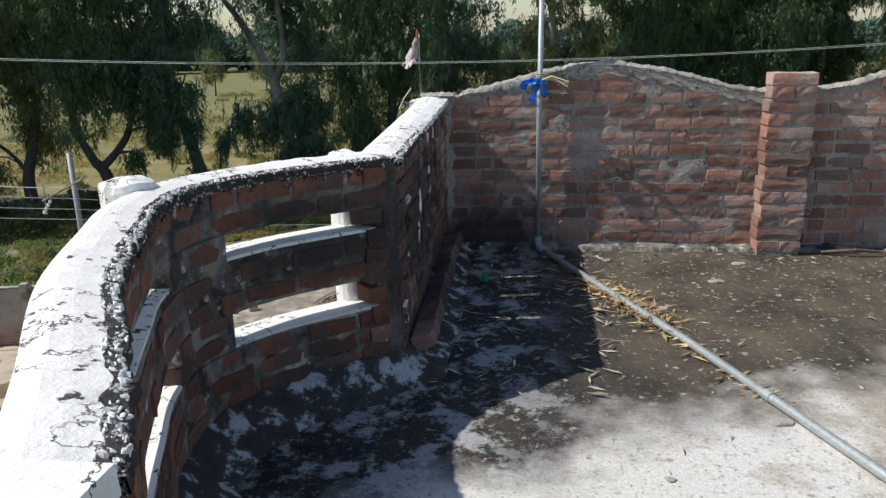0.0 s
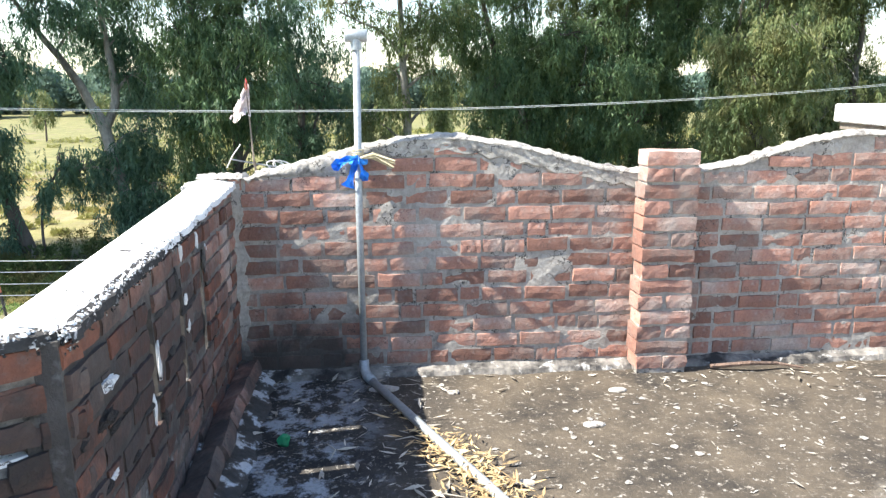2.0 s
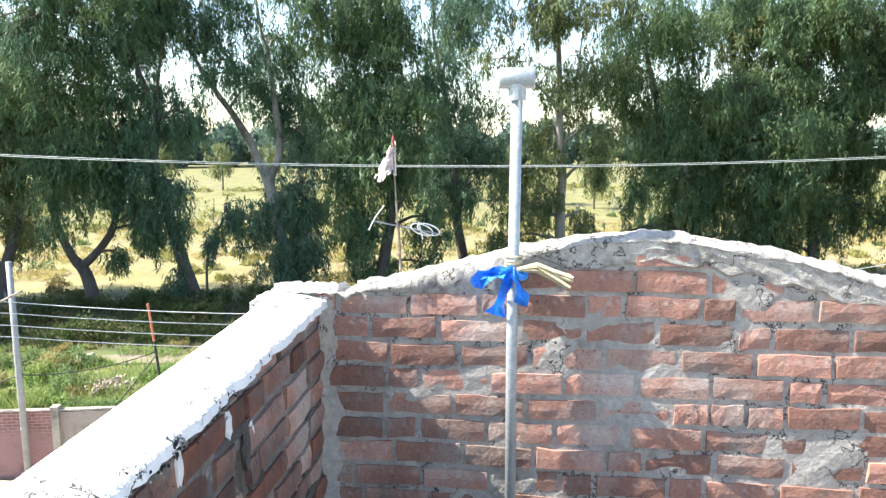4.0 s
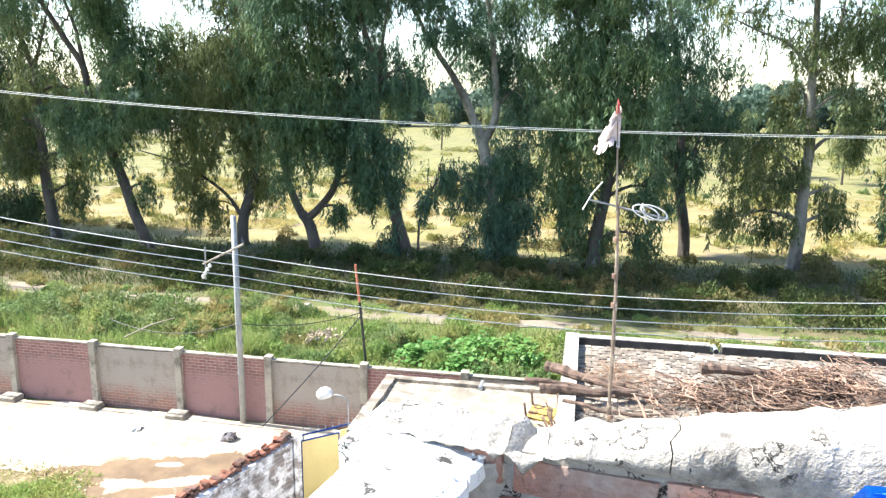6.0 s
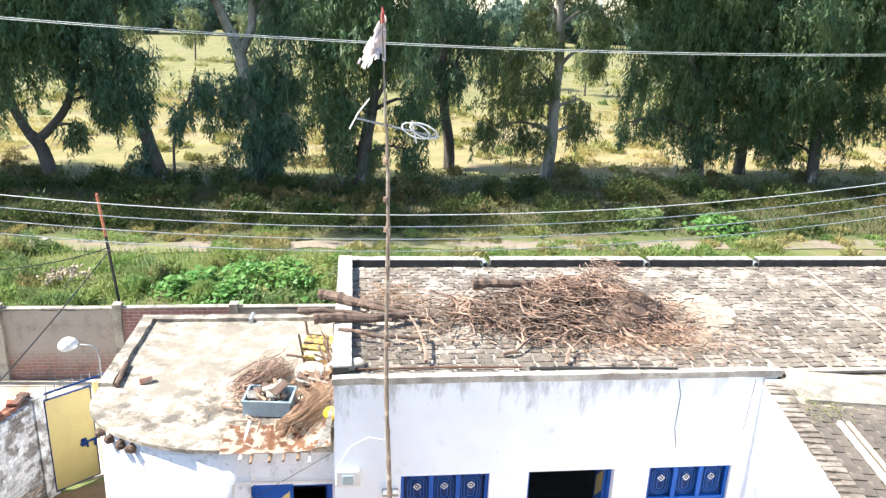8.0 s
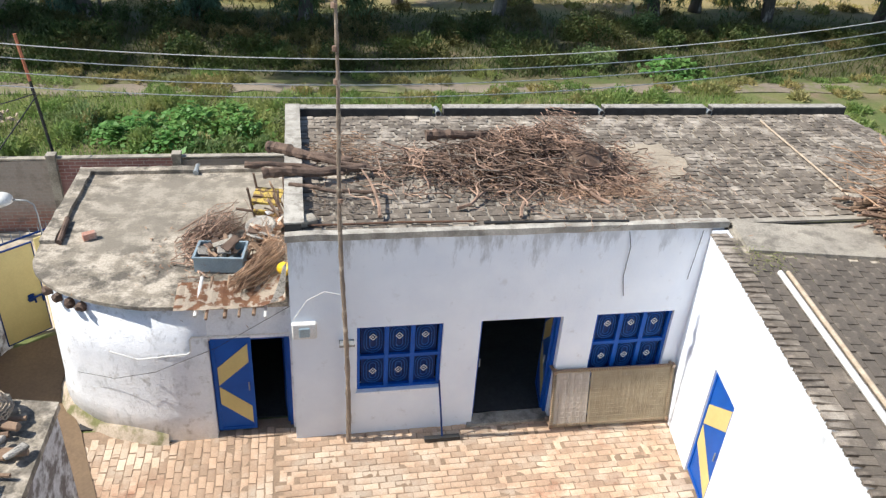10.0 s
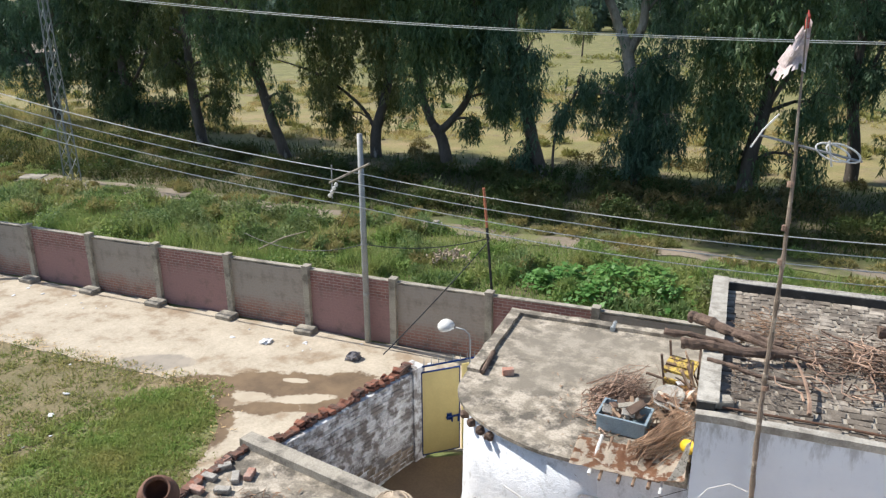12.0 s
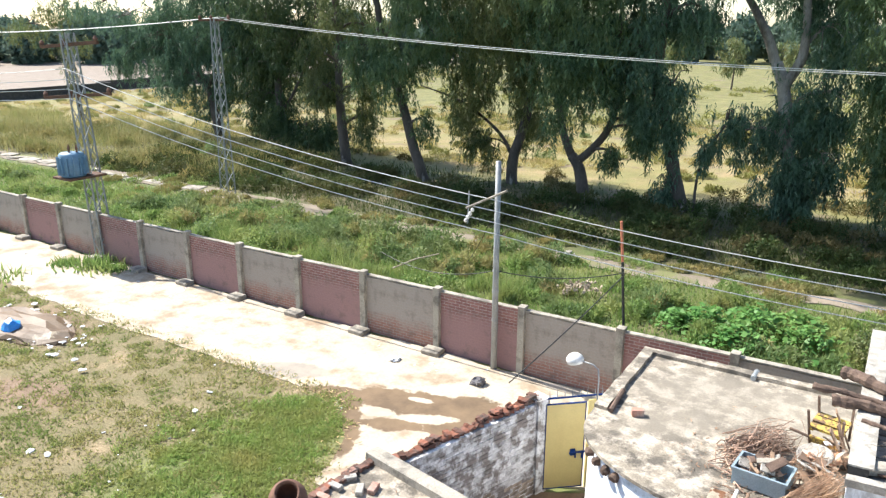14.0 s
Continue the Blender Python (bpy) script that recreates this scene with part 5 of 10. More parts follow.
# broken concrete slabs laid along the path
M_SLAB = surf("footpath_slab", (0.4, 0.36, 0.3), (0.28, 0.25, 0.205), 1.6, 0.92, 0.6, 30, c3=(0.17, 0.15, 0.11), stain=(0.52, 0.66), stain_scale=1.8, rnd=0.2)
for k in range(17):
    bm = roughen(boxes((-0.62 - 0.12 * (k % 3), -0.5 + 0.1 * (k % 2), -0.05, 0.6, 0.5, 0.05), bevel=0.03), 0.09, 0.5, k)
    solo("path_slab", bm, M_SLAB, "grey-beige broken concrete slab laid on the footpath", "slab", pose(-57.0 + 1.62 * k + rng.uniform(-0.15, 0.15), 33.25 - 0.02 * k + rng.uniform(-0.3, 0.3), G + 0.03, rng.uniform(-3, 3), rng.uniform(-3, 3), rng.uniform(-22, 22)), "path slabs")

M_LAWN = surf("olive_lawn_soil", (0.24, 0.19, 0.105), (0.16, 0.14, 0.065), 1.3, 0.95, 0.8, 22, c3=(0.34, 0.255, 0.15), stain=(0.56, 0.68), stain_scale=0.8, grain=0.4, dist=0.03)
spill(M_LAWN, [(-10.3, 17.3, 1.5, 1.0, 0), (-10.1, 15.6, 1.9, 1.9, 0), (-10.6, 13.9, 1.9, 1.7, 0), (-9.3, 16.6, 0.9, 1.4, 0), (-22.5, 15.6, 2.4, 0.7, 0)], (0.13, 0.185, 0.05), (0.2, 0.225, 0.08), 1.6, None, 0.9, 0.9, (-0.1, 0.6), 0.75)
spill(M_LAWN, [(-16.9, 14.6, 1.8, 0.8, 10), (-21, 17.2, 2.2, 1.4, 0)], (0.28, 0.19, 0.13), (0.2, 0.13, 0.09), 2.5, None, 0.5, 1.2, (-0.1, 0.4), 0.8)
patch("lawn", [(-30, 8.5), (-7.6, 8.5), (-7.6, 14.6), (-7.7, 16.2), (-8.1, 17.8), (-9.6, 19.0), (-13, 19.4), (-20, 19.4), (-30, 19.6)], M_LAWN, "rough olive lawn of the yard", "lawn", 0.0, 0.15, 6, 0.012)

# boundary wall of panels between concrete posts
fence = thing("boundary_wall", "long wall of brick and rendered panels between concrete posts", "wall", kind="structure")
XS = [-7.05 + 2.62 * k for k in range(-21, 5)]


def fence_y(x):
    return 22.2 + 0.014 * (-7 - x) if x < -7 else 22.2 + 0.0 * x


POST_BM = boxes((-0.09, -0.1, -0.15, 0.09, 0.12, 1.88))
box(POST_BM, -0.1, -0.11, 1.86, 0.1, 0.13, 1.9)
POST_ME = mesh_of(POST_BM, "post", M_CONCRETE)
BLOCK_ME = mesh_of(roughen(boxes((-0.28, -0.5, -0.12, 0.28, -0.08, 0.14), bevel=0.03), 0.02, 0.2), "footing", M_CONCRETE)
PANELS = {}
for key, mat in (("p", M_PANEL_PINK), ("g", M_PANEL_GREY)):
    for v in range(2):
        bm = bmesh.new()
        n = 14
        prev = None
        for i in range(n + 1):
            x = 2.44 * i / n
            z = 1.76 + (0.025 if key == "p" else 0.05) * noise.noise(Vector((x * 2.3, v * 5.0, 0 if key == "p" else 9))) - (0.03 if key == "g" else 0)
            ring = [bm.verts.new(q) for q in ((x, 0, -0.15), (x, 0, z), (x, 0.11, z), (x, 0.11, -0.15))]
            if prev:
                for k in range(3):
                    bm.faces.new((prev[k], ring[k], ring[k + 1], prev[k + 1]))
            prev = ring
        bmesh.ops.recalc_face_normals(bm, faces=bm.faces)
        PANELS[key, v] = mesh_of(bm, "panel", mat)
CAP_ME = mesh_of(roughen(boxes((0, -0.02, 0, 2.44, 0.13, 0.035)), 0.01, 0.2), "cap", M_CONCRETE)
for i, x in enumerate(XS):
    y = fence_y(x)
    ob = new("post", POST_ME)
    ob.parent, ob.matrix_basis = fence, pose(x, y - 0.02, G, 0, 0, rng.uniform(-1, 1))
    if x < -8:
        ob = new("footing", BLOCK_ME)
        ob.parent, ob.matrix_basis = fence, pose(x, y, G + 0.02, 0, 0, rng.uniform(-4, 4))
    if i + 1 < len(XS):
        key = "g" if (i % 2) else "p"
        if x > -5 and x < -4:
            key = "p"
        if x > -2.5:
            key = "g"
        ob = new("panel", PANELS[key, i % 2])
        ob.parent, ob.matrix_basis = fence, pose(x + 0.09, y + 0.0, G, 0, 0, math.degrees(math.atan2(fence_y(XS[i + 1]) - y, 2.62)))
        if key == "g" or True:
            cp = new("cap", CAP_ME)
            cp.parent, cp.matrix_basis = fence, pose(x + 0.09, y, G + 1.76, 0, rng.uniform(-0.5, 0.5), 0)

# steel post with a slanting arm, and the low line's four wires
post = thing("utility_post", "grey steel tube post with a slanting wooden arm", "utility pole", pose(-7.76, 22.0, G))
part("pole", bar([(0, 0, -0.2), (0, 0, 3.0), (0, 0, 5.62)], [0.085, 0.08, 0.07], 12), M_POLE, post, smooth=True)
arm_ = part("arm", bar([(0.3, -0.1, 4.93), (-0.85, -0.1, 4.35)], 0.03, 6), M_CONCRETE, post, "pale slanting arm")
part("brace", bar([(-0.78, -0.08, 4.8), (-0.8, -0.1, 3.95)], 0.018, 6), M_POLE, post)
for u in (0.1, 0.36, 0.62, 0.88):
    part("insulator", lathe([(0.0, 0.0), (0.035, 0.0), (0.05, 0.05), (0.03, 0.09), (0.0, 0.11)], 10, pose(-0.62 - 0.25 * u, -0.14, 4.32 - 0.38 * u)), M_PVC, arm_, "white insulator")
for z in (2.2, 2.75, 1.4):
    part("clamp", bar([(0, 0, z), (0, 0, z + 0.06)], 0.09, 12), M_POLE, post)


def line(a, b, sag, n=28):
    a, b = Vector(a), Vector(b)
    return [tuple(a.lerp(b, i / n) - Vector((0, 0, 4 * sag * (i / n) * (1 - i / n)))) for i in range(n + 1)]


for z0, zt in ((-2.4, 0.18), (-2.68, -0.2), (-2.98, -0.55), (-3.27, -0.9)):
    bm = bar(line((-25.9, 22.3, zt), (-7.76, 21.92, z0), 0.35), 0.013, 5)
    tube(bm, line((-7.76, 21.92, z0), (27.0, 22.0, 3.3 + z0), 1.8), 0.011, 5)
    tube(bm, line((-25.9, 22.3, zt), (-70.0, 24.0, zt + 0.4), 1.0), 0.012, 5)
    solo("power_line", bm, M_WIRE, "bare aluminium low-voltage wire", "wire", group="low wires")
for dy, dz in ((0.0, 0.0), (0.35, 0.04)):
    bm = bar(line((-29.9, 33.0 + dy, 2.05 + dz), (45.0, 33.0 + dy, 2.0 + dz), 1.78, 40), 0.014, 5)
    tube(bm, line((-29.9, 33.0 + dy, 2.05 + dz), (-90.0, 31.0 + dy, 2.6 + dz), 1.2), 0.014, 5)
    solo("high_line", bm, M_WIRE, "bare aluminium high-voltage wire", "wire", group="high wires")

# guyed rod with red paint, and its cables
rod = thing("marker_rod", "thin iron rod, red above and black below", "rod", pose(-4.45, 22.75, G))
part("lower", bar([(0.05, 0, -0.1), (-0.26, 0, 3.35)], 0.035, 8), M_CABLE, rod, "black lower length")
part("upper", bar([(-0.26, 0, 3.35), (-0.36, 0, 4.35)], 0.035, 8), M_FADEDRED, rod, "faded red upper length")
bm = bar(line((-7.76, 22.0, -4.26), (-4.62, 22.7, -3.95), 0.18, 14), 0.013, 5)
tube(bm, line((-7.76, 22.0, -4.26), (-12.5, 23.4, -4.9), 0.35, 14), 0.011, 5)
tube(bm, line((-7.9, 21.95, -2.9), (-9.3, 23.2, -4.6), 0.1, 8), 0.008, 5)
solo("service_cable", bm, M_CABLE, "black service cable sagging between posts", "cable")
solo("guy_wire", bar(line((-4.62, 22.7, -4.0), (-5.3, 18.0, -5.05), 0.05, 8), 0.014, 5), M_CABLE, "black cable running down to the yard wall", "cable")


# lattice towers
def tower(name, x, y, h, w0, w1, label, arms):
    t = thing(name, label, "pylon", pose(x, y, G))
    cs = [(-1, -1), (1, -1), (1, 1), (-1, 1)]

    def at(c, z):
        w = w0 + (w1 - w0) * z / h
        return (c[0] * w, c[1] * w, z)

    for c in cs:
        part("leg", bar([at(c, -0.1), at(c, h)], 0.035, 5), M_POLE, t)
    n = int(h / 0.62)
    for i in range(4):
        a, b = cs[i], cs[(i + 1) % 4]
        bm = bmesh.new()
        for k in range(n):
            z0, z1 = h * k / n, h * (k + 1) / n
            tube(bm, [at(a if k % 2 else b, z0), at(b if k % 2 else a, z1)], 0.02, 4)
        part("lattice", bm, M_POLE, t, "zigzag lattice bars")
    for z, half, ang in arms:
        m = pose(0, 0, z, 0, 0, ang)
        ca = part("cross_arm", boxes((-half, -0.07, -0.06, half, 0.07, 0.06), m=m), M_RUST, t, "dark steel cross-arm")
        for u in (-0.95, -0.2, 0.95):
            part("insulator", lathe([(0, 0), (0.07, 0.02), (0.09, 0.09), (0.05, 0.16), (0, 0.2)], 10, m @ pose(half * u, 0, 0.05)), M_POT, ca, "brown insulator")
    return t


tower("lattice_tower", -29.9, 33.0, 9.05, 0.27, 0.13, "grey steel lattice power tower", [(9.0, 1.0, 5)])
t2 = tower("transformer_tower", -25.5, 22.6, 8.5, 0.26, 0.17, "grey steel lattice tower carrying a transformer", [(8.1, 1.35, 12), (6.25, 1.3, 28)])
M_TRAFO = surf("blue_transformer_paint", (0.17, 0.3, 0.42), (0.12, 0.22, 0.32), 5, 0.5, 0.15, 40, c3=(0.26, 0.2, 0.15), stain=(0.64, 0.74), stain_scale=6)
t2.matrix_world = pose(-25.4, 22.6, G, 0, -4.2, 0)   # tilted to line up in the camera's view
tr = thing("transformer", "blue-grey oil transformer on a tower bracket", "transformer", pose(-25.6, 21.85, G + 3.35))
oil_tank = part("tank", lathe([(0.0, 0.0), (0.42, 0.0), (0.44, 0.05), (0.44, 0.8), (0.38, 0.88), (0.0, 0.92)], 18), M_TRAFO, tr, smooth=True)
for k in range(14):
    a = 2 * math.pi * k / 14
    part("cooling_fin", boxes((0.42, -0.012, 0.08, 0.53, 0.012, 0.74), m=pose(0, 0, 0, 0, 0, math.degrees(a))), M_TRAFO, oil_tank)
for x, y in ((-0.18, 0.05), (0.05, -0.1), (0.2, 0.12)):
    part("bushing", lathe([(0, 0), (0.05, 0), (0.03, 0.08), (0.05, 0.14), (0.02, 0.26), (0, 0.28)], 8, pose(x, y, 0.9)), M_POT, oil_tank, "brown bushing")
part("bracket", boxes((-0.55, -0.5, -0.08, 0.55, 1.0, 0.0)), M_RUST, tr, "rusty steel bracket")

# low whitewashed brick wall beside the gate
yw = thing("yard_wall", "crumbling limewashed brick wall with a bare brick top", "wall", kind="structure")
A_, B_w = Vector((-4.42, 17.72, 0)), Vector((-5.55, 14.2, 0))
d_ = (B_w - A_).normalized()
ang_ = math.degrees(math.atan2(d_.y, d_.x))
WM = Matrix.Translation((A_.x, A_.y, G)) @ pose(0, 0, 0, 0, 0, ang_)   # x runs towards the house, y towards the yard lane
LEN_ = (B_w - A_).length
yw.matrix_world = WM
part("core", roughen(boxes((0, -0.24, -0.1, LEN_, 0.017, 1.98)), 0.01, 0.3), M_WHITEWASH_OLD, yw, "patchy limewash")
WB = brick_shapes(0.232, 0.1, 0.077, M_WHITEWASH_OLD, 6, 0.006, 31)
pl = []
for c in range(22):
    x = rng.uniform(0, 0.2)
    while x < LEN_ - 0.1:
        pl.append(pose(x + 0.12, -0.022 + rng.uniform(-0.012, 0.006), 0.05 + 0.088 * (c + 0.5), 0, rng.uniform(-1, 1), 180 + rng.uniform(-1.5, 1.5)))
        x += 0.24
WD = brick_shapes(0.232, 0.1, 0.077, M_LIME_DAMP, 4, 0.006, 33)
low = [m for m in pl if m.translation.z < 0.62 and rng.random() < 1.25 - 1.6 * m.translation.z]
high = sorted([m for m in pl if not any(m is q for q in low)], key=lambda m: -m.translation.z)
pieces("brick", WB, high, yw, M_WHITEWASH_OLD, 220)
pieces("brick", WD, low, yw, M_LIME_DAMP, 80)
TB = brick_shapes(0.225, 0.11, 0.075, M_BRICK_DK, 6, 0.016, 34)
for k in range(int(LEN_ / 0.125)):
    for row in range(2):
        if row and rng.random() < 0.5:
            continue
        ob = new("top_brick", rng.choice(TB))
        ob.parent = yw
        ob.matrix_basis = pose(0.06 + 0.125 * k + rng.uniform(-0.01, 0.01), -0.13 + rng.uniform(-0.03, 0.03), 2.02 + 0.078 * row, rng.uniform(-9, 9), rng.uniform(-9, 9), 90 + rng.uniform(-22, 22)) @ Matrix.Diagonal((rng.uniform(0.5, 1.05), 1, rng.uniform(0.75, 1.1), 1))
# gate pier
part("gate_pier", roughen(boxes((-0.12, -0.26, -0.1, 0.2, 0.06, 2.05)), 0.012, 0.2), M_WHITEWASH_OLD, yw, "limewashed gate pier")

# iron gate, cream sheet in a blue frame
gate = thing("gate", "cream sheet-metal gate leaf with a blue bolt", "gate", Matrix.Translation((-4.36, 17.72, G + 0.06)) @ pose(0, 0, 0, 0, 0, 41))
W_, H_ = 0.8, 1.86
sheet_ = part("sheet", boxes((0.014, -0.008, 0.016, W_ - 0.014, 0.008, H_ - 0.016)), M_YELLOW, gate)
part("gate_frame", boxes((0, -0.02, 0, 0.016, 0.02, H_), (W_ - 0.016, -0.02, 0, W_, 0.02, H_), (0.016, -0.02, 0, W_ - 0.016, 0.02, 0.018), (0.016, -0.02, H_ - 0.018, W_ - 0.016, 0.02, H_)), M_BLUE_IN, gate, "dark blue angle-iron frame")
bm = bar([(0.5, -0.04, 0.78), (0.86, -0.04, 0.8)], 0.02, 8)
tube(bm, [(0.62, -0.04, 0.8), (0.62, -0.05, 0.68)], 0.018, 8)
tube(bm, [(0.76, -0.04, 0.8), (0.75, -0.05, 0.66)], 0.018, 8)
box(bm, 0.52, -0.035, 0.72, 0.62, -0.01, 0.86)
part("bolt", bm, M_BLUE_IN, sheet_, "blue sliding bolt")
gp = thing("gate_post", "cream gate post strip beside the hut", "post", Matrix.Translation((-3.74, 18.27, G)) @ pose(0, 0, 0, 0, 0, 41), kind="structure")
part("strip", boxes((0.02, -0.02, 0.0, 0.22, 0.02, 1.95)), M_YELLOW, gp)
sp = thing("gate_lintel", "thin iron lintel with upright spikes over the gate", "lintel", Matrix.Translation((-4.4, 17.72, G + 2.02)) @ pose(0, 0, 0, 0, 0, 41), kind="structure")
part("rail", bar([(-0.05, 0, 0), (1.3, 0, 0.02)], 0.02, 6), M_BLUE_IN, sp)
for k in range(8):
    part("spike", bar([(0.1 + 0.15 * k, 0, 0), (0.1 + 0.15 * k, 0, 0.16)], [0.012, 0.004], 5), M_POLE, sp)

# yard lamp on a bent pipe
lamp = thing("yard_lamp", "white lamp head on a bent iron pipe", "lamp", pose(-3.55, 18.25, G + 1.95))
part("bracket", bar([(0, 0, 0), (0.0, 0, 0.5), (-0.02, 0, 0.68), (-0.12, 0, 0.76), (-0.34, 0, 0.78)], 0.016, 8), M_POLE, lamp, smooth=True)
part("lamp_head", lathe([(0.0, 0.1), (0.08, 0.095), (0.15, 0.04), (0.17, -0.02), (0.15, -0.09), (0.0, -0.12)], 18, pose(-0.5, 0, 0.8, 0, -12, 0)), M_PVC, lamp, "white domed shade", smooth=True)

# the lawn's litter
LIT = []
for k in range(5):
    bm = bmesh.new()
    bmesh.ops.create_icosphere(bm, subdivisions=2, radius=0.5)
    for v in bm.verts:
        v.co += 0.22 * Vector(noise.noise_vector(v.co * 3 + Vector((k * 3, 0, 0))))
        v.co.z *= 0.45
    LIT.append(mesh_of(bm, "litter", M_LITTER))
spots = []
for k in range(90):
    x, y = rng.uniform(-27, -9), rng.uniform(11, 18.2)
    s = rng.choice([0.03, 0.05, 0.07, 0.09, 0.14])
    spots.append(pose(x, y, G + 0.03, rng.uniform(-20, 20), 0, rng.uniform(0, 360)) @ Matrix.Diagonal((s * 1.5, s, s * 0.7, 1)))
for k in range(150):
    x, y = rng.gauss(-21.0, 1.6), rng.gauss(16.8, 0.6)
    s = rng.choice([0.05, 0.07, 0.1, 0.15])
    spots.append(pose(x, y, G + 0.1, rng.uniform(-20, 20), 0, rng.uniform(0, 360)) @ Matrix.Diagonal((s * 1.4, s, s * 0.6, 1)))
for k in range(34):
    s = rng.choice([0.04, 0.06, 0.1])
    spots.append(pose(rng.uniform(-30, -5), rng.uniform(20.8, 21.9), G + 0.04, 0, 0, rng.uniform(0, 360)) @ Matrix.Diagonal((s * 1.5, s, s * 0.6, 1)))
solo("litter", joined("litter", LIT, spots, M_LITTER), M_LITTER, "scattered white plastic litter on grass and lane", "litter", kind="stuff")


def crumpled(r, seed, flat=0.35):
    bm = bmesh.new()
    bmesh.ops.create_icosphere(bm, subdivisions=3, radius=r)
    for v in bm.verts:
        v.co += r * (0.55 * Vector(noise.noise_vector(v.co * (1.6 / r) + Vector((seed, 0, 0)))) + 0.3 * Vector(noise.noise_vector(v.co * (4.5 / r) + Vector((0, seed, 0)))))
        v.co.z = max(-0.2 * r, v.co.z * flat) + 0.2 * r
    return bm


M_RAG = surf("dirty_grey_cloth", (0.2, 0.19, 0.2), (0.09, 0.085, 0.09), 9, 0.9, 0.4, 60, c3=(0.34, 0.3, 0.27), stain=(0.55, 0.65), stain_scale=6)
solo("rag", crumpled(0.19, 3, 0.7), M_RAG, "crumpled dirty grey rag dropped on the lane", "rag", pose(-7.66, 21.0, G + 0.03))
solo("plastic_bag", crumpled(0.15, 8), M_LITTER, "crumpled white plastic bag on the lane", "bag", pose(-10.3, 21.0, G + 0.03))
solo("bamboo_stick", bar([(-14.1, 26.2, G + 0.55), (-13.6, 27.0, G + 0.78), (-13.1, 27.7, G + 0.86)], [0.035, 0.03, 0.018], 7), M_CANE, "pale cut bamboo leaning in the verge weeds", "stick")
solo("stone", crumpled(0.24, 5, 0.7), M_ROOFEDGE, "pale stone lying beside the footpath", "stone", pose(-10.1, 32.6, G))
# pale rubble heap, made of small chipped pieces
CHIP = brick_shapes(0.13, 0.09, 0.06, M_CANE, 5, 0.02, 77)
heaped = [pose(-7.9 + rng.gauss(0, 0.34), 28.5 + rng.gauss(0, 0.3), G + 0.3 + rng.uniform(0, 0.16), rng.uniform(0, 180), rng.uniform(0, 180), rng.uniform(0, 180)) @ Matrix.Diagonal((rng.uniform(0.5, 1.2), rng.uniform(0.5, 1.2), 0.8, 1)) for _ in range(70)]
solo("husk_heap", joined("husk_heap", CHIP, heaped, M_CANE), M_CANE, "small heap of pale rubble among the verge weeds", "heap", kind="stuff")
bm = bmesh.new()
bmesh.ops.create_icosphere(bm, subdivisions=3, radius=1.0)
for v in bm.verts:
    v.co = Vector((v.co.x * 2.3, v.co.y * 1.0, max(-0.2, v.co.z) * 0.28)) + 0.14 * Vector(noise.noise_vector(v.co * 4))
solo("earth_heap", bm, M_MUD, "low heap of earth and rubbish beside the lane", "rubbish heap", pose(-21.2, 16.9, G), kind="stuff")
bm = bmesh.new()
bmesh.ops.create_icosphere(bm, subdivisions=2, radius=0.25)
roughen(bm, 0.12, 0.2)
solo("blue_bag", bm, M_BLUETIE, "crumpled bright blue plastic bag on the heap", "bag", pose(-20.9, 16.4, G + 0.22))

# ---------------------------------------------------------------- right-hand house with blue windows
FY, RX0, RX1, RBY = 14.9, 0.71, 12.6, 19.75   # front face, west side, east side, back
RT = -3.33                                     # roof surface

house = thing("house", "whitewashed flat-roofed house with blue windows", "house", kind="structure")
OPEN = [(1.67, 2.99, -6.17, -4.93), (3.58, 4.91, G, -4.93), (5.46, 6.78, -6.17, -4.93)]
bm = bmesh.new()
xs = [RX0] + [v for o in OPEN for v in o[:2]] + [7.25]
zs = [G - 0.3, G, -6.17, -4.93, RT - 0.06]
for xa, xb in zip(xs, xs[1:]):
    for za, zb in zip(zs, zs[1:]):
        if any(o[0] - 1e-3 <= xa and xb <= o[1] + 1e-3 and o[2] - 1e-3 <= za and zb <= o[3] + 1e-3 for o in OPEN):
            continue
        box(bm, xa, FY, za, xb, FY + 0.25, zb)
bmesh.ops.remove_doubles(bm, verts=bm.verts, dist=1e-4)
part("front_wall", bm, M_FACADE, house, "whitewash with grey rain streaks")
part("side_wall", boxes((RX0, FY + 0.252, G - 0.3, RX0 + 0.25, RBY, RT - 0.06)), M_WHITEWASH, house)
part("back_wall", boxes((RX0 + 0.252, RBY - 0.25, G - 0.3, RX1, RBY, RT - 0.06)), M_WHITEWASH_OLD, house)
part("room_shell", boxes((RX0 + 0.26, FY + 3.6, G - 0.1, 7.2, FY + 3.7, RT - 0.1), (RX0 + 0.26, FY + 0.255, G - 0.1, 7.2, FY + 3.58, G + 0.02)), M_DARK, house, "room behind the doorway, its dimness painted near-black")
part("cement_band", roughen(boxes(*[(RX0 - 0.02 + 0.22 * k, FY - 0.03, RT - 0.075, RX0 + 0.2 + 0.22 * k, FY + 0.1, RT + 0.025) for k in range(30)]), 0.014, 0.3), M_ROOFEDGE, house, "weathered cement roof edge")
part("threshold", boxes((3.5, FY - 0.06, G - 0.05, 5.0, FY + 0.2, G + 0.05)), M_CONCRETE, house)
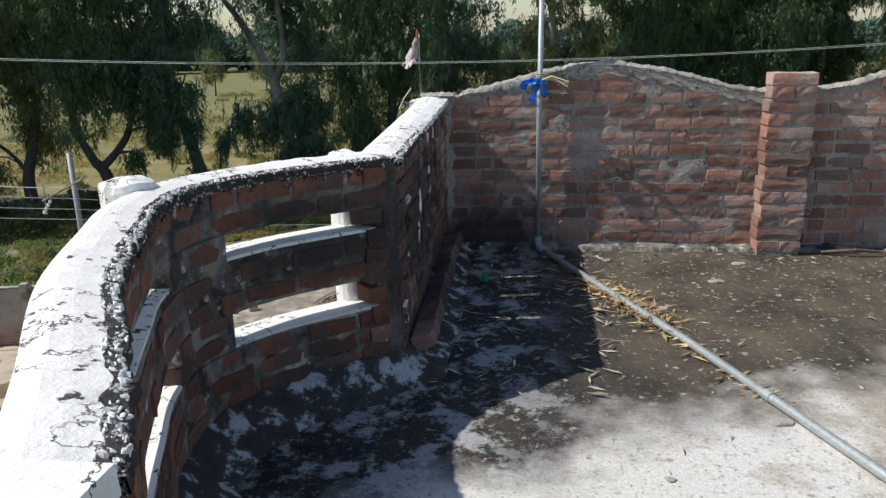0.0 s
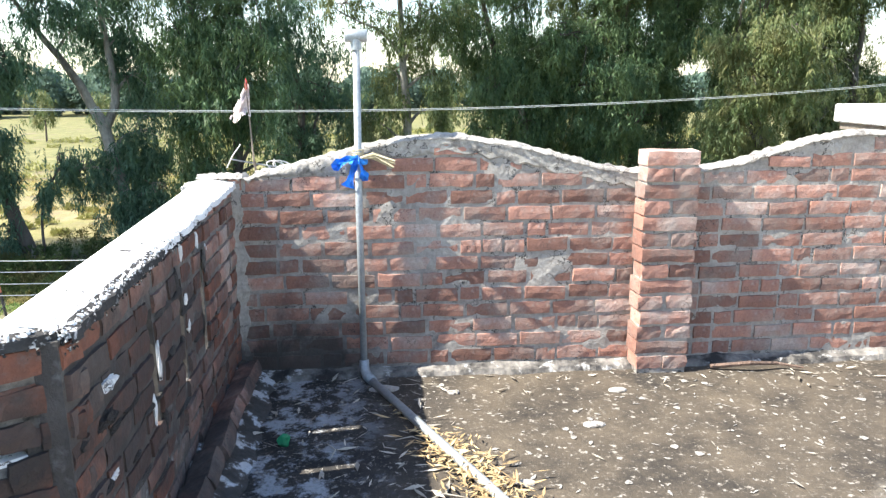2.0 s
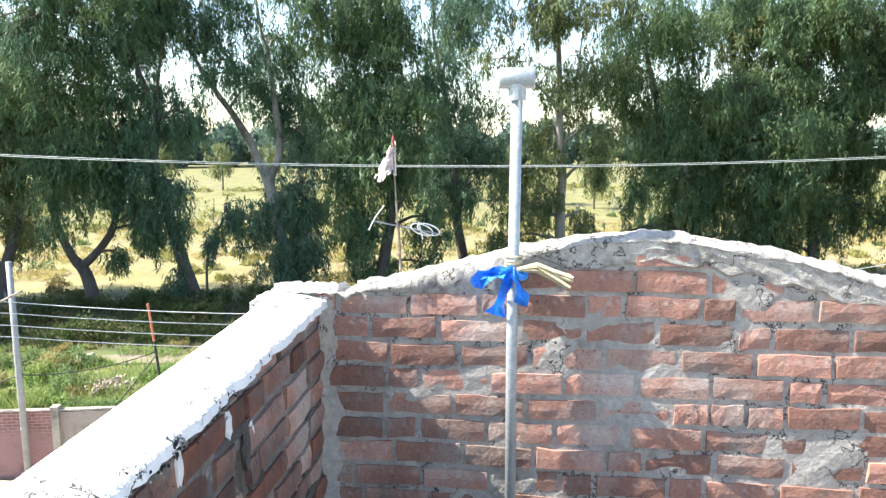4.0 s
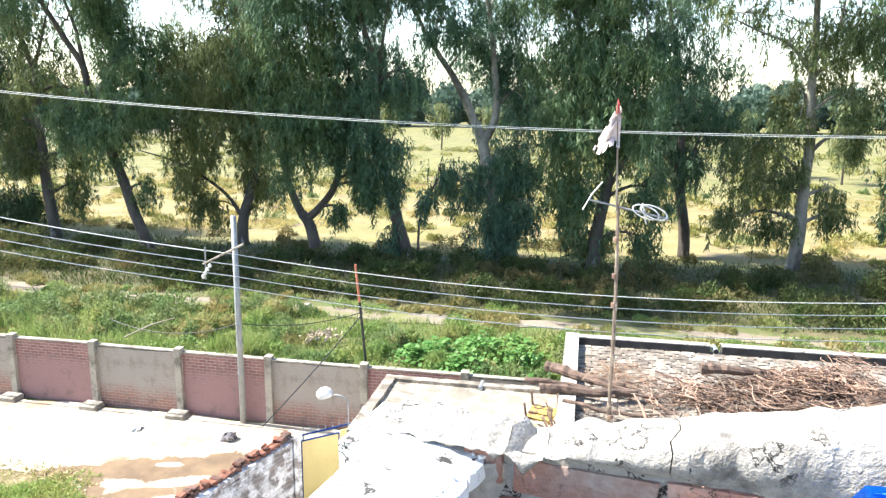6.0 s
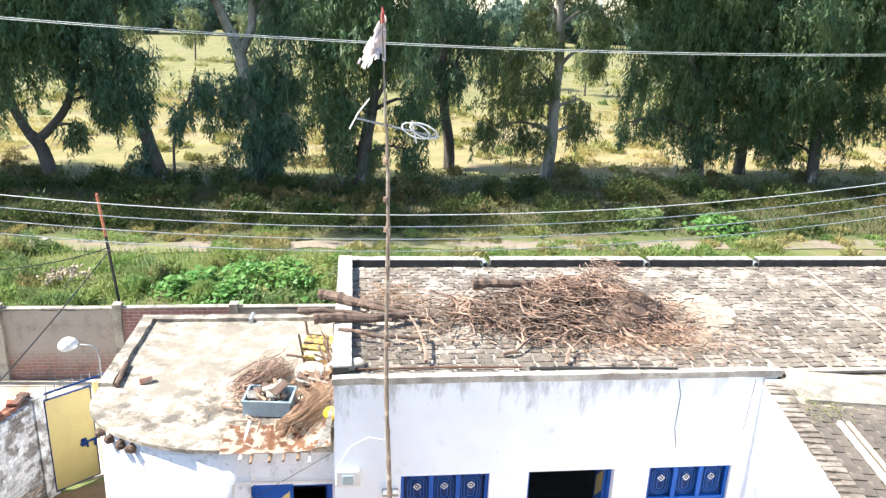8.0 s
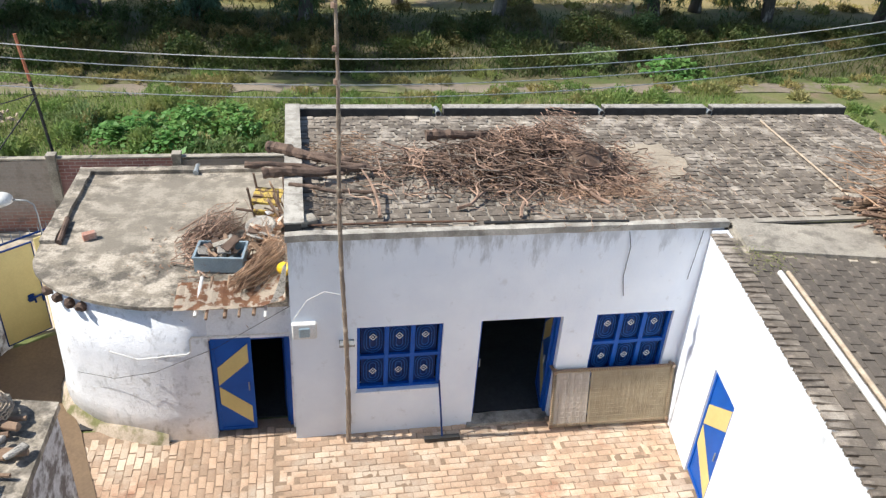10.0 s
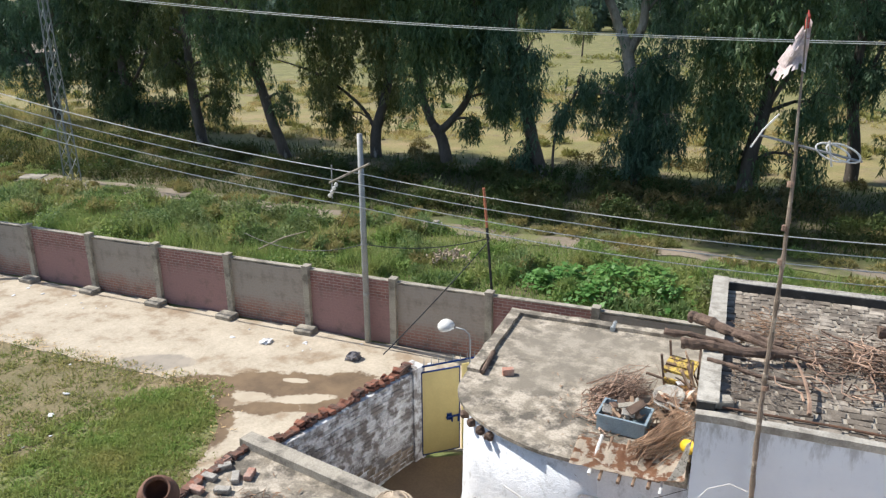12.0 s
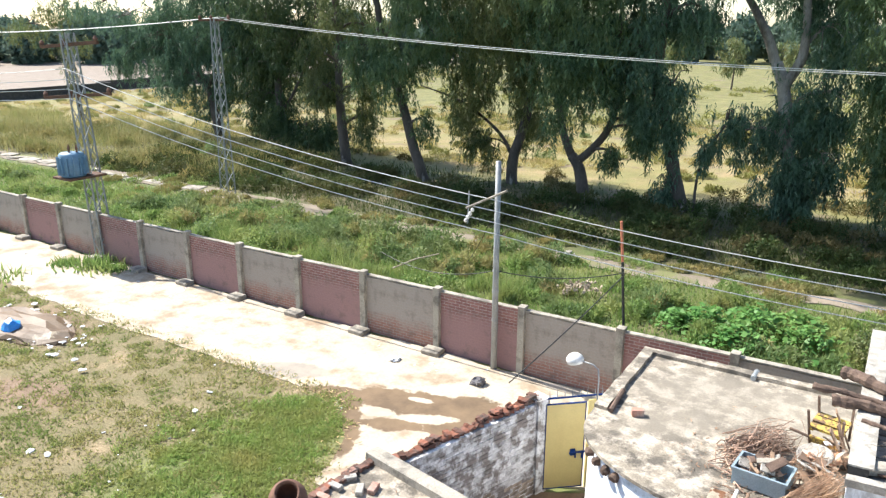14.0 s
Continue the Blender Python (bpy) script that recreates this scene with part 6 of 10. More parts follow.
# roof deck, upstands, tiles
part("roof_deck", boxes((RX0 + 0.02, FY + 0.02, RT - 0.06, RX1, RBY, RT - 0.025)), M_ROOFJOINT, house)
# upstand bodies are near-black: the shade on their inner faces is painted in
side = bmesh.new()
box(side, RX0 - 0.02, FY + 0.12, RT - 0.02, RX0 + 0.2, RBY + 0.02, RT + 0.13)
part("side_upstand", roughen(side, 0.006, 0.3), M_BLACK_CEMENT, house, "cement upstand with its shaded face painted black")
part("upstand_cap", roughen(boxes(*[(RX0 - 0.03, FY + 0.1 + 0.48 * k, RT + 0.132, RX0 + 0.24, FY + 0.58 + 0.48 * k, RT + 0.155) for k in range(10)]), 0.008, 0.3), M_ROOFEDGE, house, "pale upstand top")
for a, b in ((0.93, 3.5), (3.72, 6.9), (7.05, 9.3), (9.45, RX1)):
    part("back_upstand", roughen(boxes((a, RBY - 0.2, RT - 0.02, b, RBY + 0.02, RT + 0.13)), 0.006, 0.3), M_BLACK_CEMENT, house, "cement upstand with its shaded face painted black")
    part("upstand_cap", roughen(boxes((a, RBY - 0.2, RT + 0.132, b, RBY + 0.02, RT + 0.15)), 0.006, 0.3), M_COPING, house, "grey upstand top")
for x in (3.6, 6.98, 9.37):
    part("roof_spout", bar([(x, RBY - 0.24, RT + 0.05), (x, RBY + 0.1, RT + 0.03)], 0.06, 10), M_STEEL, house, "grey roof spout")
    # black disc stands in for the shade inside the spout
    part("spout_mouth", bar([(x, RBY - 0.246, RT + 0.05), (x, RBY - 0.241, RT + 0.05)], 0.046, 10), M_CABLE, house, "black disc painting the dark inside of the spout")
TL = brick_shapes(0.265, 0.13, 0.03, M_TILE, 6, 0.006, 41)
pl = []
j = 0
y = FY + 0.2
while y < RBY - 0.25:
    x = RX0 + 0.36 + 0.14 * (j % 2)
    while x < RX1 - 0.1:
        pl.append(pose(x, y, RT - 0.012 + rng.uniform(-0.006, 0.006), rng.uniform(-2, 2), rng.uniform(-1.5, 1.5), rng.uniform(-6, 6)) @ Matrix.Diagonal((rng.uniform(0.8, 1.05), rng.uniform(0.85, 1.1), 1, 1)))
        x += 0.29 + rng.uniform(-0.02, 0.03)
    y += 0.155
    j += 1
pl.sort(key=lambda m: math.hypot(m.translation.x - 4.5, (m.translation.y - 15.5)))
# ---------------------------------------------------------------- east wing, askew to the front
WA, WB_ = Vector((7.05, 14.92, 0)), Vector((5.7, 8.0, 0))
wd = (WB_ - WA).normalized()
WINGM = Matrix.Translation((WA.x, WA.y, 0)) @ pose(0, 0, 0, 0, 0, math.degrees(math.atan2(wd.y, wd.x)))  # x runs south along the face, y points into the wing (east)
wing = thing("house_wing", "whitewashed side wing with a blue door and tiled roof", "house", WINGM, kind="structure")
wl_ = (WB_ - WA).length
WT = RT - 0.12
bm = bmesh.new()
for xa, xb, za, zb in ((0, 1.45, G - 0.3, WT), (1.45, 2.3, -4.98, WT), (2.3, wl_, G - 0.3, WT)):
    box(bm, xa, 0, za, xb, 0.25, zb)
part("front_wall", bm, M_FACADE, wing)
part("roof_deck", boxes((0.3, 0.02, WT, wl_, 6.4, WT + 0.03)), M_SLABROOF, wing)
part("roof_joint", boxes((7.3, 13.9, WT - 0.1, 12.5, 14.98, WT + 0.022)), M_CONCRETE, house, "cement joint between the two roofs")
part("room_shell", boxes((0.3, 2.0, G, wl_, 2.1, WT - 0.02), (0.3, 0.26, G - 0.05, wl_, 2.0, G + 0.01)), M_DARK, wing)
part("valley_screed", roughen(boxes((-0.1, 0.3, WT, 0.75, 5.2, WT + 0.1)), 0.02, 0.4), M_CONCRETE, wing, "cement strip joining the two roofs")
wp = []
j = 0
y = 0.09
while y < 5.0:
    x = 0.85 + 0.14 * (j % 2)
    while x < wl_ - 0.1:
        wp.append(pose(x, y, WT + 0.045 + rng.uniform(-0.006, 0.006), rng.uniform(-1.2, 1.2), 0, rng.uniform(-2.5, 2.5)))
        x += 0.29
    y += 0.155
    j += 1
wp.sort(key=lambda m: m.translation.length)
# corrugated row of edge tiles
ET = brick_shapes(0.1, 0.26, 0.05, M_TILE, 5, 0.008, 43)
ep = [pose(0.3 + 0.125 * k, 0.02, WT + 0.05 + rng.uniform(-0.008, 0.008), 0, 0, rng.uniform(-5, 5)) for k in range(int((wl_ - 0.4) / 0.125))]
for m in ep:
    ob = new("edge_tile", rng.choice(ET))
    ob.parent, ob.matrix_basis = wing, m


# upper room beyond the wing with a white overhanging slab
up = thing("upper_room", "whitewashed upper room with an overhanging white roof slab", "house", pose(6.83, 8.28, 0, 0, 0, -11), kind="structure")
part("wall", boxes((0.4, -2.6, WT + 0.1, 4.0, -0.4, 1.0)), M_WHITEWASH, up)
part("roof_slab", boxes((0.0, -2.7, 1.13, 4.2, 0.0, 1.31), bevel=0.015), M_WHITE_COPING, up, "white roof slab")
part("fascia", boxes((0.05, -2.65, 1.06, 4.15, -0.05, 1.128), (0.1, -2.6, 1.0, 4.1, -0.1, 1.06)), M_TILE, up, "brown board under the slab")

# ---------------------------------------------------------------- blue doors and windows
def chevron_leaf(name, label, m, w, h, mirror=False):
    d = thing(name, label, "door", m, kind="structure")
    lf = part("leaf", boxes((0, 0, 0, w, 0.035, h)), M_BLUE, d)
    part("leaf_frame", boxes((0, -0.015, 0, 0.05, -0.001, h), (w - 0.05, -0.015, 0, w, -0.001, h), (0.05, -0.015, h - 0.06, w - 0.05, -0.001, h), (0.05, -0.015, 0, w - 0.05, -0.001, 0.06)), M_BLUE, d)
    for s in (1, -1):
        bm = bmesh.new()
        a, b = (w - 0.05, 0.06) if not mirror else (0.05, w - 0.06)
        zc, ze = h / 2 + s * 0.012, h / 2 + s * (h / 2 - 0.12)
        wd_ = 0.19 * h
        q = [(b, zc), (a, ze - s * wd_), (a, ze), (b, zc + s * wd_)]
        lo = [bm.verts.new((x, -0.0035, z)) for x, z in q]
        hi = [bm.verts.new((x, -0.010, z)) for x, z in q]
        for k in range(4):
            bm.faces.new((lo[k], lo[(k + 1) % 4], hi[(k + 1) % 4], hi[k]))
        bm.faces.new(hi)
        bmesh.ops.recalc_face_normals(bm, faces=bm.faces)
        part("chevron", bm, M_YELLOW, lf, "cream chevron band")
    part("handle", bar([(w - 0.07 if not mirror else 0.07, -0.05, h / 2 - 0.08), (w - 0.07 if not mirror else 0.07, -0.05, h / 2 + 0.08)], 0.012, 6), M_POLE, lf, "steel pull handle")
    return d


def frame_round(name, x0, x1, z0, z1, y, label):
    f = thing(name, label, "door frame", kind="structure")
    part("jamb", boxes((x0, y, z0, x0 + 0.05, y + 0.1, z1)), M_BLUE, f)
    part("jamb", boxes((x1 - 0.05, y, z0, x1, y + 0.1, z1)), M_BLUE, f)
    part("head", boxes((x0 + 0.05, y, z1 - 0.05, x1 - 0.05, y + 0.1, z1)), M_BLUE, f)


frame_round("door_frame", 3.58, 4.91, G + 0.05, -4.932, FY + 0.12, "blue steel door frame in the house front")
chevron_leaf("door_1", "open blue door leaf with a cream chevron", Matrix.Translation((4.84 + 0.64 * math.cos(radians(80)), FY + 0.2 + 0.64 * math.sin(radians(80)), G + 0.07)) @ pose(0, 0, 0, 0, 0, -100), 0.64, 2.0)
chevron_leaf("door_2", "open blue door leaf standing inside the doorway", Matrix.Translation((3.64, FY + 0.22, G + 0.07)) @ pose(0, 0, 0, 0, 0, 82), 0.62, 2.0, True)
chevron_leaf("door_4", "closed blue steel door with a cream chevron", WINGM @ Matrix.Translation((1.45, 0.05, G + 0.05)) @ pose(0, 0, 0, 0, 0, 0), 0.82, 2.0)


def ring_path(w, z0, z1, y):
    """Upright loop with round ends."""
    r = w / 2
    pts = [(r * math.cos(a), y, z1 - r + r * math.sin(a)) for a in (math.pi * k / 8 for k in range(9))]
    pts += [(r * math.cos(a), y, z0 + r + r * math.sin(a)) for a in (math.pi + math.pi * k / 8 for k in range(9))]
    return pts + [pts[0]]


def window(name, x0, z0, w, h):
    win = thing(name, "blue steel shutter window with looped grille", "window", pose(x0, FY + 0.06, z0), "blue windows", "structure")
    part("window_frame", boxes((0, 0, 0, 0.05, 0.09, h), (w - 0.05, 0, 0, w, 0.09, h), (0.05, 0, 0, w - 0.05, 0.09, 0.05), (0.05, 0, h - 0.05, w - 0.05, 0.09, h)), M_BLUE, win)
    part("transom", boxes((0.05, 0.005, h / 2 - 0.03, w - 0.05, 0.06, h / 2 + 0.03)), M_BLUE, win)
    cw = (w - 0.1) / 3
    for i in range(3):
        cx = 0.05 + cw * (i + 0.5)
        if i:
            part("mullion", boxes((cx - cw / 2 - 0.035, 0.003, 0.05, cx - cw / 2 + 0.035, 0.062, h - 0.05)), M_BLUE, win)
        for jj in range(2):
            za = 0.05 + jj * (h / 2 - 0.02)
            zb = za + h / 2 - 0.08
            pn = part("panel", boxes((cx - cw / 2 + 0.02, 0.07, za, cx + cw / 2 - 0.02, 0.085, zb)), M_BLUE_IN, win, "dark blue steel panel")
            for ww in (0.1, 0.2, 0.28):
                lo, hi = za + 0.03 + (0.28 - ww) * 0.5, zb - 0.03 - (0.28 - ww) * 0.5
                bm = bmesh.new()
                tube(bm, [(cx + p[0], p[1], p[2]) for p in ring_path(ww, lo, hi, 0.055)], 0.008, 5, cap=False)
                part("grille_loop", bm, M_BLUE_LT, pn)
            s = 0.055
            zc = (za + zb) / 2 + (0.06 if jj else 0.0)
            bm = bmesh.new()
            for a, b in (((-s, 0), (0, s)), ((0, s), (s, 0)), ((s, 0), (0, -s)), ((0, -s), (-s, 0))):
                tube(bm, [(cx + a[0], 0.04, zc + a[1]), (cx + b[0], 0.04, zc + b[1])], 0.008, 5)
            tube(bm, [(cx - 0.02, 0.04, zc), (cx + 0.015, 0.04, zc)], 0.01, 5)
            part("ornament", bm, M_PVC, pn, "white diamond ornament")
    part("window_sill", boxes((-0.02, -0.09, -0.05, w + 0.02, 0.05, 0.0)), M_WHITEWASH, win, "whitewashed sill")
    return win


window("window_1", 1.672, -6.168, 1.316, 1.236)
window("window_2", 5.463, -6.168, 1.316, 1.236)

# rope bed leaned on its side against the front
bed = thing("charpai", "woven rope bed on its side leaning against the wall", "bed", Matrix.Translation((4.85, 14.62, G + 0.03)) @ pose(0, 0, 0, -12, 0, -1))
part("rail", bar([(0, 0, 0.06), (2.12, 0, 0.06)], 0.028, 8), M_WOOD, bed)
part("rail", bar([(0, 0, 1.06), (2.12, 0, 1.06)], 0.028, 8), M_WOOD, bed)
part("end_rail", bar([(0.03, 0, 0.0), (0.03, 0, 1.1)], 0.028, 8), M_WOOD, bed)
part("end_rail", bar([(2.09, 0, 0.0), (2.09, 0, 1.1)], 0.028, 8), M_WOOD, bed)


def weave(x0, x1, nx, nz, mat, name, label):
    bm = bmesh.new()
    for k in range(nx):
        x = x0 + (x1 - x0) * (k + 0.5) / nx
        box(bm, x - 0.42 * (x1 - x0) / nx, -0.012 - 0.004 * (k % 2), 0.07, x + 0.42 * (x1 - x0) / nx, -0.004, 1.05)
    for k in range(nz):
        z = 0.07 + 0.98 * (k + 0.5) / nz
        box(bm, x0, -0.016 + 0.005 * (k % 2), z - 0.38 / nz, x1, -0.002, z + 0.38 / nz)
    part(name, bm, mat, bed, label, kind="stuff")


weave(0.66, 2.06, 34, 26, M_CHARPAI, "webbing", "golden rope webbing")
weave(0.06, 0.64, 9, 22, M_CHARPAI_LT, "foot_lacing", "pale foot-end lacing")
lac = bmesh.new()
for k in range(26):
    z = 0.05 + 1.0 * k / 25
    tube(lac, [(0.0, -0.035, z), (0.07, -0.03, z + 0.02)], 0.009, 4)
    tube(lac, [(2.05, -0.03, z), (2.12, -0.035, z + 0.02)], 0.009, 4)
for k in range(46):
    x = 0.05 + 2.0 * k / 45
    tube(lac, [(x, -0.035, 0.03), (x + 0.02, -0.03, 0.09)], 0.009, 4)
    tube(lac, [(x, -0.035, 1.09), (x + 0.02, -0.03, 1.03)], 0.009, 4)
part("edge_lacing", lac, M_CHARPAI, bed, "pale rope lacing round the rails", kind="stuff")
for x, z in ((0.03, 0.06), (2.09, 0.06), (0.03, 1.06), (2.09, 1.06)):
    part("leg", bar([(x, -0.06, z), (x, 0.2 if z > 0.5 else 0.24, z)], 0.03, 8), M_WOOD, bed)

# floor squeegee leaned by the window
sq = thing("floor_squeegee", "long-handled dark floor squeegee leaning on the wall", "squeegee", pose(3.0, 14.72, G + 0.02))
part("handle", bar([(0.03, -0.12, 0.06), (-0.03, 0.14, 1.02)], 0.015, 6), M_BLUE_IN, sq, "blue handle")
part("blade", boxes((-0.26, -0.17, 0.0, 0.32, -0.09, 0.06)), M_CABLE, sq, "black rubber head")

# meter box, cables and conduit on the front
mb = thing("meter_box", "clear plastic meter box on the house corner", "box", pose(0.72, FY - 0.1, -5.02))
case_ = part("case", boxes((0, 0, 0, 0.36, 0.098, 0.28), bevel=0.02), M_PVC, mb)
part("meter", boxes((0.1, -0.03, 0.06, 0.26, -0.002, 0.22), bevel=0.01), M_TUB, case_, "grey meter")
solo("wall_cable", bar([(5.7, FY - 0.02, RT - 0.1), (5.76, FY - 0.03, RT - 0.35), (5.75, FY - 0.02, RT - 0.9), (5.82, FY - 0.02, RT - 1.25)], 0.006, 5), M_CABLE, "black cable hanging from the roof edge", "cable")
solo("feed_cable", bar([(0.75, FY - 0.03, -4.7), (0.95, FY - 0.06, -4.35), (1.2, FY - 0.05, -4.22), (1.42, FY - 0.1, -4.25)], 0.006, 5), M_PVC, "thin cable from meter box to the mast", "cable")
solo("edge_cable", bar([(6.9, FY - 0.02, RT - 0.12), (6.86, FY - 0.03, RT - 0.6), (6.84, FY - 0.02, RT - 1.0)], 0.005, 5), M_CABLE, "thin cable hanging beside the wing", "cable")

# bamboo mast with television aerial and a tattered flag
mast = thing("aerial_mast", "knotted bamboo mast with aerial and tattered flag", "mast", pose(1.53, 14.76, G))
pts, rad = [], []
for k in range(60):
    u = k / 59
    pts.append((-0.16 * u + 0.02 * math.sin(9 * u), -0.02 + 0.012 * math.sin(13 * u), 7.3 * u))
    rad.append(0.038 * (1 - 0.5 * u) + (0.008 if k % 4 == 0 else 0.0))
part("pole", roughen(bar(pts, rad, 8), 0.006, 0.1), M_MAST, mast)
part("tip", bar([(-0.16, -0.02, 7.2), (-0.2, -0.02, 8.1), (-0.23, -0.02, 8.6)], [0.016, 0.011, 0.006], 6), M_BAMBOO, mast, "thin cane tip")
for z in (5.9, 6.3, 6.8, 4.3):
    part("binding", bar([(-0.16 * z / 7.3, -0.02, z), (-0.16 * z / 7.3, -0.02, z + 0.06)], 0.04, 8), M_TWIG, mast)
bm = bar([(-0.52, 0.0, 7.34), (0.5, 0.0, 7.12)], 0.014, 6)
boom = part("boom", bm, M_POLE, mast, "aluminium aerial boom")
for dx, h in ((-0.5, 0.22),):
    part("reflector", bar([(dx - 0.1, 0, 7.36 + h * 0.2 - 0.2), (dx, 0, 7.4), (dx + 0.14, 0, 7.36 + h)], 0.01, 6), M_PVC, boom, "bent white reflector")
for s in (0.0, 0.1):
    loop = [(0.14 + 0.17 * math.cos(a) + 0.07 + s, 0.05 * math.sin(a), 7.2 + 0.075 * math.sin(a) - 0.05 * math.cos(a)) for a in (2 * math.pi * k / 16 for k in range(17))]
    part("dipole", bar(loop, 0.01, 6), M_PVC, boom, "white folded dipole loop")
part("cross_bar", bar([(0.16, 0.0, 7.32), (0.22, 0.0, 7.05)], 0.011, 6), M_PVC, mast)
bm = bmesh.new()
grid = {}
for i in range(13):
    for k in range(9):
        u, w = i / 12, k / 8
        fold = 0.07 * math.sin(5 * u + 3 * w) + 0.04 * math.sin(11 * w)
        grid[i, k] = bm.verts.new((-0.17 - 0.34 * u ** 0.8 * (0.25 + 0.75 * w), fold, 8.52 - 0.5 * w - 0.06 * u + 0.05 * math.sin(7 * u)))
for i in range(12):
    for k in range(8):
        if not (k == 7 and i % 3 == 1) and not (i == 11 and k % 4 == 2):
            bm.faces.new((grid[i, k], grid[i + 1, k], grid[i + 1, k + 1], grid[i, k + 1]))
part("flag", bm, M_CLOTH, mast, "faded tattered flag cloth")
bm = bmesh.new()
for k in range(2):
    tube(bm, [(-0.215, -0.01, 8.46 + 0.06 * k), (-0.225 + 0.015 * k, 0, 8.54 + 0.04 * k), (-0.22, 0.02, 8.62 + 0.02 * k)], [0.02, 0.016, 0.005], 6)
part("red_tuft", bm, M_RED, mast, "red cloth tuft at the tip")
part("mast_clamp", boxes((-0.13, 0.0, 1.88, 0.1, 0.15, 1.92)), M_POLE, mast, "iron wall clamp")

# ---------------------------------------------------------------- hut with the rounded corner
HT = -4.5
# damp grey stain over the back of the hut roof, sandy dust at its front
spill(M_SLABROOF, [(-1.2, 18.6, 2.0, 1.0, 10), (-1.9, 17.3, 1.0, 0.6, 30), (0.2, 18.0, 0.9, 1.4, 0)], (0.2, 0.18, 0.145), (0.32, 0.28, 0.22), 3.0, None, 0.75, 1.3, (-0.15, 0.4), 0.5)
hut = thing("round_hut", "whitewashed hut with a rounded corner and flat screed roof", "house", kind="structure")
curve = []


def round_corner(u, x0, dx, y0, dy):
    """The blunt rounded corner: leaves the front at a slight angle."""
    a = 0.4 + (math.pi / 2 - 0.4) * u
    return (x0 - dx * (math.sin(a) - math.sin(0.4)) / (1 - math.sin(0.4)), y0 + dy * (math.cos(0.4) - math.cos(a)) / math.cos(0.4))


for k in range(15):
    a = math.pi * 0.5 * k / 14
    curve.append(round_corner(k / 14, -1.25, 1.75, 15.16, 1.5))
DX0, DX1 = -0.515, 0.67
bm = bmesh.new()
box(bm, DX1, 15.16, G - 0.3, 0.705, 15.4, HT - 0.06)
box(bm, DX0, 15.16, -5.2, DX1, 15.4, HT - 0.06)
wall_line = [(DX0, 15.16), (-0.9, 15.16)] + curve + [(-3.02, 17.2), (-3.05, 18.0), (-3.08, 19.7)]
prev = None
for i, (x, y) in enumerate(wall_line):
    j0, j1 = wall_line[max(0, i - 1)], wall_line[min(len(wall_line) - 1, i + 1)]
    t = Vector((j1[0] - j0[0], j1[1] - j0[1], 0)).normalized()
    n = Vector((t.y, -t.x, 0))
    if n.x > 0 or (abs(n.x) < 1e-6 and n.y > 0):
        n = -n
    wob = 0.02 * noise.noise(Vector((x * 2, y * 2, 0)))
    o = Vector((x, y, 0)) + n * (0.03 + wob)
    i_ = Vector((x, y, 0)) - n * 0.24
    zt = HT - 0.06
    foot = o + n * 0.1
    ring = [bm.verts.new((i_.x, i_.y, zt)), bm.verts.new((o.x, o.y, zt)), bm.verts.new((o.x + n.x * 0.015, o.y + n.y * 0.015, -5.6)), bm.verts.new((o.x + n.x * 0.03, o.y + n.y * 0.03, G + 0.5)), bm.verts.new((foot.x, foot.y, G - 0.1)), bm.verts.new((i_.x, i_.y, G - 0.1))]
    if prev:
        for k in range(6):
            bm.faces.new((prev[k], ring[k], ring[(k + 1) % 6], prev[(k + 1) % 6]))
    else:
        bm.faces.new(ring[::-1])
    prev = ring
bm.faces.new(prev)
bmesh.ops.recalc_face_normals(bm, faces=bm.faces)
M_HUTWASH = surf("blotched_whitewash", (0.87, 0.88, 0.9), (0.76, 0.78, 0.81), 3.0, 0.88, 0.7, 24, grain=0.1, dist=0.02, c3=(0.5, 0.51, 0.52), stain=(0.56, 0.7), stain_scale=3.4, stain_stretch=(1.2, 1.2, 0.7), wide=((0.45, 0.44, 0.42), 5.0, 0.57, 0.68, 0.7))
hut_wall = part("wall", bm, M_HUTWASH, hut, "uneven whitewash, damp at the foot")
for p in hut_wall.data.polygons:
    p.use_smooth = abs(p.normal.z) < 0.5 and p.center.x < DX0 - 0.05
part("back_wall", boxes((-3.05, 19.5, G - 0.3, 0.7, 19.72, HT - 0.06)), M_WHITEWASH_OLD, hut)
part("room_shell", boxes((-2.7, 17.6, G, 0.68, 17.7, HT - 0.14), (-2.7, 15.45, G - 0.05, 0.68, 17.6, G + 0.01)), M_DARK, hut, "room behind the doorway, its dimness painted near-black")
M_DAMP = surf("mossy_damp_foot", (0.5, 0.42, 0.33), (0.34, 0.27, 0.2), 3, 0.95, 0.5, 40, c3=(0.17, 0.17, 0.07), stain=(0.47, 0.6), stain_scale=3)
bm = bmesh.new()
prev = None
for i, (x, y) in enumerate(wall_line[2:18]):
    cx, cy = -1.25, 16.66
    n = Vector((x - cx, (y - cy) * 1.17, 0))
    n = n.normalized() if i else Vector((0, -1, 0))
    b = Vector((x, y, 0)) + n * 0.07
    w = 0.16 + 0.05 * noise.noise(Vector((x * 3, y * 3, 1)))
    h = 0.2 + 0.1 * noise.noise(Vector((x * 2, y * 2, 5)))
    ring = [bm.verts.new((b.x + n.x * a, b.y + n.y * a, z)) for a, z in ((-0.03, G + h), (0.05, G + h - 0.03), (w * 0.6, G + 0.1), (w, G - 0.02))]
    if prev:
        for k in range(3):
            bm.faces.new((prev[k], ring[k], ring[k + 1], prev[k + 1]))
    prev = ring
bmesh.ops.recalc_face_normals(bm, faces=bm.faces)
part("damp_foot", bm, M_DAMP, hut, "mossy cement skirt", smooth=True)
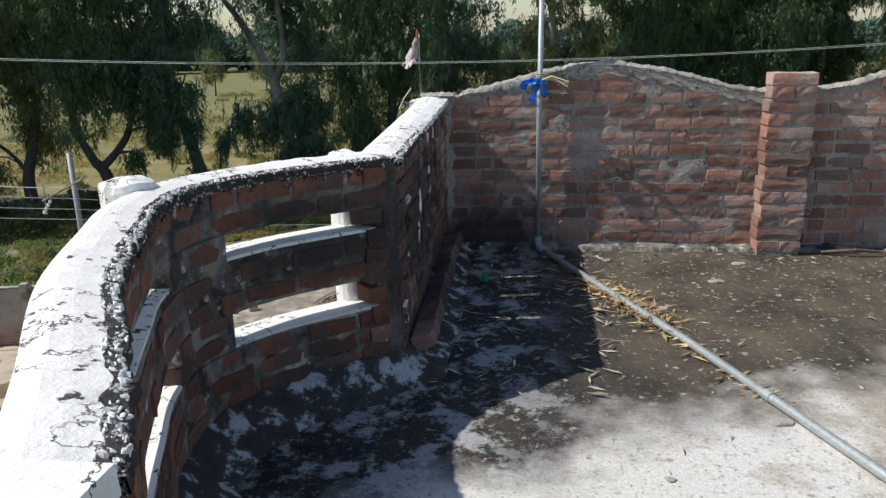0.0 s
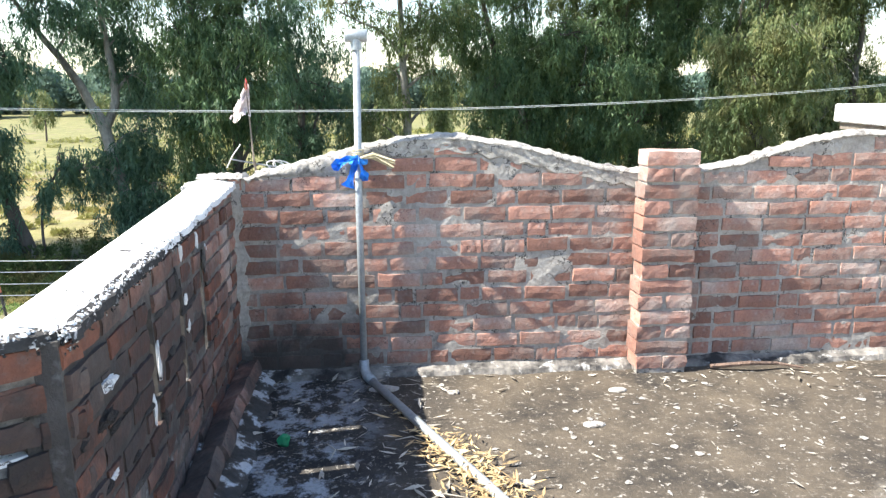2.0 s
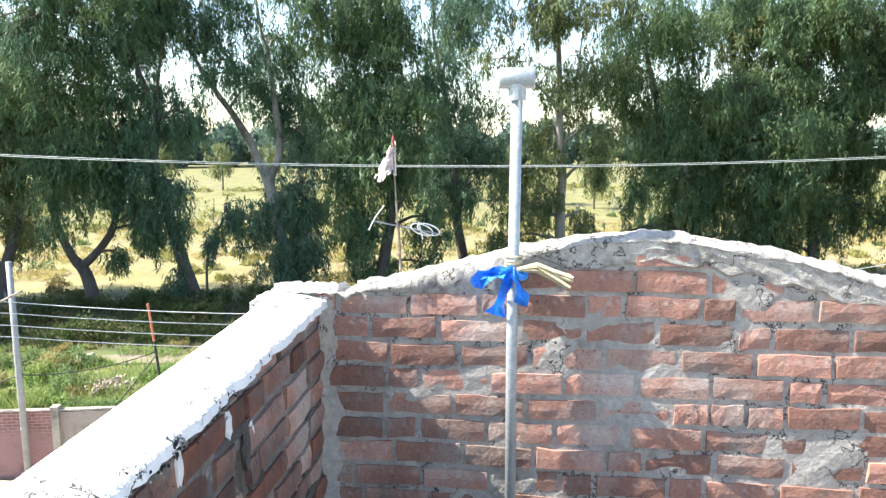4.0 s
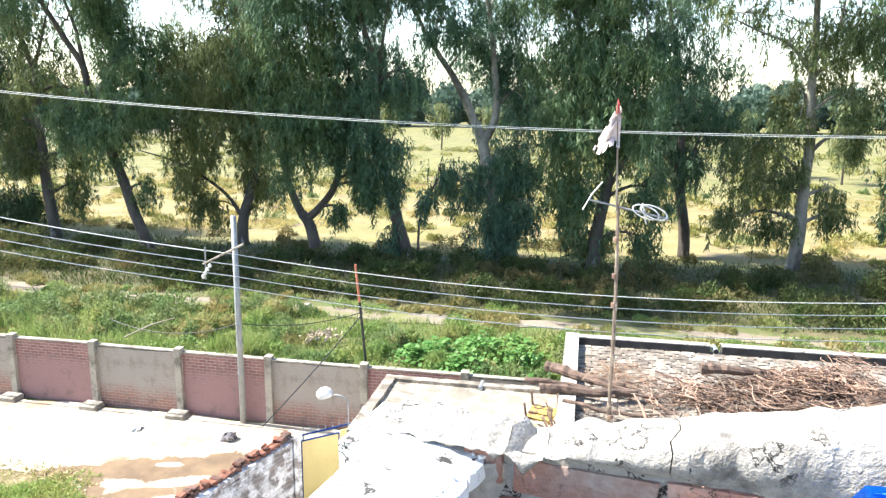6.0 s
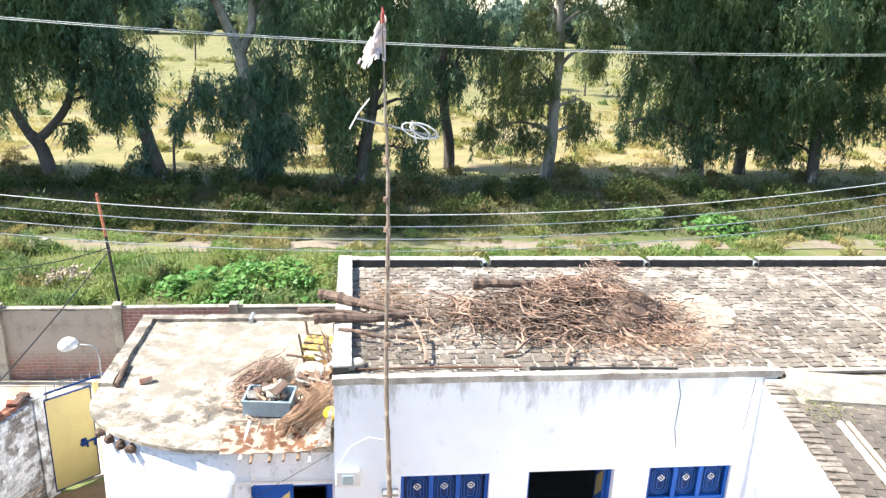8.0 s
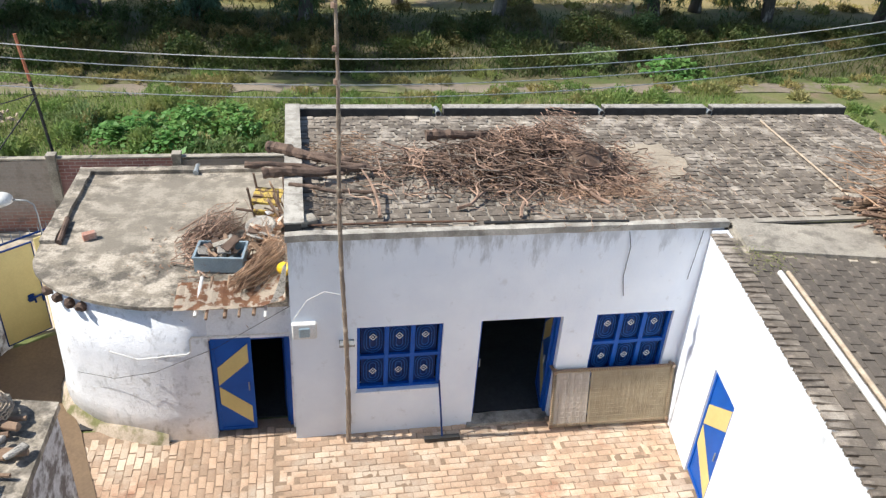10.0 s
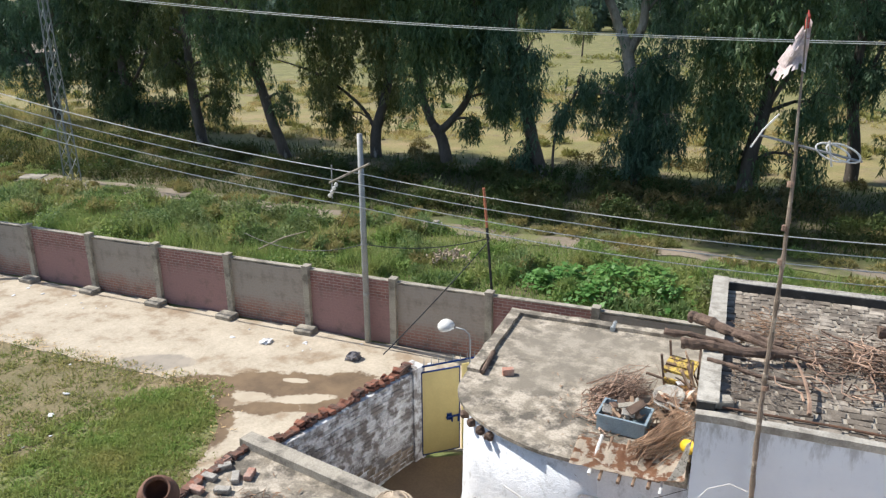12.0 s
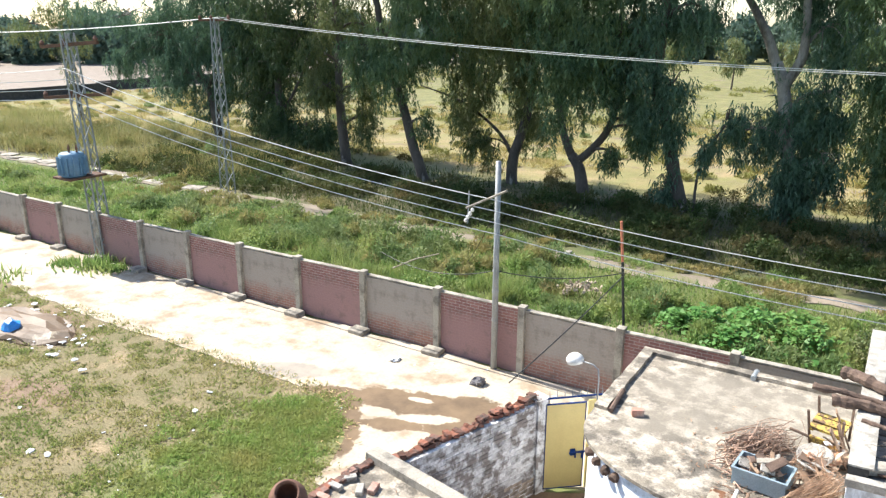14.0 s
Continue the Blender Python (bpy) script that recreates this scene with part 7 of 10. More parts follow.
slab_line = [(0.69, 15.02), (-0.4, 15.03), (-1.0, 15.06), (-1.3, 15.08)] + [round_corner(k / 12, -1.3, 1.85, 15.07, 1.61) for k in range(1, 13)] + [(-3.18, 17.4), (-3.14, 19.78), (0.69, 19.78)]
bm = bmesh.new()
prism(bm, slab_line[::-1], HT - 0.06, HT)
bmesh.ops.recalc_face_normals(bm, faces=bm.faces)
part("roof_slab", bm, M_SLABROOF, hut, "stained screed roof")
part("roof_kerb", roughen(boxes(*[(-3.16, 17.0 + 0.2 * k, HT - 0.01, -2.94, 17.2 + 0.2 * k, HT + 0.075) for k in range(13)]), 0.022, 0.17), M_SLABROOF, hut, "rounded cement kerb")
part("roof_kerb", roughen(boxes(*[(-3.16 + 0.2 * k, 19.6, HT - 0.01, -2.96 + 0.2 * k, 19.8, HT + 0.075) for k in range(19)]), 0.022, 0.17), M_SLABROOF, hut, "rounded cement kerb")
for k, a in enumerate((0.95, 0.72, 0.52, 0.36)):
    x, y = round_corner(0.35 + 0.5 * a - 0.2, -1.3, 1.85, 15.07, 1.61)
    n = Vector((-math.sin(a), -math.cos(a), 0))
    part("beam_end", roughen(bar([(x - n.x * 0.1, y - n.y * 0.1, HT - 0.2), (x, y, HT - 0.21), (x + n.x * 0.025, y + n.y * 0.025, HT - 0.215)], [0.07, 0.075, 0.045], 7), 0.03, 0.06, k), M_LOG, hut, "broken dark beam end")
ds = new("roof_drain", mesh_of(bar([(-1.05, 19.5, HT + 0.05), (-1.05, 19.9, HT + 0.03)], 0.05, 10), "roof_drain", M_STEEL))
ds.parent = hut
frame_round("hut_door_frame", DX0, DX1, G + 0.02, -5.202, 15.2, "blue door frame of the hut")
chevron_leaf("door_3", "closed blue door leaf with a cream chevron", pose(DX0 + 0.03, 15.17, G + 0.05), 0.58, 1.82)
chevron_leaf("door_5", "blue door leaf folded back into the dark hut", Matrix.Translation((DX1 - 0.05, 15.26, G + 0.05)) @ pose(0, 0, 0, 0, 0, 96), 0.55, 1.82)
cd = thing("conduit", "white plastic conduit on the hut wall", "conduit")
part("run", bar([(0.68, 15.1, -5.1), (-0.72, 15.1, -5.08)], 0.014, 8), M_PVC, cd)
part("drop", bar([(-0.72, 15.1, -5.08), (-0.76, 15.1, -5.12), (-0.77, 15.1, -5.34), (-0.82, 15.09, -5.38), (-1.5, 15.06, -5.4), (-1.9, 15.14, -5.28)], 0.014, 8), M_PVC, cd)
solo("hut_cable", bar([(0.7, 15.08, -4.6), (-0.4, 15.1, -5.3), (-1.3, 15.06, -5.65), (-1.9, 15.16, -5.8), (-2.5, 15.5, -5.9)], 0.004, 5), M_CABLE, "thin cable slung across the hut wall", "cable")

# ---------------------------------------------------------------- hut below with the tank
H2 = thing("tank_hut", "low limewashed hut with a littered flat roof", "house", kind="structure")
Z2 = -4.55
NW, NE = (-5.45, 13.9), (-2.02, 13.2)
h2 = [NE, NW, (-6.2, 8.0), (-2.05, 8.0)]
bm = bmesh.new()
prism(bm, h2, G - 0.3, Z2 - 0.1)
part("wall", bm, M_WHITEWASH_OLD, H2, "flaking limewash")
bm = bmesh.new()
prism(bm, [(-1.98, 13.25), (-5.5, 13.96), (-6.26, 8.0), (-2.0, 8.0)], Z2 - 0.1, Z2)
part("roof_slab", bm, M_SLABROOF, H2, "stained screed roof")
nd = (Vector((*NW, 0)) - Vector((*NE, 0))).normalized()
nm = Matrix.Translation((NE[0], NE[1], Z2)) @ pose(0, 0, 0, 0, 0, math.degrees(math.atan2(nd.y, nd.x)))
part("north_kerb", roughen(boxes((0.5, -0.02, 0.0, 3.55, 0.22, 0.12), m=nm), 0.014, 0.3), M_CONCRETE, H2, "grey cement kerb")
for k in range(16):
    ob = new("kerb_brick", rng.choice(TB))
    ob.parent = H2
    u = k / 15
    ob.matrix_basis = pose(-5.43 - 0.2 * u + rng.uniform(-0.03, 0.03), 13.6 - 1.9 * u, Z2 + 0.04, rng.uniform(-4, 4), rng.uniform(-4, 4), 80 + rng.uniform(-12, 12))
part("blue_vent", boxes((-2.03, 11.9, -5.7, -2.0, 12.25, -5.25)), M_BLUE_IN, H2, "small blue shutter")
# slab edge in front of the tank
fs = thing("tank_plinth", "rough brick and cement edge beside the tank", "plinth", pose(-2.52, 11.27, Z2, 0, 0, -10), kind="structure")
part("slab", roughen(boxes(*[(-2.6 + 0.26 * k, -1.6, 0.0, -2.34 + 0.26 * k, 0.0, 0.5) for k in range(10)]), 0.025, 0.25), M_CONCRETE, fs)
part("plaster_top", roughen(boxes((-2.58, -1.6, 0.5, -0.12, -0.19, 0.52)), 0.01, 0.3), M_PAVER, fs, "orange clay plaster")
for k in (0, 1, 3):
    part("white_block", boxes((-1.24 + 0.19 * k, -0.16 - 0.02 * (k % 2), 0.5, -1.12 + 0.2 * k, -0.05, 0.55), bevel=0.01), M_WHITE_COPING, fs, "chipped white block")

tank = thing("water_tank", "ribbed blue plastic water tank with a worn lid", "water tank", pose(-3.0, 11.88, Z2) @ Matrix.Diagonal((0.84, 0.84, 0.8, 1)))
tank_body = part("body", lathe([(0.0, 0.0), (0.5, 0.0), (0.54, 0.05), (0.54, 0.42), (0.5, 0.47), (0.36, 0.6), (0.27, 0.63), (0.0, 0.64)], 28), M_TANK, tank, smooth=True)
for k in range(8):
    a = 360 * k / 8
    bm = bmesh.new()
    q = [(0.3, -0.1, 0.635), (0.3, 0.1, 0.635), (0.55, 0.15, 0.49), (0.55, -0.15, 0.49)]
    lo = [bm.verts.new((x, y, z - 0.06)) for x, y, z in q]
    hi = [bm.verts.new(p) for p in q]
    bm.faces.new(hi)
    for i in range(4):
        bm.faces.new((lo[i], lo[(i + 1) % 4], hi[(i + 1) % 4], hi[i]))
    bmesh.ops.recalc_face_normals(bm, faces=bm.faces)
    bmesh.ops.transform(bm, matrix=pose(0, 0, 0, 0, 0, a), verts=bm.verts)
    part("shoulder_rib", bm, M_TANK_LT, tank_body, "sun-bleached shoulder rib")
part("lid", lathe([(0.3, 0.62), (0.325, 0.66), (0.31, 0.69), (0.27, 0.695), (0.25, 0.685), (0.0, 0.69)], 28), M_CONCRETE, tank, "grey worn lid", smooth=True)
solo("lid_brick", roughen(boxes((-0.11, -0.055, 0, 0.11, 0.055, 0.075), bevel=0.008), 0.006, 0.08), M_BRICK, "red brick weighing down the tank lid", "brick", pose(-2.96, 12.02, Z2 + 0.556, 0, 0, -8))
bm = bmesh.new()
bmesh.ops.create_icosphere(bm, subdivisions=2, radius=0.12)
roughen(bm, 0.05, 0.1)
solo("lid_stone", bm, M_LOG, "dark lump weighing down the tank lid", "stone", pose(-3.05, 11.82, Z2 + 0.62))
tp = thing("tank_pipe", "grey pipes running down from the tank", "pipe")
part("pipe", bar([(-2.63, 11.62, Z2 + 0.36), (-2.45, 11.4, Z2 + 0.3), (-2.3, 11.25, Z2 + 0.2), (-2.22, 11.2, Z2 + 0.02)], 0.022, 8), M_STEEL, tp)
part("pipe", bar([(-2.47, 11.42, Z2 + 0.31), (-2.42, 11.36, Z2 + 0.2), (-2.4, 11.34, Z2 + 0.02)], 0.022, 8), M_STEEL, tp)

# upturned wicker basket
bk = thing("basket", "upturned pale wicker basket", "basket", pose(-2.7, 12.97, Z2 + 0.12))
for k in range(14):
    a = math.pi * k / 14
    pts = [(0.31 * math.cos(t) * math.cos(a), 0.31 * math.cos(t) * math.sin(a), 0.27 * math.sin(t)) for t in (math.pi * i / 12 for i in range(13))]
    part("rib", bar([(x + 0.02 * noise.noise(Vector((x * 9, y * 9, k))), y, z) for x, y, z in pts], 0.011, 5), M_CANE, bk)
for k in range(7):
    z = 0.03 + 0.033 * k
    r = 0.31 * math.sqrt(max(0.02, 1 - (z / 0.27) ** 2)) + 0.008
    part("hoop", bar([(r * math.cos(t) + 0.015 * math.sin(5 * t + k), r * math.sin(t), z + 0.02 * math.sin(3 * t + k)) for t in (2 * math.pi * i / 18 for i in range(19))], 0.012, 5), M_CANE, bk)
# clay pot on the west edge
pot = thing("clay_pot", "round dark terracotta pot on its side", "pot", pose(-5.62, 12.1, Z2 + 0.22, 36, 0, 42) @ Matrix.Diagonal((0.85, 0.85, 0.85, 1)))
part("body", lathe([(0.0, -0.26), (0.15, -0.24), (0.27, -0.12), (0.31, 0.02), (0.27, 0.17), (0.19, 0.25), (0.21, 0.31), (0.18, 0.31), (0.16, 0.24), (0.24, 0.14), (0.27, 0.02), (0.0, -0.22)], 22), M_POT, pot, smooth=True)

# ---------------------------------------------------------------- brushwood, logs, junk on the roofs
def stick(bm, r, p, ang, l, rad, lift=0.0, bend=0.15, n=5):
    """A crooked stick lying at p in the direction ang."""
    pts = []
    k1, k2 = r.uniform(-bend, bend), r.uniform(-bend, bend)
    for i in range(n + 1):
        u = i / n
        s = k1 * math.sin(math.pi * u) + k2 * math.sin(2 * math.pi * u)
        pts.append((p[0] + math.cos(ang) * l * u - math.sin(ang) * s * l, p[1] + math.sin(ang) * l * u + math.cos(ang) * s * l, p[2] + lift * u + 0.08 * l * r.uniform(-0.3, 0.5)))
    tube(bm, pts, [rad * (1 - 0.55 * i / n) for i in range(n + 1)], 5)


def heap(name, label, n, centre, spread, height, lens, rads, mat, seed, ang0=0.0, anglespread=3.1, bend=0.15):
    r = random.Random(seed)
    bm = bmesh.new()
    for _ in range(n):
        x, y = r.gauss(0, spread[0]), r.gauss(0, spread[1])
        d = math.hypot(x / (spread[0] * 2.0), y / (spread[1] * 2.0))
        h = height * max(0.0, 1 - d) * r.random() ** 0.7
        l = r.uniform(*lens)
        a = ang0 + r.uniform(-anglespread, anglespread)
        stick(bm, r, (centre[0] + x - 0.5 * l * math.cos(a), centre[1] + y - 0.5 * l * math.sin(a), centre[2] + 0.02 + h), a, l, r.uniform(*rads), r.uniform(-0.15, 0.3) * l, bend)
    return solo(name, bm, mat, label, "brushwood", kind="stuff")


ROOF = RT + 0.01
M_BARKSOIL = surf("brown_bark_soil", (0.2, 0.125, 0.085), (0.09, 0.057, 0.04), 5, 0.95, 0.6, 40, c3=(0.36, 0.27, 0.19), stain=(0.55, 0.68), stain_scale=6)
bm = bmesh.new()
bmesh.ops.create_icosphere(bm, subdivisions=4, radius=1.0)
for v in bm.verts:
    hump = 1.0 + 0.5 * math.exp(-((v.co.x - 0.45) / 0.35) ** 2)
    v.co = Vector((v.co.x * 1.75, v.co.y * 0.7, max(-0.05, v.co.z) * 0.34 * hump)) + 0.14 * Vector(noise.noise_vector(v.co * 3.2)) + 0.05 * Vector(noise.noise_vector(v.co * 11))
solo("brush_litter", bm, M_BARKSOIL, "mound of broken bark and leaf litter", "leaf litter", pose(4.75, 16.95, ROOF - 0.03), kind="stuff")
heap("brushwood_core", "dense tangle of thin dry twigs on the roof", 1250, (4.7, 17.0, ROOF + 0.08), (0.78, 0.34), 0.72, (0.15, 0.5), (0.004, 0.013), M_TWIG, 4, bend=0.75)
heap("brushwood_pile", "sprawling pile of dry brown brushwood on the roof", 110, (4.7, 17.0, ROOF), (0.75, 0.36), 0.78, (0.3, 0.95), (0.007, 0.017), M_TWIG, 3, bend=0.4)
heap("brushwood_peak", "ragged twigs standing up from the brushwood", 260, (5.3, 17.3, ROOF + 0.15), (0.3, 0.22), 0.95, (0.2, 0.6), (0.003, 0.008), M_TWIG, 24, bend=0.5)
heap("brushwood_pale", "pale stripped twigs among the brushwood", 90, (4.2, 16.8, ROOF + 0.1), (1.0, 0.4), 0.5, (0.3, 0.9), (0.003, 0.009), M_BAMBOO, 14, bend=0.5)
heap("brushwood_west", "loose dry branches lying along the roof", 100, (2.9, 16.8, ROOF), (0.5, 0.4), 0.38, (0.3, 1.0), (0.005, 0.014), M_TWIG, 5, bend=0.35)
heap("brushwood_front", "dry brushwood sprawling towards the roof edge", 30, (4.2, 16.2, ROOF), (0.6, 0.2), 0.14, (0.2, 0.7), (0.004, 0.01), M_TWIG, 15, bend=0.4)
heap("root_tangle", "curled roots and bark strips in the brushwood", 280, (4.6, 17.0, ROOF + 0.1), (0.9, 0.36), 0.5, (0.2, 0.6), (0.007, 0.018), M_LOG, 44, bend=0.8)
heap("twig_scatter", "scattered broken twigs around the pile", 380, (5.5, 16.2, ROOF), (1.0, 0.5), 0.06, (0.1, 0.4), (0.003, 0.007), M_TWIG, 6)
heap("pale_twigs", "pale stripped twigs at the roof corner", 130, (1.6, 17.5, ROOF), (0.35, 0.6), 0.2, (0.25, 0.7), (0.003, 0.007), M_STRAW, 7)
heap("corner_twigs", "pale twigs lying at the front roof corner", 60, (1.45, 15.75, ROOF), (0.3, 0.2), 0.12, (0.2, 0.6), (0.003, 0.006), M_BAMBOO, 8)
rr_ = random.Random(77)
for k in range(7):
    bm = bmesh.new()
    x, y, a = rr_.uniform(2.6, 5.4), rr_.uniform(16.2, 17.3), rr_.uniform(0, 6.28)
    l = rr_.uniform(0.5, 1.2)
    stick(bm, rr_, (x, y, ROOF + rr_.uniform(0.15, 0.4)), a, l, rr_.uniform(0.016, 0.03), rr_.uniform(-0.15, 0.25), 0.25, 7)
    stick(bm, rr_, (x + 0.4 * l * math.cos(a), y + 0.4 * l * math.sin(a), ROOF + 0.3), a + rr_.uniform(-1, 1), l * 0.6, 0.014, 0.2, 0.25)
    solo("branch", bm, M_LOG if k % 2 == 0 else M_TWIG, "crooked thick branch in the brushwood", "branch", group="branches")
r_ = np.random.RandomState(9)


def bark_spot(r):
    return (r.normal(5.6, 0.85), r.normal(16.2, 0.45), ROOF + 0.02 + r.uniform(0, 0.02))


solo("bark_litter", quads("bark_litter", *leaf_litter(3400, bark_spot, 0.08, 12), M_STRAW), M_STRAW, "brown bark chips strewn on the roof tiles", "leaf litter", kind="stuff")
LOGS = [((0.42, 17.5), (1.75, 17.05), 0.09, 0.2), ((0.36, 16.5), (2.0, 16.85), 0.085, 0.18), ((0.1, 16.75), (1.6, 16.6), 0.05, 0.2), ((0.75, 16.2), (2.1, 16.05), 0.04, 0.12),
        ((3.0, 17.35), (4.5, 17.75), 0.085, 0.42), ((0.95, 17.2), (2.3, 16.75), 0.055, 0.16)]
for (x0, y0), (x1, y1), rad, h in LOGS:
    mx, my = (x0 + x1) / 2 + rng.uniform(-0.06, 0.06), (y0 + y1) / 2 + rng.choice((-0.11, 0.11))
    pts = [(x0, y0, ROOF + h + 0.03), (x0 * 0.6 + mx * 0.4, y0 * 0.6 + my * 0.4, ROOF + h + 0.04), (mx, my, ROOF + h), (x1, y1, ROOF + h * 0.5 + rad * 0.5)]
    solo("log", roughen(bar(smooth_line(pts, 5), [rad * (1.05 - 0.3 * i / 15 + 0.1 * math.sin(2.4 * i)) for i in range(16)], 9), 0.028, 0.14, x0), M_LOG, "dark rough-barked log on the roof", "log", group="logs")
for x, y, l, a in ((2.02, 15.25, 1.0, 100), (3.2, 15.5, 1.1, 28), (4.1, 15.2, 0.8, 55), (3.9, 15.9, 1.7, 25), (5.6, 15.5, 0.7, 120)):
    bm = bmesh.new()
    stick(bm, rng, (x, y, ROOF + 0.04), radians(a), l, 0.03, 0.3 if a == 100 else 0.12, 0.12)
    stick(bm, rng, (x + 0.3 * l * math.cos(radians(a)), y + 0.3 * l * math.sin(radians(a)), ROOF + 0.1), radians(a + 35), l * 0.5, 0.016, 0.1)
    solo("branch", bm, M_TWIG, "forked dry branch lying on the roof", "branch", group="branches")
solo("fallen_bamboo", bar([(9.84, 15.6, ROOF + 0.03), (10.05, 17.2, ROOF + 0.03), (10.28, 19.05, ROOF + 0.03)], 0.018, 6), M_CANE, "thin bamboo cane lying on the roof tiles", "cane")
solo("edge_rod", bar([(1.0, 15.12, ROOF + 0.03), (2.3, 15.14, ROOF + 0.03), (3.4, 15.1, ROOF + 0.03)], 0.016, 6), M_RUST, "rusty iron rod along the roof edge", "rod")
solo("edge_hose", bar([(3.5, 15.05, ROOF + 0.03), (4.6, 15.02, ROOF + 0.03), (5.7, 14.98, ROOF + 0.02)], 0.022, 6), M_CABLE, "black hose lying along the roof edge", "hose")
bm = boxes((-0.14, -0.1, 0, 0.14, 0.1, 0.12), bevel=0.02)
solo("corner_block", roughen(bm, 0.01, 0.1), M_CONCRETE, "broken cement block on the roof corner", "block", pose(0.98, 15.22, RT + 0.0, 0, 0, 20))
# stacked sticks and a long pipe on the wing roof
WR = WT + 0.06
st = thing("stick_stack", "stack of cut sticks on the wing roof", "firewood")
for lay in range(9):
    for k in range(22 - lay):
        bm = bmesh.new()
        y = 12.9 + 0.085 * lay + k * 0.125 + rng.uniform(-0.03, 0.03)
        stick(bm, rng, (9.45 + rng.uniform(-0.2, 0.15) + 0.12 * lay, y, WR + 0.03 + 0.085 * lay), radians(-12 + rng.uniform(-10, 10)), rng.uniform(1.6, 2.4), rng.uniform(0.016, 0.036), rng.uniform(-0.05, 0.08), 0.05)
        part("stick", bm, M_TWIG if (lay + k) % 3 else M_WOOD, st)
heap("stack_scatter", "loose straw and sticks by the stack", 150, (10.5, 14.6, WR + 0.75), (0.7, 0.7), 0.25, (0.4, 1.2), (0.006, 0.014), M_STRAW, 18)
solo("roof_pipe", bar([(7.3, 13.5, WR + 0.03), (6.65, 10.1, WR + 0.03), (6.4, 8.8, WR + 0.03)], 0.04, 8), M_PVC, "long pale pipe lying on the wing roof", "pipe")
solo("roof_pipe_b", bar([(7.42, 13.5, WR + 0.03), (6.78, 10.1, WR + 0.03), (6.55, 8.8, WR + 0.03)], 0.03, 8), M_CANE, "long pale pole lying on the wing roof", "pole")
solo("wing_weeds", quads("wing_weeds", *leaf_litter(160, lambda r: (r.normal(7.35, 0.2), r.normal(13.9, 0.2), WR + r.uniform(0, 0.05)), 0.07, 31), M_LAWNGRASS), M_LAWNGRASS, "dry weeds growing at the roof joint", "weeds", kind="stuff")

# junk on the hut roof
tub = thing("tin_tub", "grey-blue rectangular tin tub full of scraps", "tub", pose(-0.32, 16.15, HT + 0.02, 0, 0, -6))
tub_wall = part("tub_wall", boxes((-0.36, -0.25, 0.0, 0.36, -0.235, 0.24), (-0.36, 0.235, 0.0, 0.36, 0.25, 0.24), (-0.36, -0.235, 0, -0.345, 0.235, 0.24), (0.345, -0.235, 0, 0.36, 0.235, 0.24), (-0.345, -0.235, 0, 0.345, 0.235, 0.012)), M_TUB, tub)
part("rim", boxes((-0.38, -0.27, 0.24, 0.38, -0.235, 0.265), (-0.38, 0.235, 0.24, 0.38, 0.27, 0.265), (-0.38, -0.235, 0.24, -0.345, 0.235, 0.265), (0.345, -0.235, 0.24, 0.38, 0.235, 0.265)), M_TUB, tub_wall)
for k in range(20):
    w_ = 0.03 + 0.012 * (k * 7 % 5)
    bm = boxes((-0.1 - 0.02 * (k % 4), -w_, -0.014, 0.1 + 0.02 * (k % 4), w_, 0.014), bevel=0.008)
    solo("wood_scrap", roughen(bm, 0.015, 0.1, k), (M_WOOD, M_TWIG, M_COPING, M_CONCRETE, M_LOG)[k % 5], "scrap of wood or plaster in the tub", "scrap", pose(-0.32 + rng.uniform(-0.2, 0.2), 16.2 + rng.uniform(-0.15, 0.15), HT + 0.16 + 0.011 * k, rng.uniform(-35, 35), rng.uniform(-35, 35), rng.uniform(0, 180)), "scraps")
for k in range(12):
    w_ = 0.04 + 0.016 * (k * 5 % 4)
    bm = boxes((-0.12 - 0.03 * (k % 3), -w_, -0.012, 0.12 + 0.03 * (k % 4), w_, 0.012), bevel=0.008)
    solo("junk_board", roughen(bm, 0.025, 0.12, k + 20), (M_WOOD, M_COPING, M_LOG, M_LITTER, M_RUSTSHEET)[k % 5], "broken piece of board or bark in the junk", "scrap", pose(0.4 + rng.uniform(-0.22, 0.2), 16.9 + rng.uniform(-0.75, 0.7), HT + 0.1 + 0.02 * k, rng.uniform(-40, 40), rng.uniform(-40, 40), rng.uniform(0, 180)), "junk boards")
heap("twig_bundle_a", "heap of reddish dry twigs beside the tub", 240, (-0.5, 16.85, HT), (0.16, 0.34), 0.4, (0.4, 1.0), (0.005, 0.011), M_TWIG, 21, 0.95, 0.5, 0.25)
heap("twig_bundle_b", "bundle of pale brushwood leaning off the roof edge", 150, (0.3, 15.75, HT + 0.12), (0.08, 0.06), 0.26, (0.7, 1.2), (0.004, 0.008), M_STRAW, 22, 0.95, 0.16, 0.07)
heap("twig_bundle_c", "dry stalks pushed against the house wall", 90, (0.35, 16.6, HT), (0.15, 0.5), 0.35, (0.4, 1.0), (0.005, 0.011), M_STRAW, 23, 1.3, 0.7)
bm = bmesh.new()
prev = None
for i in range(41):
    x = -0.9 + 1.55 * i / 40
    z = HT + 0.03 + 0.004 * math.sin(i * 1.57) + (0.1 * max(0, (i - 26) / 14) ** 1.5)
    ring = [bm.verts.new((x, 14.93 + 0.03 * noise.noise(Vector((x * 5, 0, 0))), z - 0.015)), bm.verts.new((x, 15.6, z + 0.03))]
    if prev:
        bm.faces.new((prev[0], ring[0], ring[1], prev[1]))
    prev = ring
bmesh.ops.solidify(bm, geom=bm.faces[:], thickness=0.006)
solo("rusted_sheet", bm, M_RUSTSHEET, "rusted corrugated sheet with flaking pale paint", "metal sheet")
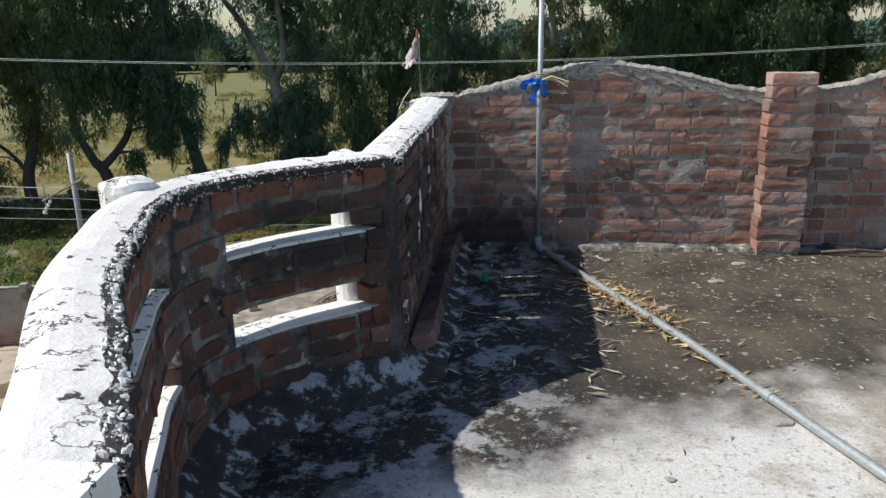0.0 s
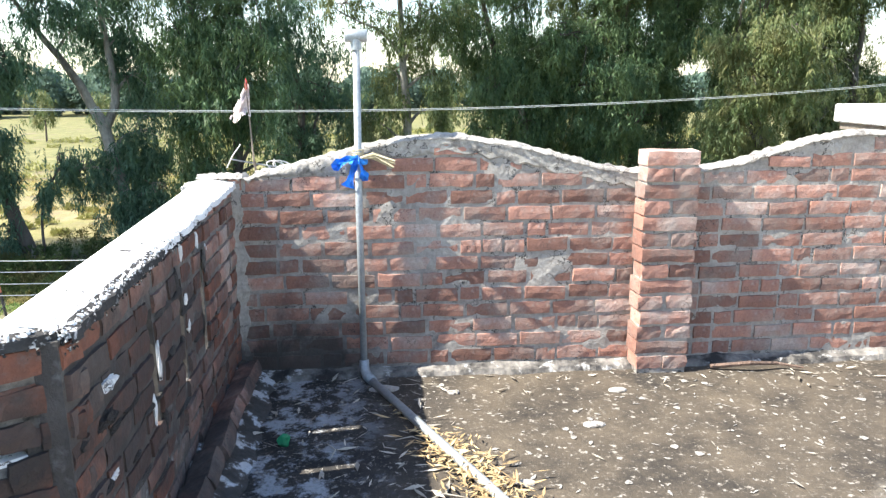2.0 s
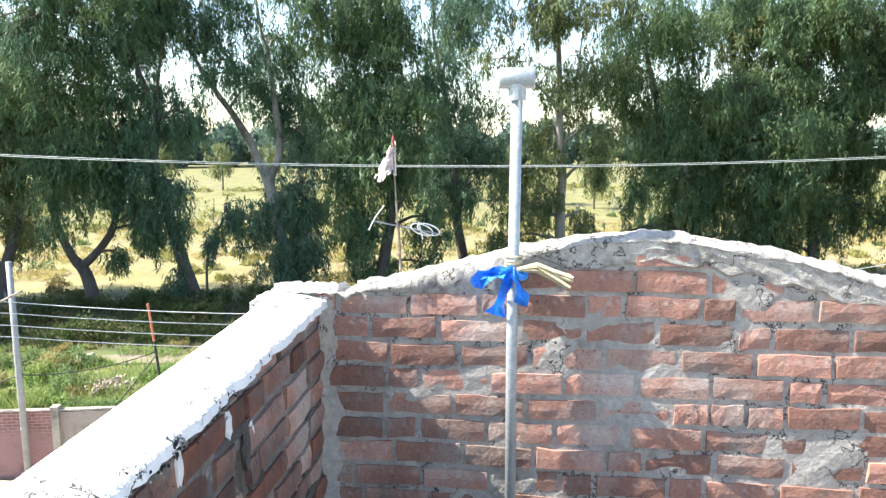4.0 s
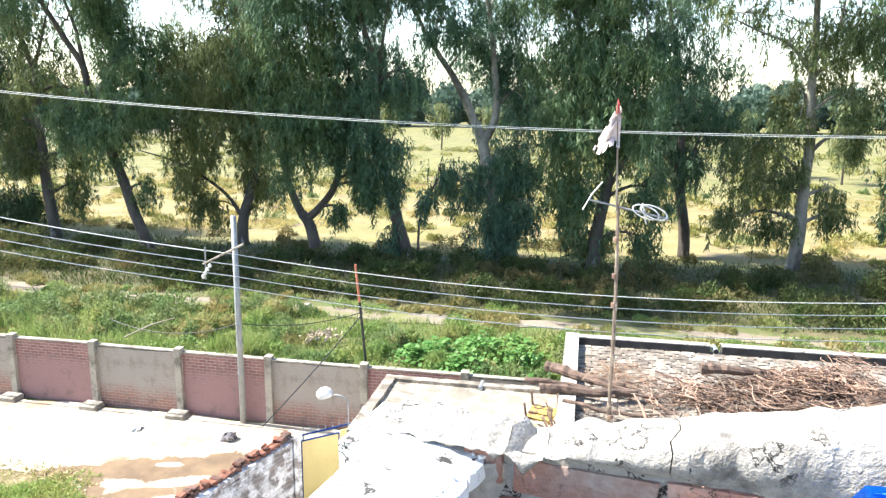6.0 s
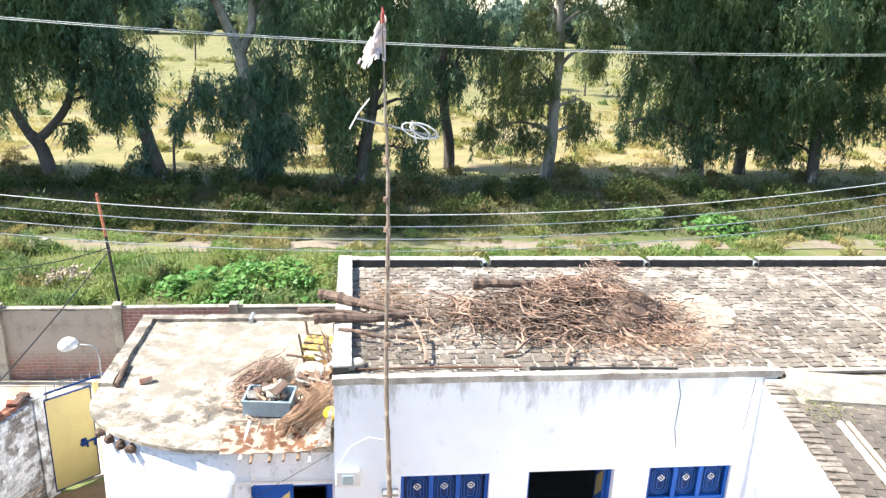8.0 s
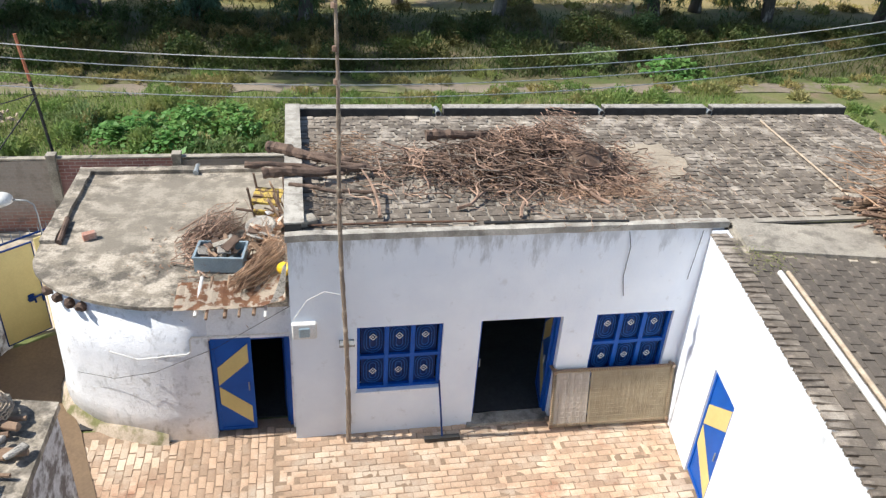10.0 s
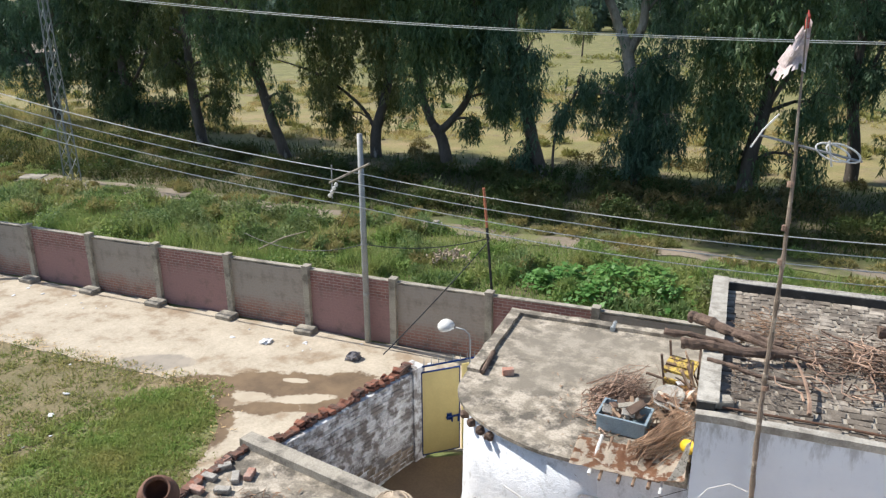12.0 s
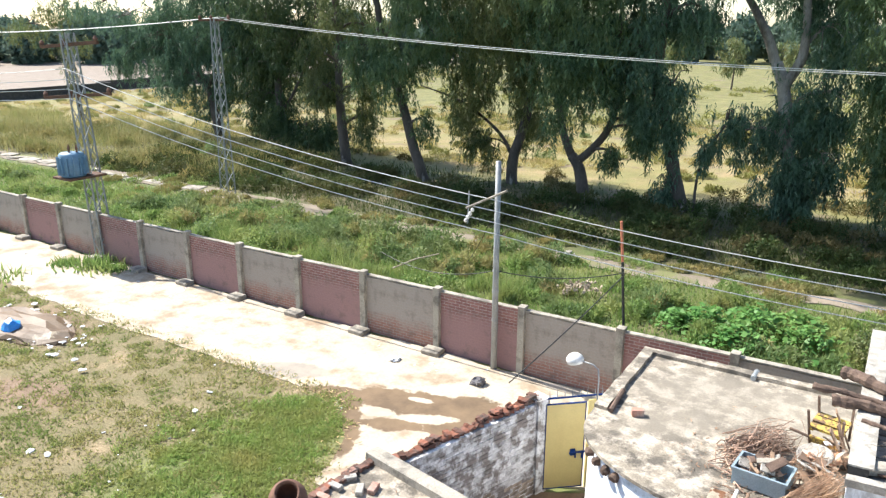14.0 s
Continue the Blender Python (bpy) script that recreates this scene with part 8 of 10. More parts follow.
for k, (x, l) in enumerate(((-0.6, 0.3), (-0.45, 0.25), (-0.2, 0.5), (0.0, 0.35), (0.2, 0.6), (0.36, 0.3))):
    solo("pole_end", bar([(x, 14.85 - 0.05 * (k % 2), HT - 0.04 - 0.02 * (k % 3)), (x + 0.03, 15.7, HT + 0.07)], 0.022 if k % 2 else 0.028, 7), M_PVC if k in (0, 5) else M_WOOD, "thin pole poking over the roof edge", "pole", group="pole ends")
bm = bmesh.new()
prev = None
for i in range(9):
    u = i / 8
    ring = [bm.verts.new((0.42 + 0.2 * u, 15.0 + 0.55 * u - 0.1, HT + 0.08 + 0.28 * u * u)), bm.verts.new((0.62 + 0.06 * u, 14.98 + 0.5 * u, HT + 0.1 + 0.32 * u * u))]
    if prev:
        bm.faces.new((prev[0], ring[0], ring[1], prev[1]))
    prev = ring
bmesh.ops.solidify(bm, geom=bm.faces[:], thickness=0.01)
solo("bent_board", bm, M_COPING, "bent pale board leaning at the roof edge", "board")
M_OLDYELLOW = surf("chipped_yellow_paint", (0.52, 0.38, 0.08), (0.4, 0.27, 0.06), 4, 0.6, 0.3, 40, c3=(0.14, 0.085, 0.05), stain=(0.47, 0.55), stain_scale=9)
ch = thing("broken_chair", "broken yellow and brown wooden chair lying in junk", "chair", pose(0.38, 17.66, HT + 0.14, 14, 0, -14) @ Matrix.Diagonal((1.0, 1.0, 1.05, 1)))
part("seat", boxes((-0.24, -0.2, 0.3, 0.24, -0.08, 0.34), (-0.24, -0.05, 0.31, 0.24, 0.08, 0.35), (-0.24, 0.11, 0.3, 0.24, 0.2, 0.34), (-0.22, -0.2, 0.27, -0.17, 0.2, 0.3), (0.17, -0.2, 0.27, 0.22, 0.2, 0.3)), M_OLDYELLOW, ch, "chipped yellow seat")
part("backrest", boxes((-0.2, -0.26, 0.1, 0.22, -0.22, 0.22), bevel=0.01), M_OLDYELLOW, ch, "yellow slat")
for x, y, t in ((-0.22, -0.18, 0), (0.22, -0.18, 0), (-0.22, 0.18, 0), (0.22, 0.18, 0)):
    part("leg", bar([(x, y, 0.0), (x * 1.15, y * 1.1, 0.62)], 0.022, 6), M_LOG, ch, "brown turned leg")
part("stretcher", bar([(-0.5, -0.24, 0.2), (0.24, -0.22, 0.12)], 0.022, 6), M_LOG, ch)
# old planks and a split crate side leaning on the house wall behind the chair
for k, (px, py, ln, wd, tilt, turn) in enumerate(((0.66, 17.15, 0.62, 0.15, 62, 4), (0.64, 17.36, 0.55, 0.12, 70, -8), (0.66, 17.72, 0.66, 0.16, 66, 10), (0.52, 17.05, 0.5, 0.2, 24, 30), (0.46, 16.6, 0.46, 0.13, 14, -40), (0.3, 17.25, 0.5, 0.1, 10, 70))):
    bm = roughen(boxes((0.0, -wd / 2, 0.0, ln, wd / 2, 0.022), bevel=0.004), 0.008, 0.1, k)
    solo("plank", bm, M_WOOD if k != 3 else M_RUSTSHEET, "weathered broken plank leaning in the junk", "plank", Matrix.Translation((px, py, HT + 0.07 + 0.02 * (k % 2))) @ pose(0, 0, 0, 0, 0, 180 + turn) @ pose(0, 0, 0, 0, -tilt, 0), "junk planks")
solo("enamel_plate", lathe([(0.0, 0.0), (0.16, 0.0), (0.24, 0.03), (0.25, 0.04), (0.23, 0.04), (0.15, 0.012), (0.0, 0.012)], 18), M_COPING, "pale round basin lid on the junk", "lid", pose(0.25, 16.95, HT + 0.22, 12, -6, 0))
solo("cardboard", roughen(boxes((-0.2, -0.17, 0.0, 0.2, 0.17, 0.05)), 0.02, 0.2), M_PAVER, "flattened brown cardboard sheet on the junk", "cardboard", pose(0.5, 17.25, HT + 0.1, 0, -18, 12))
solo("yellow_can", lathe([(0, 0), (0.09, 0), (0.1, 0.03), (0.1, 0.14), (0.05, 0.2), (0.035, 0.24), (0, 0.24)], 14), surf("yellow_plastic", (0.75, 0.5, 0.03), (0.65, 0.42, 0.03), 4, 0.4, 0.1, 40), "bright yellow plastic can in the junk", "can", pose(0.6, 15.7, HT + 0.18, 70, 0, 30))
solo("roof_stick", bar([(-2.86, 16.95, HT + 0.05), (-2.92, 17.75, HT + 0.06)], 0.045, 8), M_LOG, "short dark stick lying by the kerb", "stick")
solo("roof_brick", roughen(boxes((-0.1, -0.055, 0, 0.1, 0.055, 0.12), bevel=0.008), 0.01, 0.08), M_BRICK, "broken red brick on the hut roof", "brick", pose(-2.45, 17.12, HT, 0, 0, 30))
solo("hut_roof_litter", quads("hut_roof_litter", *leaf_litter(220, lambda r: (r.normal(-0.7, 0.5), r.normal(16.6, 0.7), HT + 0.008 + r.uniform(0, 0.02)), 0.09, 41), M_STRAW), M_STRAW, "bits of straw strewn on the hut roof", "leaf litter", kind="stuff")
# junk on the tank hut
for k in range(9):
    y = 12.95 - 0.09 * k
    solo("stick", roughen(bar([(-3.3 + rng.uniform(0, 0.5), y + rng.uniform(-0.05, 0.05), Z2 + 0.05), (-2.1 + rng.uniform(-0.3, 0.05), y - rng.uniform(0, 0.2), Z2 + 0.07)], rng.uniform(0.016, 0.045), 7), 0.008, 0.1, k), M_WOOD, "dry stick on the tank hut roof", "stick", group="roof sticks")
for k in range(7):
    solo("wood_chunk", roughen(boxes((-0.13, -0.05, 0, 0.13, 0.05, 0.07), bevel=0.02), 0.02, 0.1, k), M_WOOD if k % 3 else M_COPING, "short split chunk of firewood", "firewood", pose(-2.75 + rng.uniform(-0.3, 0.6), 12.5 + rng.uniform(-0.25, 0.3), Z2 + 0.09, rng.uniform(-10, 10), rng.uniform(-10, 10), rng.uniform(0, 180)), "wood chunks")
heap("roof_twigs", "little heap of dry leaves and twigs behind the tank", 70, (-4.3, 12.5, Z2), (0.3, 0.16), 0.12, (0.12, 0.35), (0.004, 0.008), M_TWIG, 27)
solo("roof_dry_leaves", quads("roof_dry_leaves", *leaf_litter(260, lambda r: (r.normal(-4.3, 0.35), r.normal(12.5, 0.2), Z2 + 0.01 + r.uniform(0, 0.08)), 0.1, 28), M_STRAW), M_STRAW, "dry leaves gathered on the tank hut roof", "leaf litter", kind="stuff")
for k in range(8):
    solo("loose_brick", roughen(boxes((-0.11, -0.055, 0, 0.11, 0.055, 0.075), bevel=0.008), 0.006, 0.08, k), M_BRICK if k % 2 else M_COPING, "loose brick on the hut roof edge", "brick", pose(-5.15 + rng.uniform(-0.4, 0.3), 12.75 + rng.uniform(-0.5, 0.6), Z2 + 0.002, 0, 0, rng.uniform(0, 180)), "loose bricks")

# pale dust blown over the roof tiles beside the brushwood
def dust_sheet(name, cx, cy, rx, ry, z, seed, label, mat):
    bm = bmesh.new()
    ring = []
    for k in range(44):
        a = 2 * math.pi * k / 44
        w = 1 + 0.45 * noise.noise(Vector((math.cos(a) * 2, math.sin(a) * 2, seed))) + 0.2 * noise.noise(Vector((math.cos(a) * 7, math.sin(a) * 7, seed)))
        ring.append(bm.verts.new((cx + rx * w * math.cos(a), cy + ry * w * math.sin(a), z)))
    mid = bm.verts.new((cx, cy, z + 0.012))
    for k in range(44):
        bm.faces.new((ring[k], ring[(k + 1) % 44], mid))
    solo(name, bm, mat, label, "dust", kind="stuff")


M_DUST = surf("pale_dust", (0.4, 0.34, 0.26), (0.3, 0.25, 0.19), 2, 0.95, 0.4, 40, c3=(0.26, 0.2, 0.14), stain=(0.55, 0.7), stain_scale=3)
dust_sheet("bark_soil", 5.6, 16.35, 1.0, 0.55, RT + 0.02, 4.0, "brown bark soil under the brushwood", M_BARKSOIL)
dust_sheet("roof_dust", 6.7, 17.2, 1.0, 0.75, RT + 0.012, 1.0, "pale dust patch on the roof tiles", M_DUST)
dust_sheet("roof_dust", 6.2, 16.2, 0.7, 0.4, RT + 0.014, 2.0, "pale dust and bark crumbs on the roof tiles", M_DUST)

# ---------------------------------------------------------------- vegetation
def blades(name, n, place, h, w, mat, label, category, seed, lean=0.35):
    r = np.random.RandomState(seed)
    c = np.array([place(r) for _ in range(n)])
    s = r.uniform(0.5, 1.3, n) * (c[:, 3] if c.shape[1] > 3 else 1.0) * h
    a = r.uniform(0, 2 * np.pi, n)
    l = r.uniform(0.05, lean, n)
    up = np.stack([np.cos(a) * l, np.sin(a) * l, np.ones(n)], 1) * s[:, None]
    b = r.uniform(0, 2 * np.pi, n)
    side = np.stack([np.cos(b), np.sin(b), np.zeros(n)], 1) * (w * r.uniform(0.6, 1.4, n))[:, None]
    return solo(name, quads(name, c[:, :3], up, side, mat, True), mat, label, category, kind="stuff")


def clumps(seed, n, xr, yr, big):
    r = random.Random(seed)
    return [(r.uniform(*xr), r.uniform(*yr), r.uniform(0.4, 1.0) * big, r.uniform(0.25, 1.0)) for _ in range(n)]


def in_clump(cl, floor_h=0.0):
    def place(r):
        x, y, s, h = cl[r.randint(len(cl))]
        return (x + r.normal(0, s * 0.45), y + r.normal(0, s * 0.45), G + floor_h, h)
    return place


def mounds(name, per, cl, leaf, mat, label, category, seed, flat=0.75, up=0.5):
    """Low leafy mounds: small blades turned every way over rounded humps."""
    r = np.random.RandomState(seed)
    cs, ts, ss = [], [], []
    for x, y, s, h in cl:
        n = int(per * (0.5 + s))
        d = r.normal(0, 1, (n, 3))
        d /= np.linalg.norm(d, axis=1)[:, None]
        d[:, 2] = np.abs(d[:, 2])
        k = r.uniform(0.35, 1.0, n) ** 0.5
        c = np.array([x, y, G]) + d * np.array([s, s * 0.8, s * flat * (0.5 + h)]) * (k * (1 + 0.3 * np.sin(5 * d[:, 0] + x)))[:, None]
        t = r.normal(0, 0.8, (n, 3)) + d * 0.5
        t[:, 2] += up
        t /= np.linalg.norm(t, axis=1)[:, None]
        w = np.cross(t, r.normal(0, 1, (n, 3)))
        w /= np.linalg.norm(w, axis=1)[:, None]
        l = leaf * r.uniform(0.5, 1.4, n)
        cs.append(c), ts.append(t * l[:, None]), ss.append(w * (l * 0.15)[:, None])
    return solo(name, quads(name, np.concatenate(cs), np.concatenate(ts), np.concatenate(ss), mat, True), mat, label, category, kind="stuff")


blades("verge_grass", 90000, lambda r: (r.uniform(-54, 18), r.uniform(22.5, 31.8), G, r.uniform(0.4, 1.0)), 0.32, 0.015, M_GRASS, "rank green verge grass behind the wall", "grass", 1, 0.7)
mounds("verge_weeds", 620, clumps(3, 120, (-60, 24), (23.0, 31.0), 1.1), 0.17, M_GRASS, "soft mounds of green weeds behind the wall", "weeds", 2, 0.42)
mounds("verge_dark_weeds", 620, clumps(31, 45, (-60, 24), (23.0, 30.0), 1.0), 0.16, M_WEED, "darker leafy weeds behind the wall", "weeds", 32, 0.42)
mounds("verge_dry", 420, clumps(4, 60, (-60, 26), (24.5, 32.4), 0.6), 0.18, M_GRASS_DRY, "yellowing tufts among the verge weeds", "weeds", 5, 0.5, 0.9)
mounds("track_weeds", 420, clumps(45, 85, (-44, 36), (31.0, 34.6), 0.75), 0.12, M_GRASS, "low weeds spreading over the footpath", "weeds", 46, 0.3)
mounds("track_dry_weeds", 420, clumps(47, 80, (-40, 34), (31.2, 34.8), 0.7), 0.14, M_GRASS_BR, "brown weeds spreading over the footpath", "weeds", 48, 0.3)
mounds("verge_thicket", 520, clumps(71, 42, (-32, -9), (28.0, 31.8), 1.0), 0.17, M_WEED, "tall soft weeds between the verge and the footpath", "weeds", 72, 0.8)
mounds("verge_thicket", 420, clumps(73, 22, (-30, -8), (27.0, 31.6), 0.8), 0.18, M_GRASS_DRY, "tall yellowing weeds between the verge and the footpath", "weeds", 74, 0.9, 0.9)
blades("tall_grass", 9000, in_clump(clumps(41, 48, (-24, -9), (23.0, 27.5), 0.9)), 1.0, 0.014, M_GRASS, "tall arching grass tufts behind the wall", "grass", 42, 0.8)
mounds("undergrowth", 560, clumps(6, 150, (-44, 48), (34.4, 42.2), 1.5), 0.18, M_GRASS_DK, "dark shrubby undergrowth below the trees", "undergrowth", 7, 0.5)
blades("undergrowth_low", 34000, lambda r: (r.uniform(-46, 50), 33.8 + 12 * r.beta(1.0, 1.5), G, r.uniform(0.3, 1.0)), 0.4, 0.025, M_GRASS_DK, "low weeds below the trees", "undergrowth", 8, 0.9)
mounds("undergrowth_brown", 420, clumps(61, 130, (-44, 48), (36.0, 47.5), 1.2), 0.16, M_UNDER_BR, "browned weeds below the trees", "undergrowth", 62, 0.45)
mounds("brown_reeds", 300, clumps(16, 46, (-66, -32), (35.4, 45), 1.7), 0.22, M_GRASS_BR, "brown dry reeds beside the track", "reeds", 9, 0.45, 1.3)
blades("reed_grass", 24000, in_clump(clumps(67, 130, (-78, -33), (35.2, 50), 2.2)), 1.25, 0.016, M_GRASS_DRY, "tall yellowed grass beside the track", "grass", 19, 0.6)
mounds("meadow_grass", 150, clumps(10, 520, (-90, 62), (46.5, 76), 1.5), 0.2, M_MEADOW, "dry yellow meadow grass behind the trees", "grass", 10, 0.2, 0.9)
mounds("meadow_tufts", 230, clumps(17, 190, (-88, 62), (46.5, 74), 0.85), 0.24, M_MEADOW_G, "green tufts in the dry meadow", "grass", 18, 0.45, 0.9)
mounds("meadow_scrub", 320, clumps(19, 24, (-86, 55), (49, 80), 1.0), 0.2, M_WEED, "low dark scrub dotted over the meadow", "scrub", 20, 0.6)
mounds("meadow_green", 120, clumps(11, 240, (-86, 80), (66, 130), 2.3), 0.34, M_MEADOW_G, "greener patches in the meadow", "grass", 12, 0.3)


def on_lawn(r):
    x = r.uniform(-30, -8.2)
    top = 18.75 if x < -10.2 else 18.75 - (x + 10.2) * 1.5
    return (x, r.uniform(8.5, top), G + 0.0, r.uniform(0.4, 1.0))


def lawn_tufts(seed, n, big):
    r = np.random.RandomState(seed)
    return [(*on_lawn(r)[:2], big * r.uniform(0.5, 1.2), r.uniform(0.1, 0.7)) for _ in range(n)]


def fresh_tufts(seed, n, big):
    r = random.Random(seed)
    spots = [(-9.9, 16.9, 0.6), (-10.3, 15.8, 0.9), (-11.0, 15.0, 0.9), (-9.6, 15.2, 0.6), (-10.6, 13.8, 1.1), (-10.6, 17.5, 0.5), (-22.5, 15.5, 1.0)]
    out = []
    for _ in range(n):
        x, y, s = r.choice(spots)
        x, y = x + r.gauss(0, s), y + r.gauss(0, s)
        if x < -8.5 - 0.35 * max(0.0, y - 15.4) and y < 18.6:
            out.append((x, y, big * r.uniform(0.5, 1.2), r.uniform(0.1, 0.8)))
    return out


mounds("lawn_grass", 62, lawn_tufts(13, 2300, 0.32), 0.09, M_LAWNGRASS, "rough drying grass of the yard", "grass", 13, 0.14, 0.35)
solo("lawn_rim_litter", quads("lawn_rim_litter", *leaf_litter(900, lambda r: (lambda u: (-22 + 13.2 * u + r.normal(0, 0.25), 18.75 - 0.25 * u + r.normal(0, 0.22) - 1.6 * max(0.0, u - 0.88) / 0.12, G + 0.035 + r.uniform(0, 0.03)))(r.uniform(0, 1)), 0.12, 77), M_DRYLEAF), M_DRYLEAF, "dry leaves and earth crumbs along the lawn's rim", "leaf litter", kind="stuff")
mounds("lawn_green", 170, fresh_tufts(14, 420, 0.34), 0.085, M_LAWNFRESH, "fresh green grass by the mud", "grass", 14, 0.2, 0.35)
blades("wall_weeds", 900, in_clump([(-24.6, 21.6, 0.9, 0.8), (-23.6, 21.7, 0.5, 0.5), (-25.8, 21.2, 0.6, 0.5), (-26.5, 18.5, 1.2, 0.7)]), 0.5, 0.04, M_GRASS, "weeds at the tower's foot", "weeds", 15, 0.8)


def bush(name, n, centre, radius, leaf, mat, label, seed, droop=0.0):
    r = np.random.RandomState(seed)
    d = r.normal(0, 1, (n, 3))
    d /= np.linalg.norm(d, axis=1)[:, None]
    rad = np.array(radius)
    bump = 1 + 0.25 * np.sin(d[:, 0] * 5 + seed) * np.cos(d[:, 1] * 4)
    c = np.array(centre) + d * rad * (r.uniform(0.55, 1, n) * bump)[:, None]
    c[:, 2] = np.maximum(c[:, 2], G + 0.05)
    t = r.normal(0, 1, (n, 3))
    t[:, 2] -= droop
    t /= np.linalg.norm(t, axis=1)[:, None]
    s = np.cross(t, r.normal(0, 1, (n, 3)))
    s /= np.linalg.norm(s, axis=1)[:, None]
    l = leaf * r.uniform(0.6, 1.3, n)
    return solo(name, quads(name, c, t * l[:, None], s * (l * 0.4)[:, None], mat), mat, label, "bush", kind="stuff")


def creeper(name, label, patches, n, leaf, seed):
    """Broad leaves held flat at mixed heights over a low ragged patch."""
    r = np.random.RandomState(seed)
    q = np.array(patches)[r.randint(0, len(patches), n)]
    d = r.normal(0, 0.42, (n, 2))
    rad = np.hypot(d[:, 0], d[:, 1])
    c = np.stack([q[:, 0] + d[:, 0] * q[:, 2], q[:, 1] + d[:, 1] * q[:, 2], G + 0.08 + q[:, 3] * r.beta(2.2, 1.3, n) * np.clip(1.1 - rad, 0.25, 1)], 1)
    a = r.uniform(0, 2 * np.pi, n)
    t = np.stack([np.cos(a), np.sin(a), r.normal(-0.15, 0.35, n)], 1)
    w = np.stack([-np.sin(a), np.cos(a), r.normal(0, 0.4, n)], 1)
    l = leaf * r.uniform(0.5, 1.3, n)
    return solo(name, quads(name, c, t * l[:, None], w * (l * 0.42)[:, None], M_CREEPER), M_CREEPER, label, "bush", kind="stuff")


creeper("castor_bush", "broad-leaved bright green bush behind the wall", [(-3.7, 28.2, 1.1, 0.6), (-2.4, 28.4, 1.3, 0.85), (-0.9, 27.7, 1.2, 0.8), (-2.6, 27.1, 1.1, 0.6), (-1.2, 29.0, 1.1, 0.7), (-4.5, 27.8, 0.7, 0.45)], 2000, 0.19, 50)
mounds("bush_weeds", 350, [(-3.4, 27.6, 0.9, 0.5), (-1.6, 28.2, 1.0, 0.7), (0.1, 27.4, 0.9, 0.7), (-2.2, 29.4, 0.9, 0.6), (-0.3, 28.6, 0.8, 0.7)], 0.18, M_GRASS, "grass growing through the green bush", "weeds", 51, 0.35, 1.0)
bush("yellow_bush", 1500, (0.9, 27.5, G + 0.45), (0.8, 0.8, 0.85), 0.1, M_LEAF_Y, "yellow-green bush beside the hut", 60)
creeper("castor_bush", "broad-leaved bright green bush by the track", [(16.0, 34.3, 1.1, 0.9), (17.0, 34.5, 0.8, 0.6)], 500, 0.2, 61)
for i in range(16):
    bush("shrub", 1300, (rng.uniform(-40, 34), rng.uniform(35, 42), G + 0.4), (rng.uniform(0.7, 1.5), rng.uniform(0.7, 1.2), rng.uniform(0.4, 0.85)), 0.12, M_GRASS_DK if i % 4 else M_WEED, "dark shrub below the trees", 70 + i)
for i in range(26):
    bush("verge_shrub", 1100, (rng.uniform(-32, -6), rng.uniform(23.6, 29.5), G + 0.3), (rng.uniform(0.6, 1.3), rng.uniform(0.5, 1.0), rng.uniform(0.4, 0.8)), 0.09, M_GRASS if i % 2 else M_WEED, "leafy weed bush behind the wall", 100 + i)


# trees: tapered trunks and limbs along a few bends, crowns of hanging tassels
def tassel_leaves(nr, heads, per, leaf):
    """Leaves of hanging tassels; heads are rows of x, y, z, width, length."""
    q = np.repeat(np.array(heads), per, axis=0)
    n = len(q)
    u = nr.beta(1.1, 1.3, n)
    a = nr.uniform(0, 2 * np.pi, n)
    k = nr.uniform(0.2, 1.0, n) ** 0.6
    wide = q[:, 3] * (0.35 + 1.5 * u * (1 - u) + 0.3 * (1 - u)) * k
    o = np.stack([np.cos(a), np.sin(a), np.zeros(n)], 1)
    c = q[:, :3] + o * wide[:, None]
    c[:, 2] += q[:, 4] * (0.35 - u)
    t = o * nr.uniform(0.05, 0.75, n)[:, None] + nr.normal(0, 0.22, (n, 3))
    t[:, 2] -= 0.8
    t /= np.linalg.norm(t, axis=1)[:, None]
    face = o + nr.normal(0, 0.5, (n, 3)) + np.array([0, 0, 0.5]) * (1 - u)[:, None]
    s = np.cross(t, face)
    s /= np.linalg.norm(s, axis=1)[:, None]
    l = nr.uniform(0.65, 1.35, n) * leaf
    return c, t * l[:, None], s * (l * nr.uniform(0.075, 0.135, n))[:, None]


GUMS = []


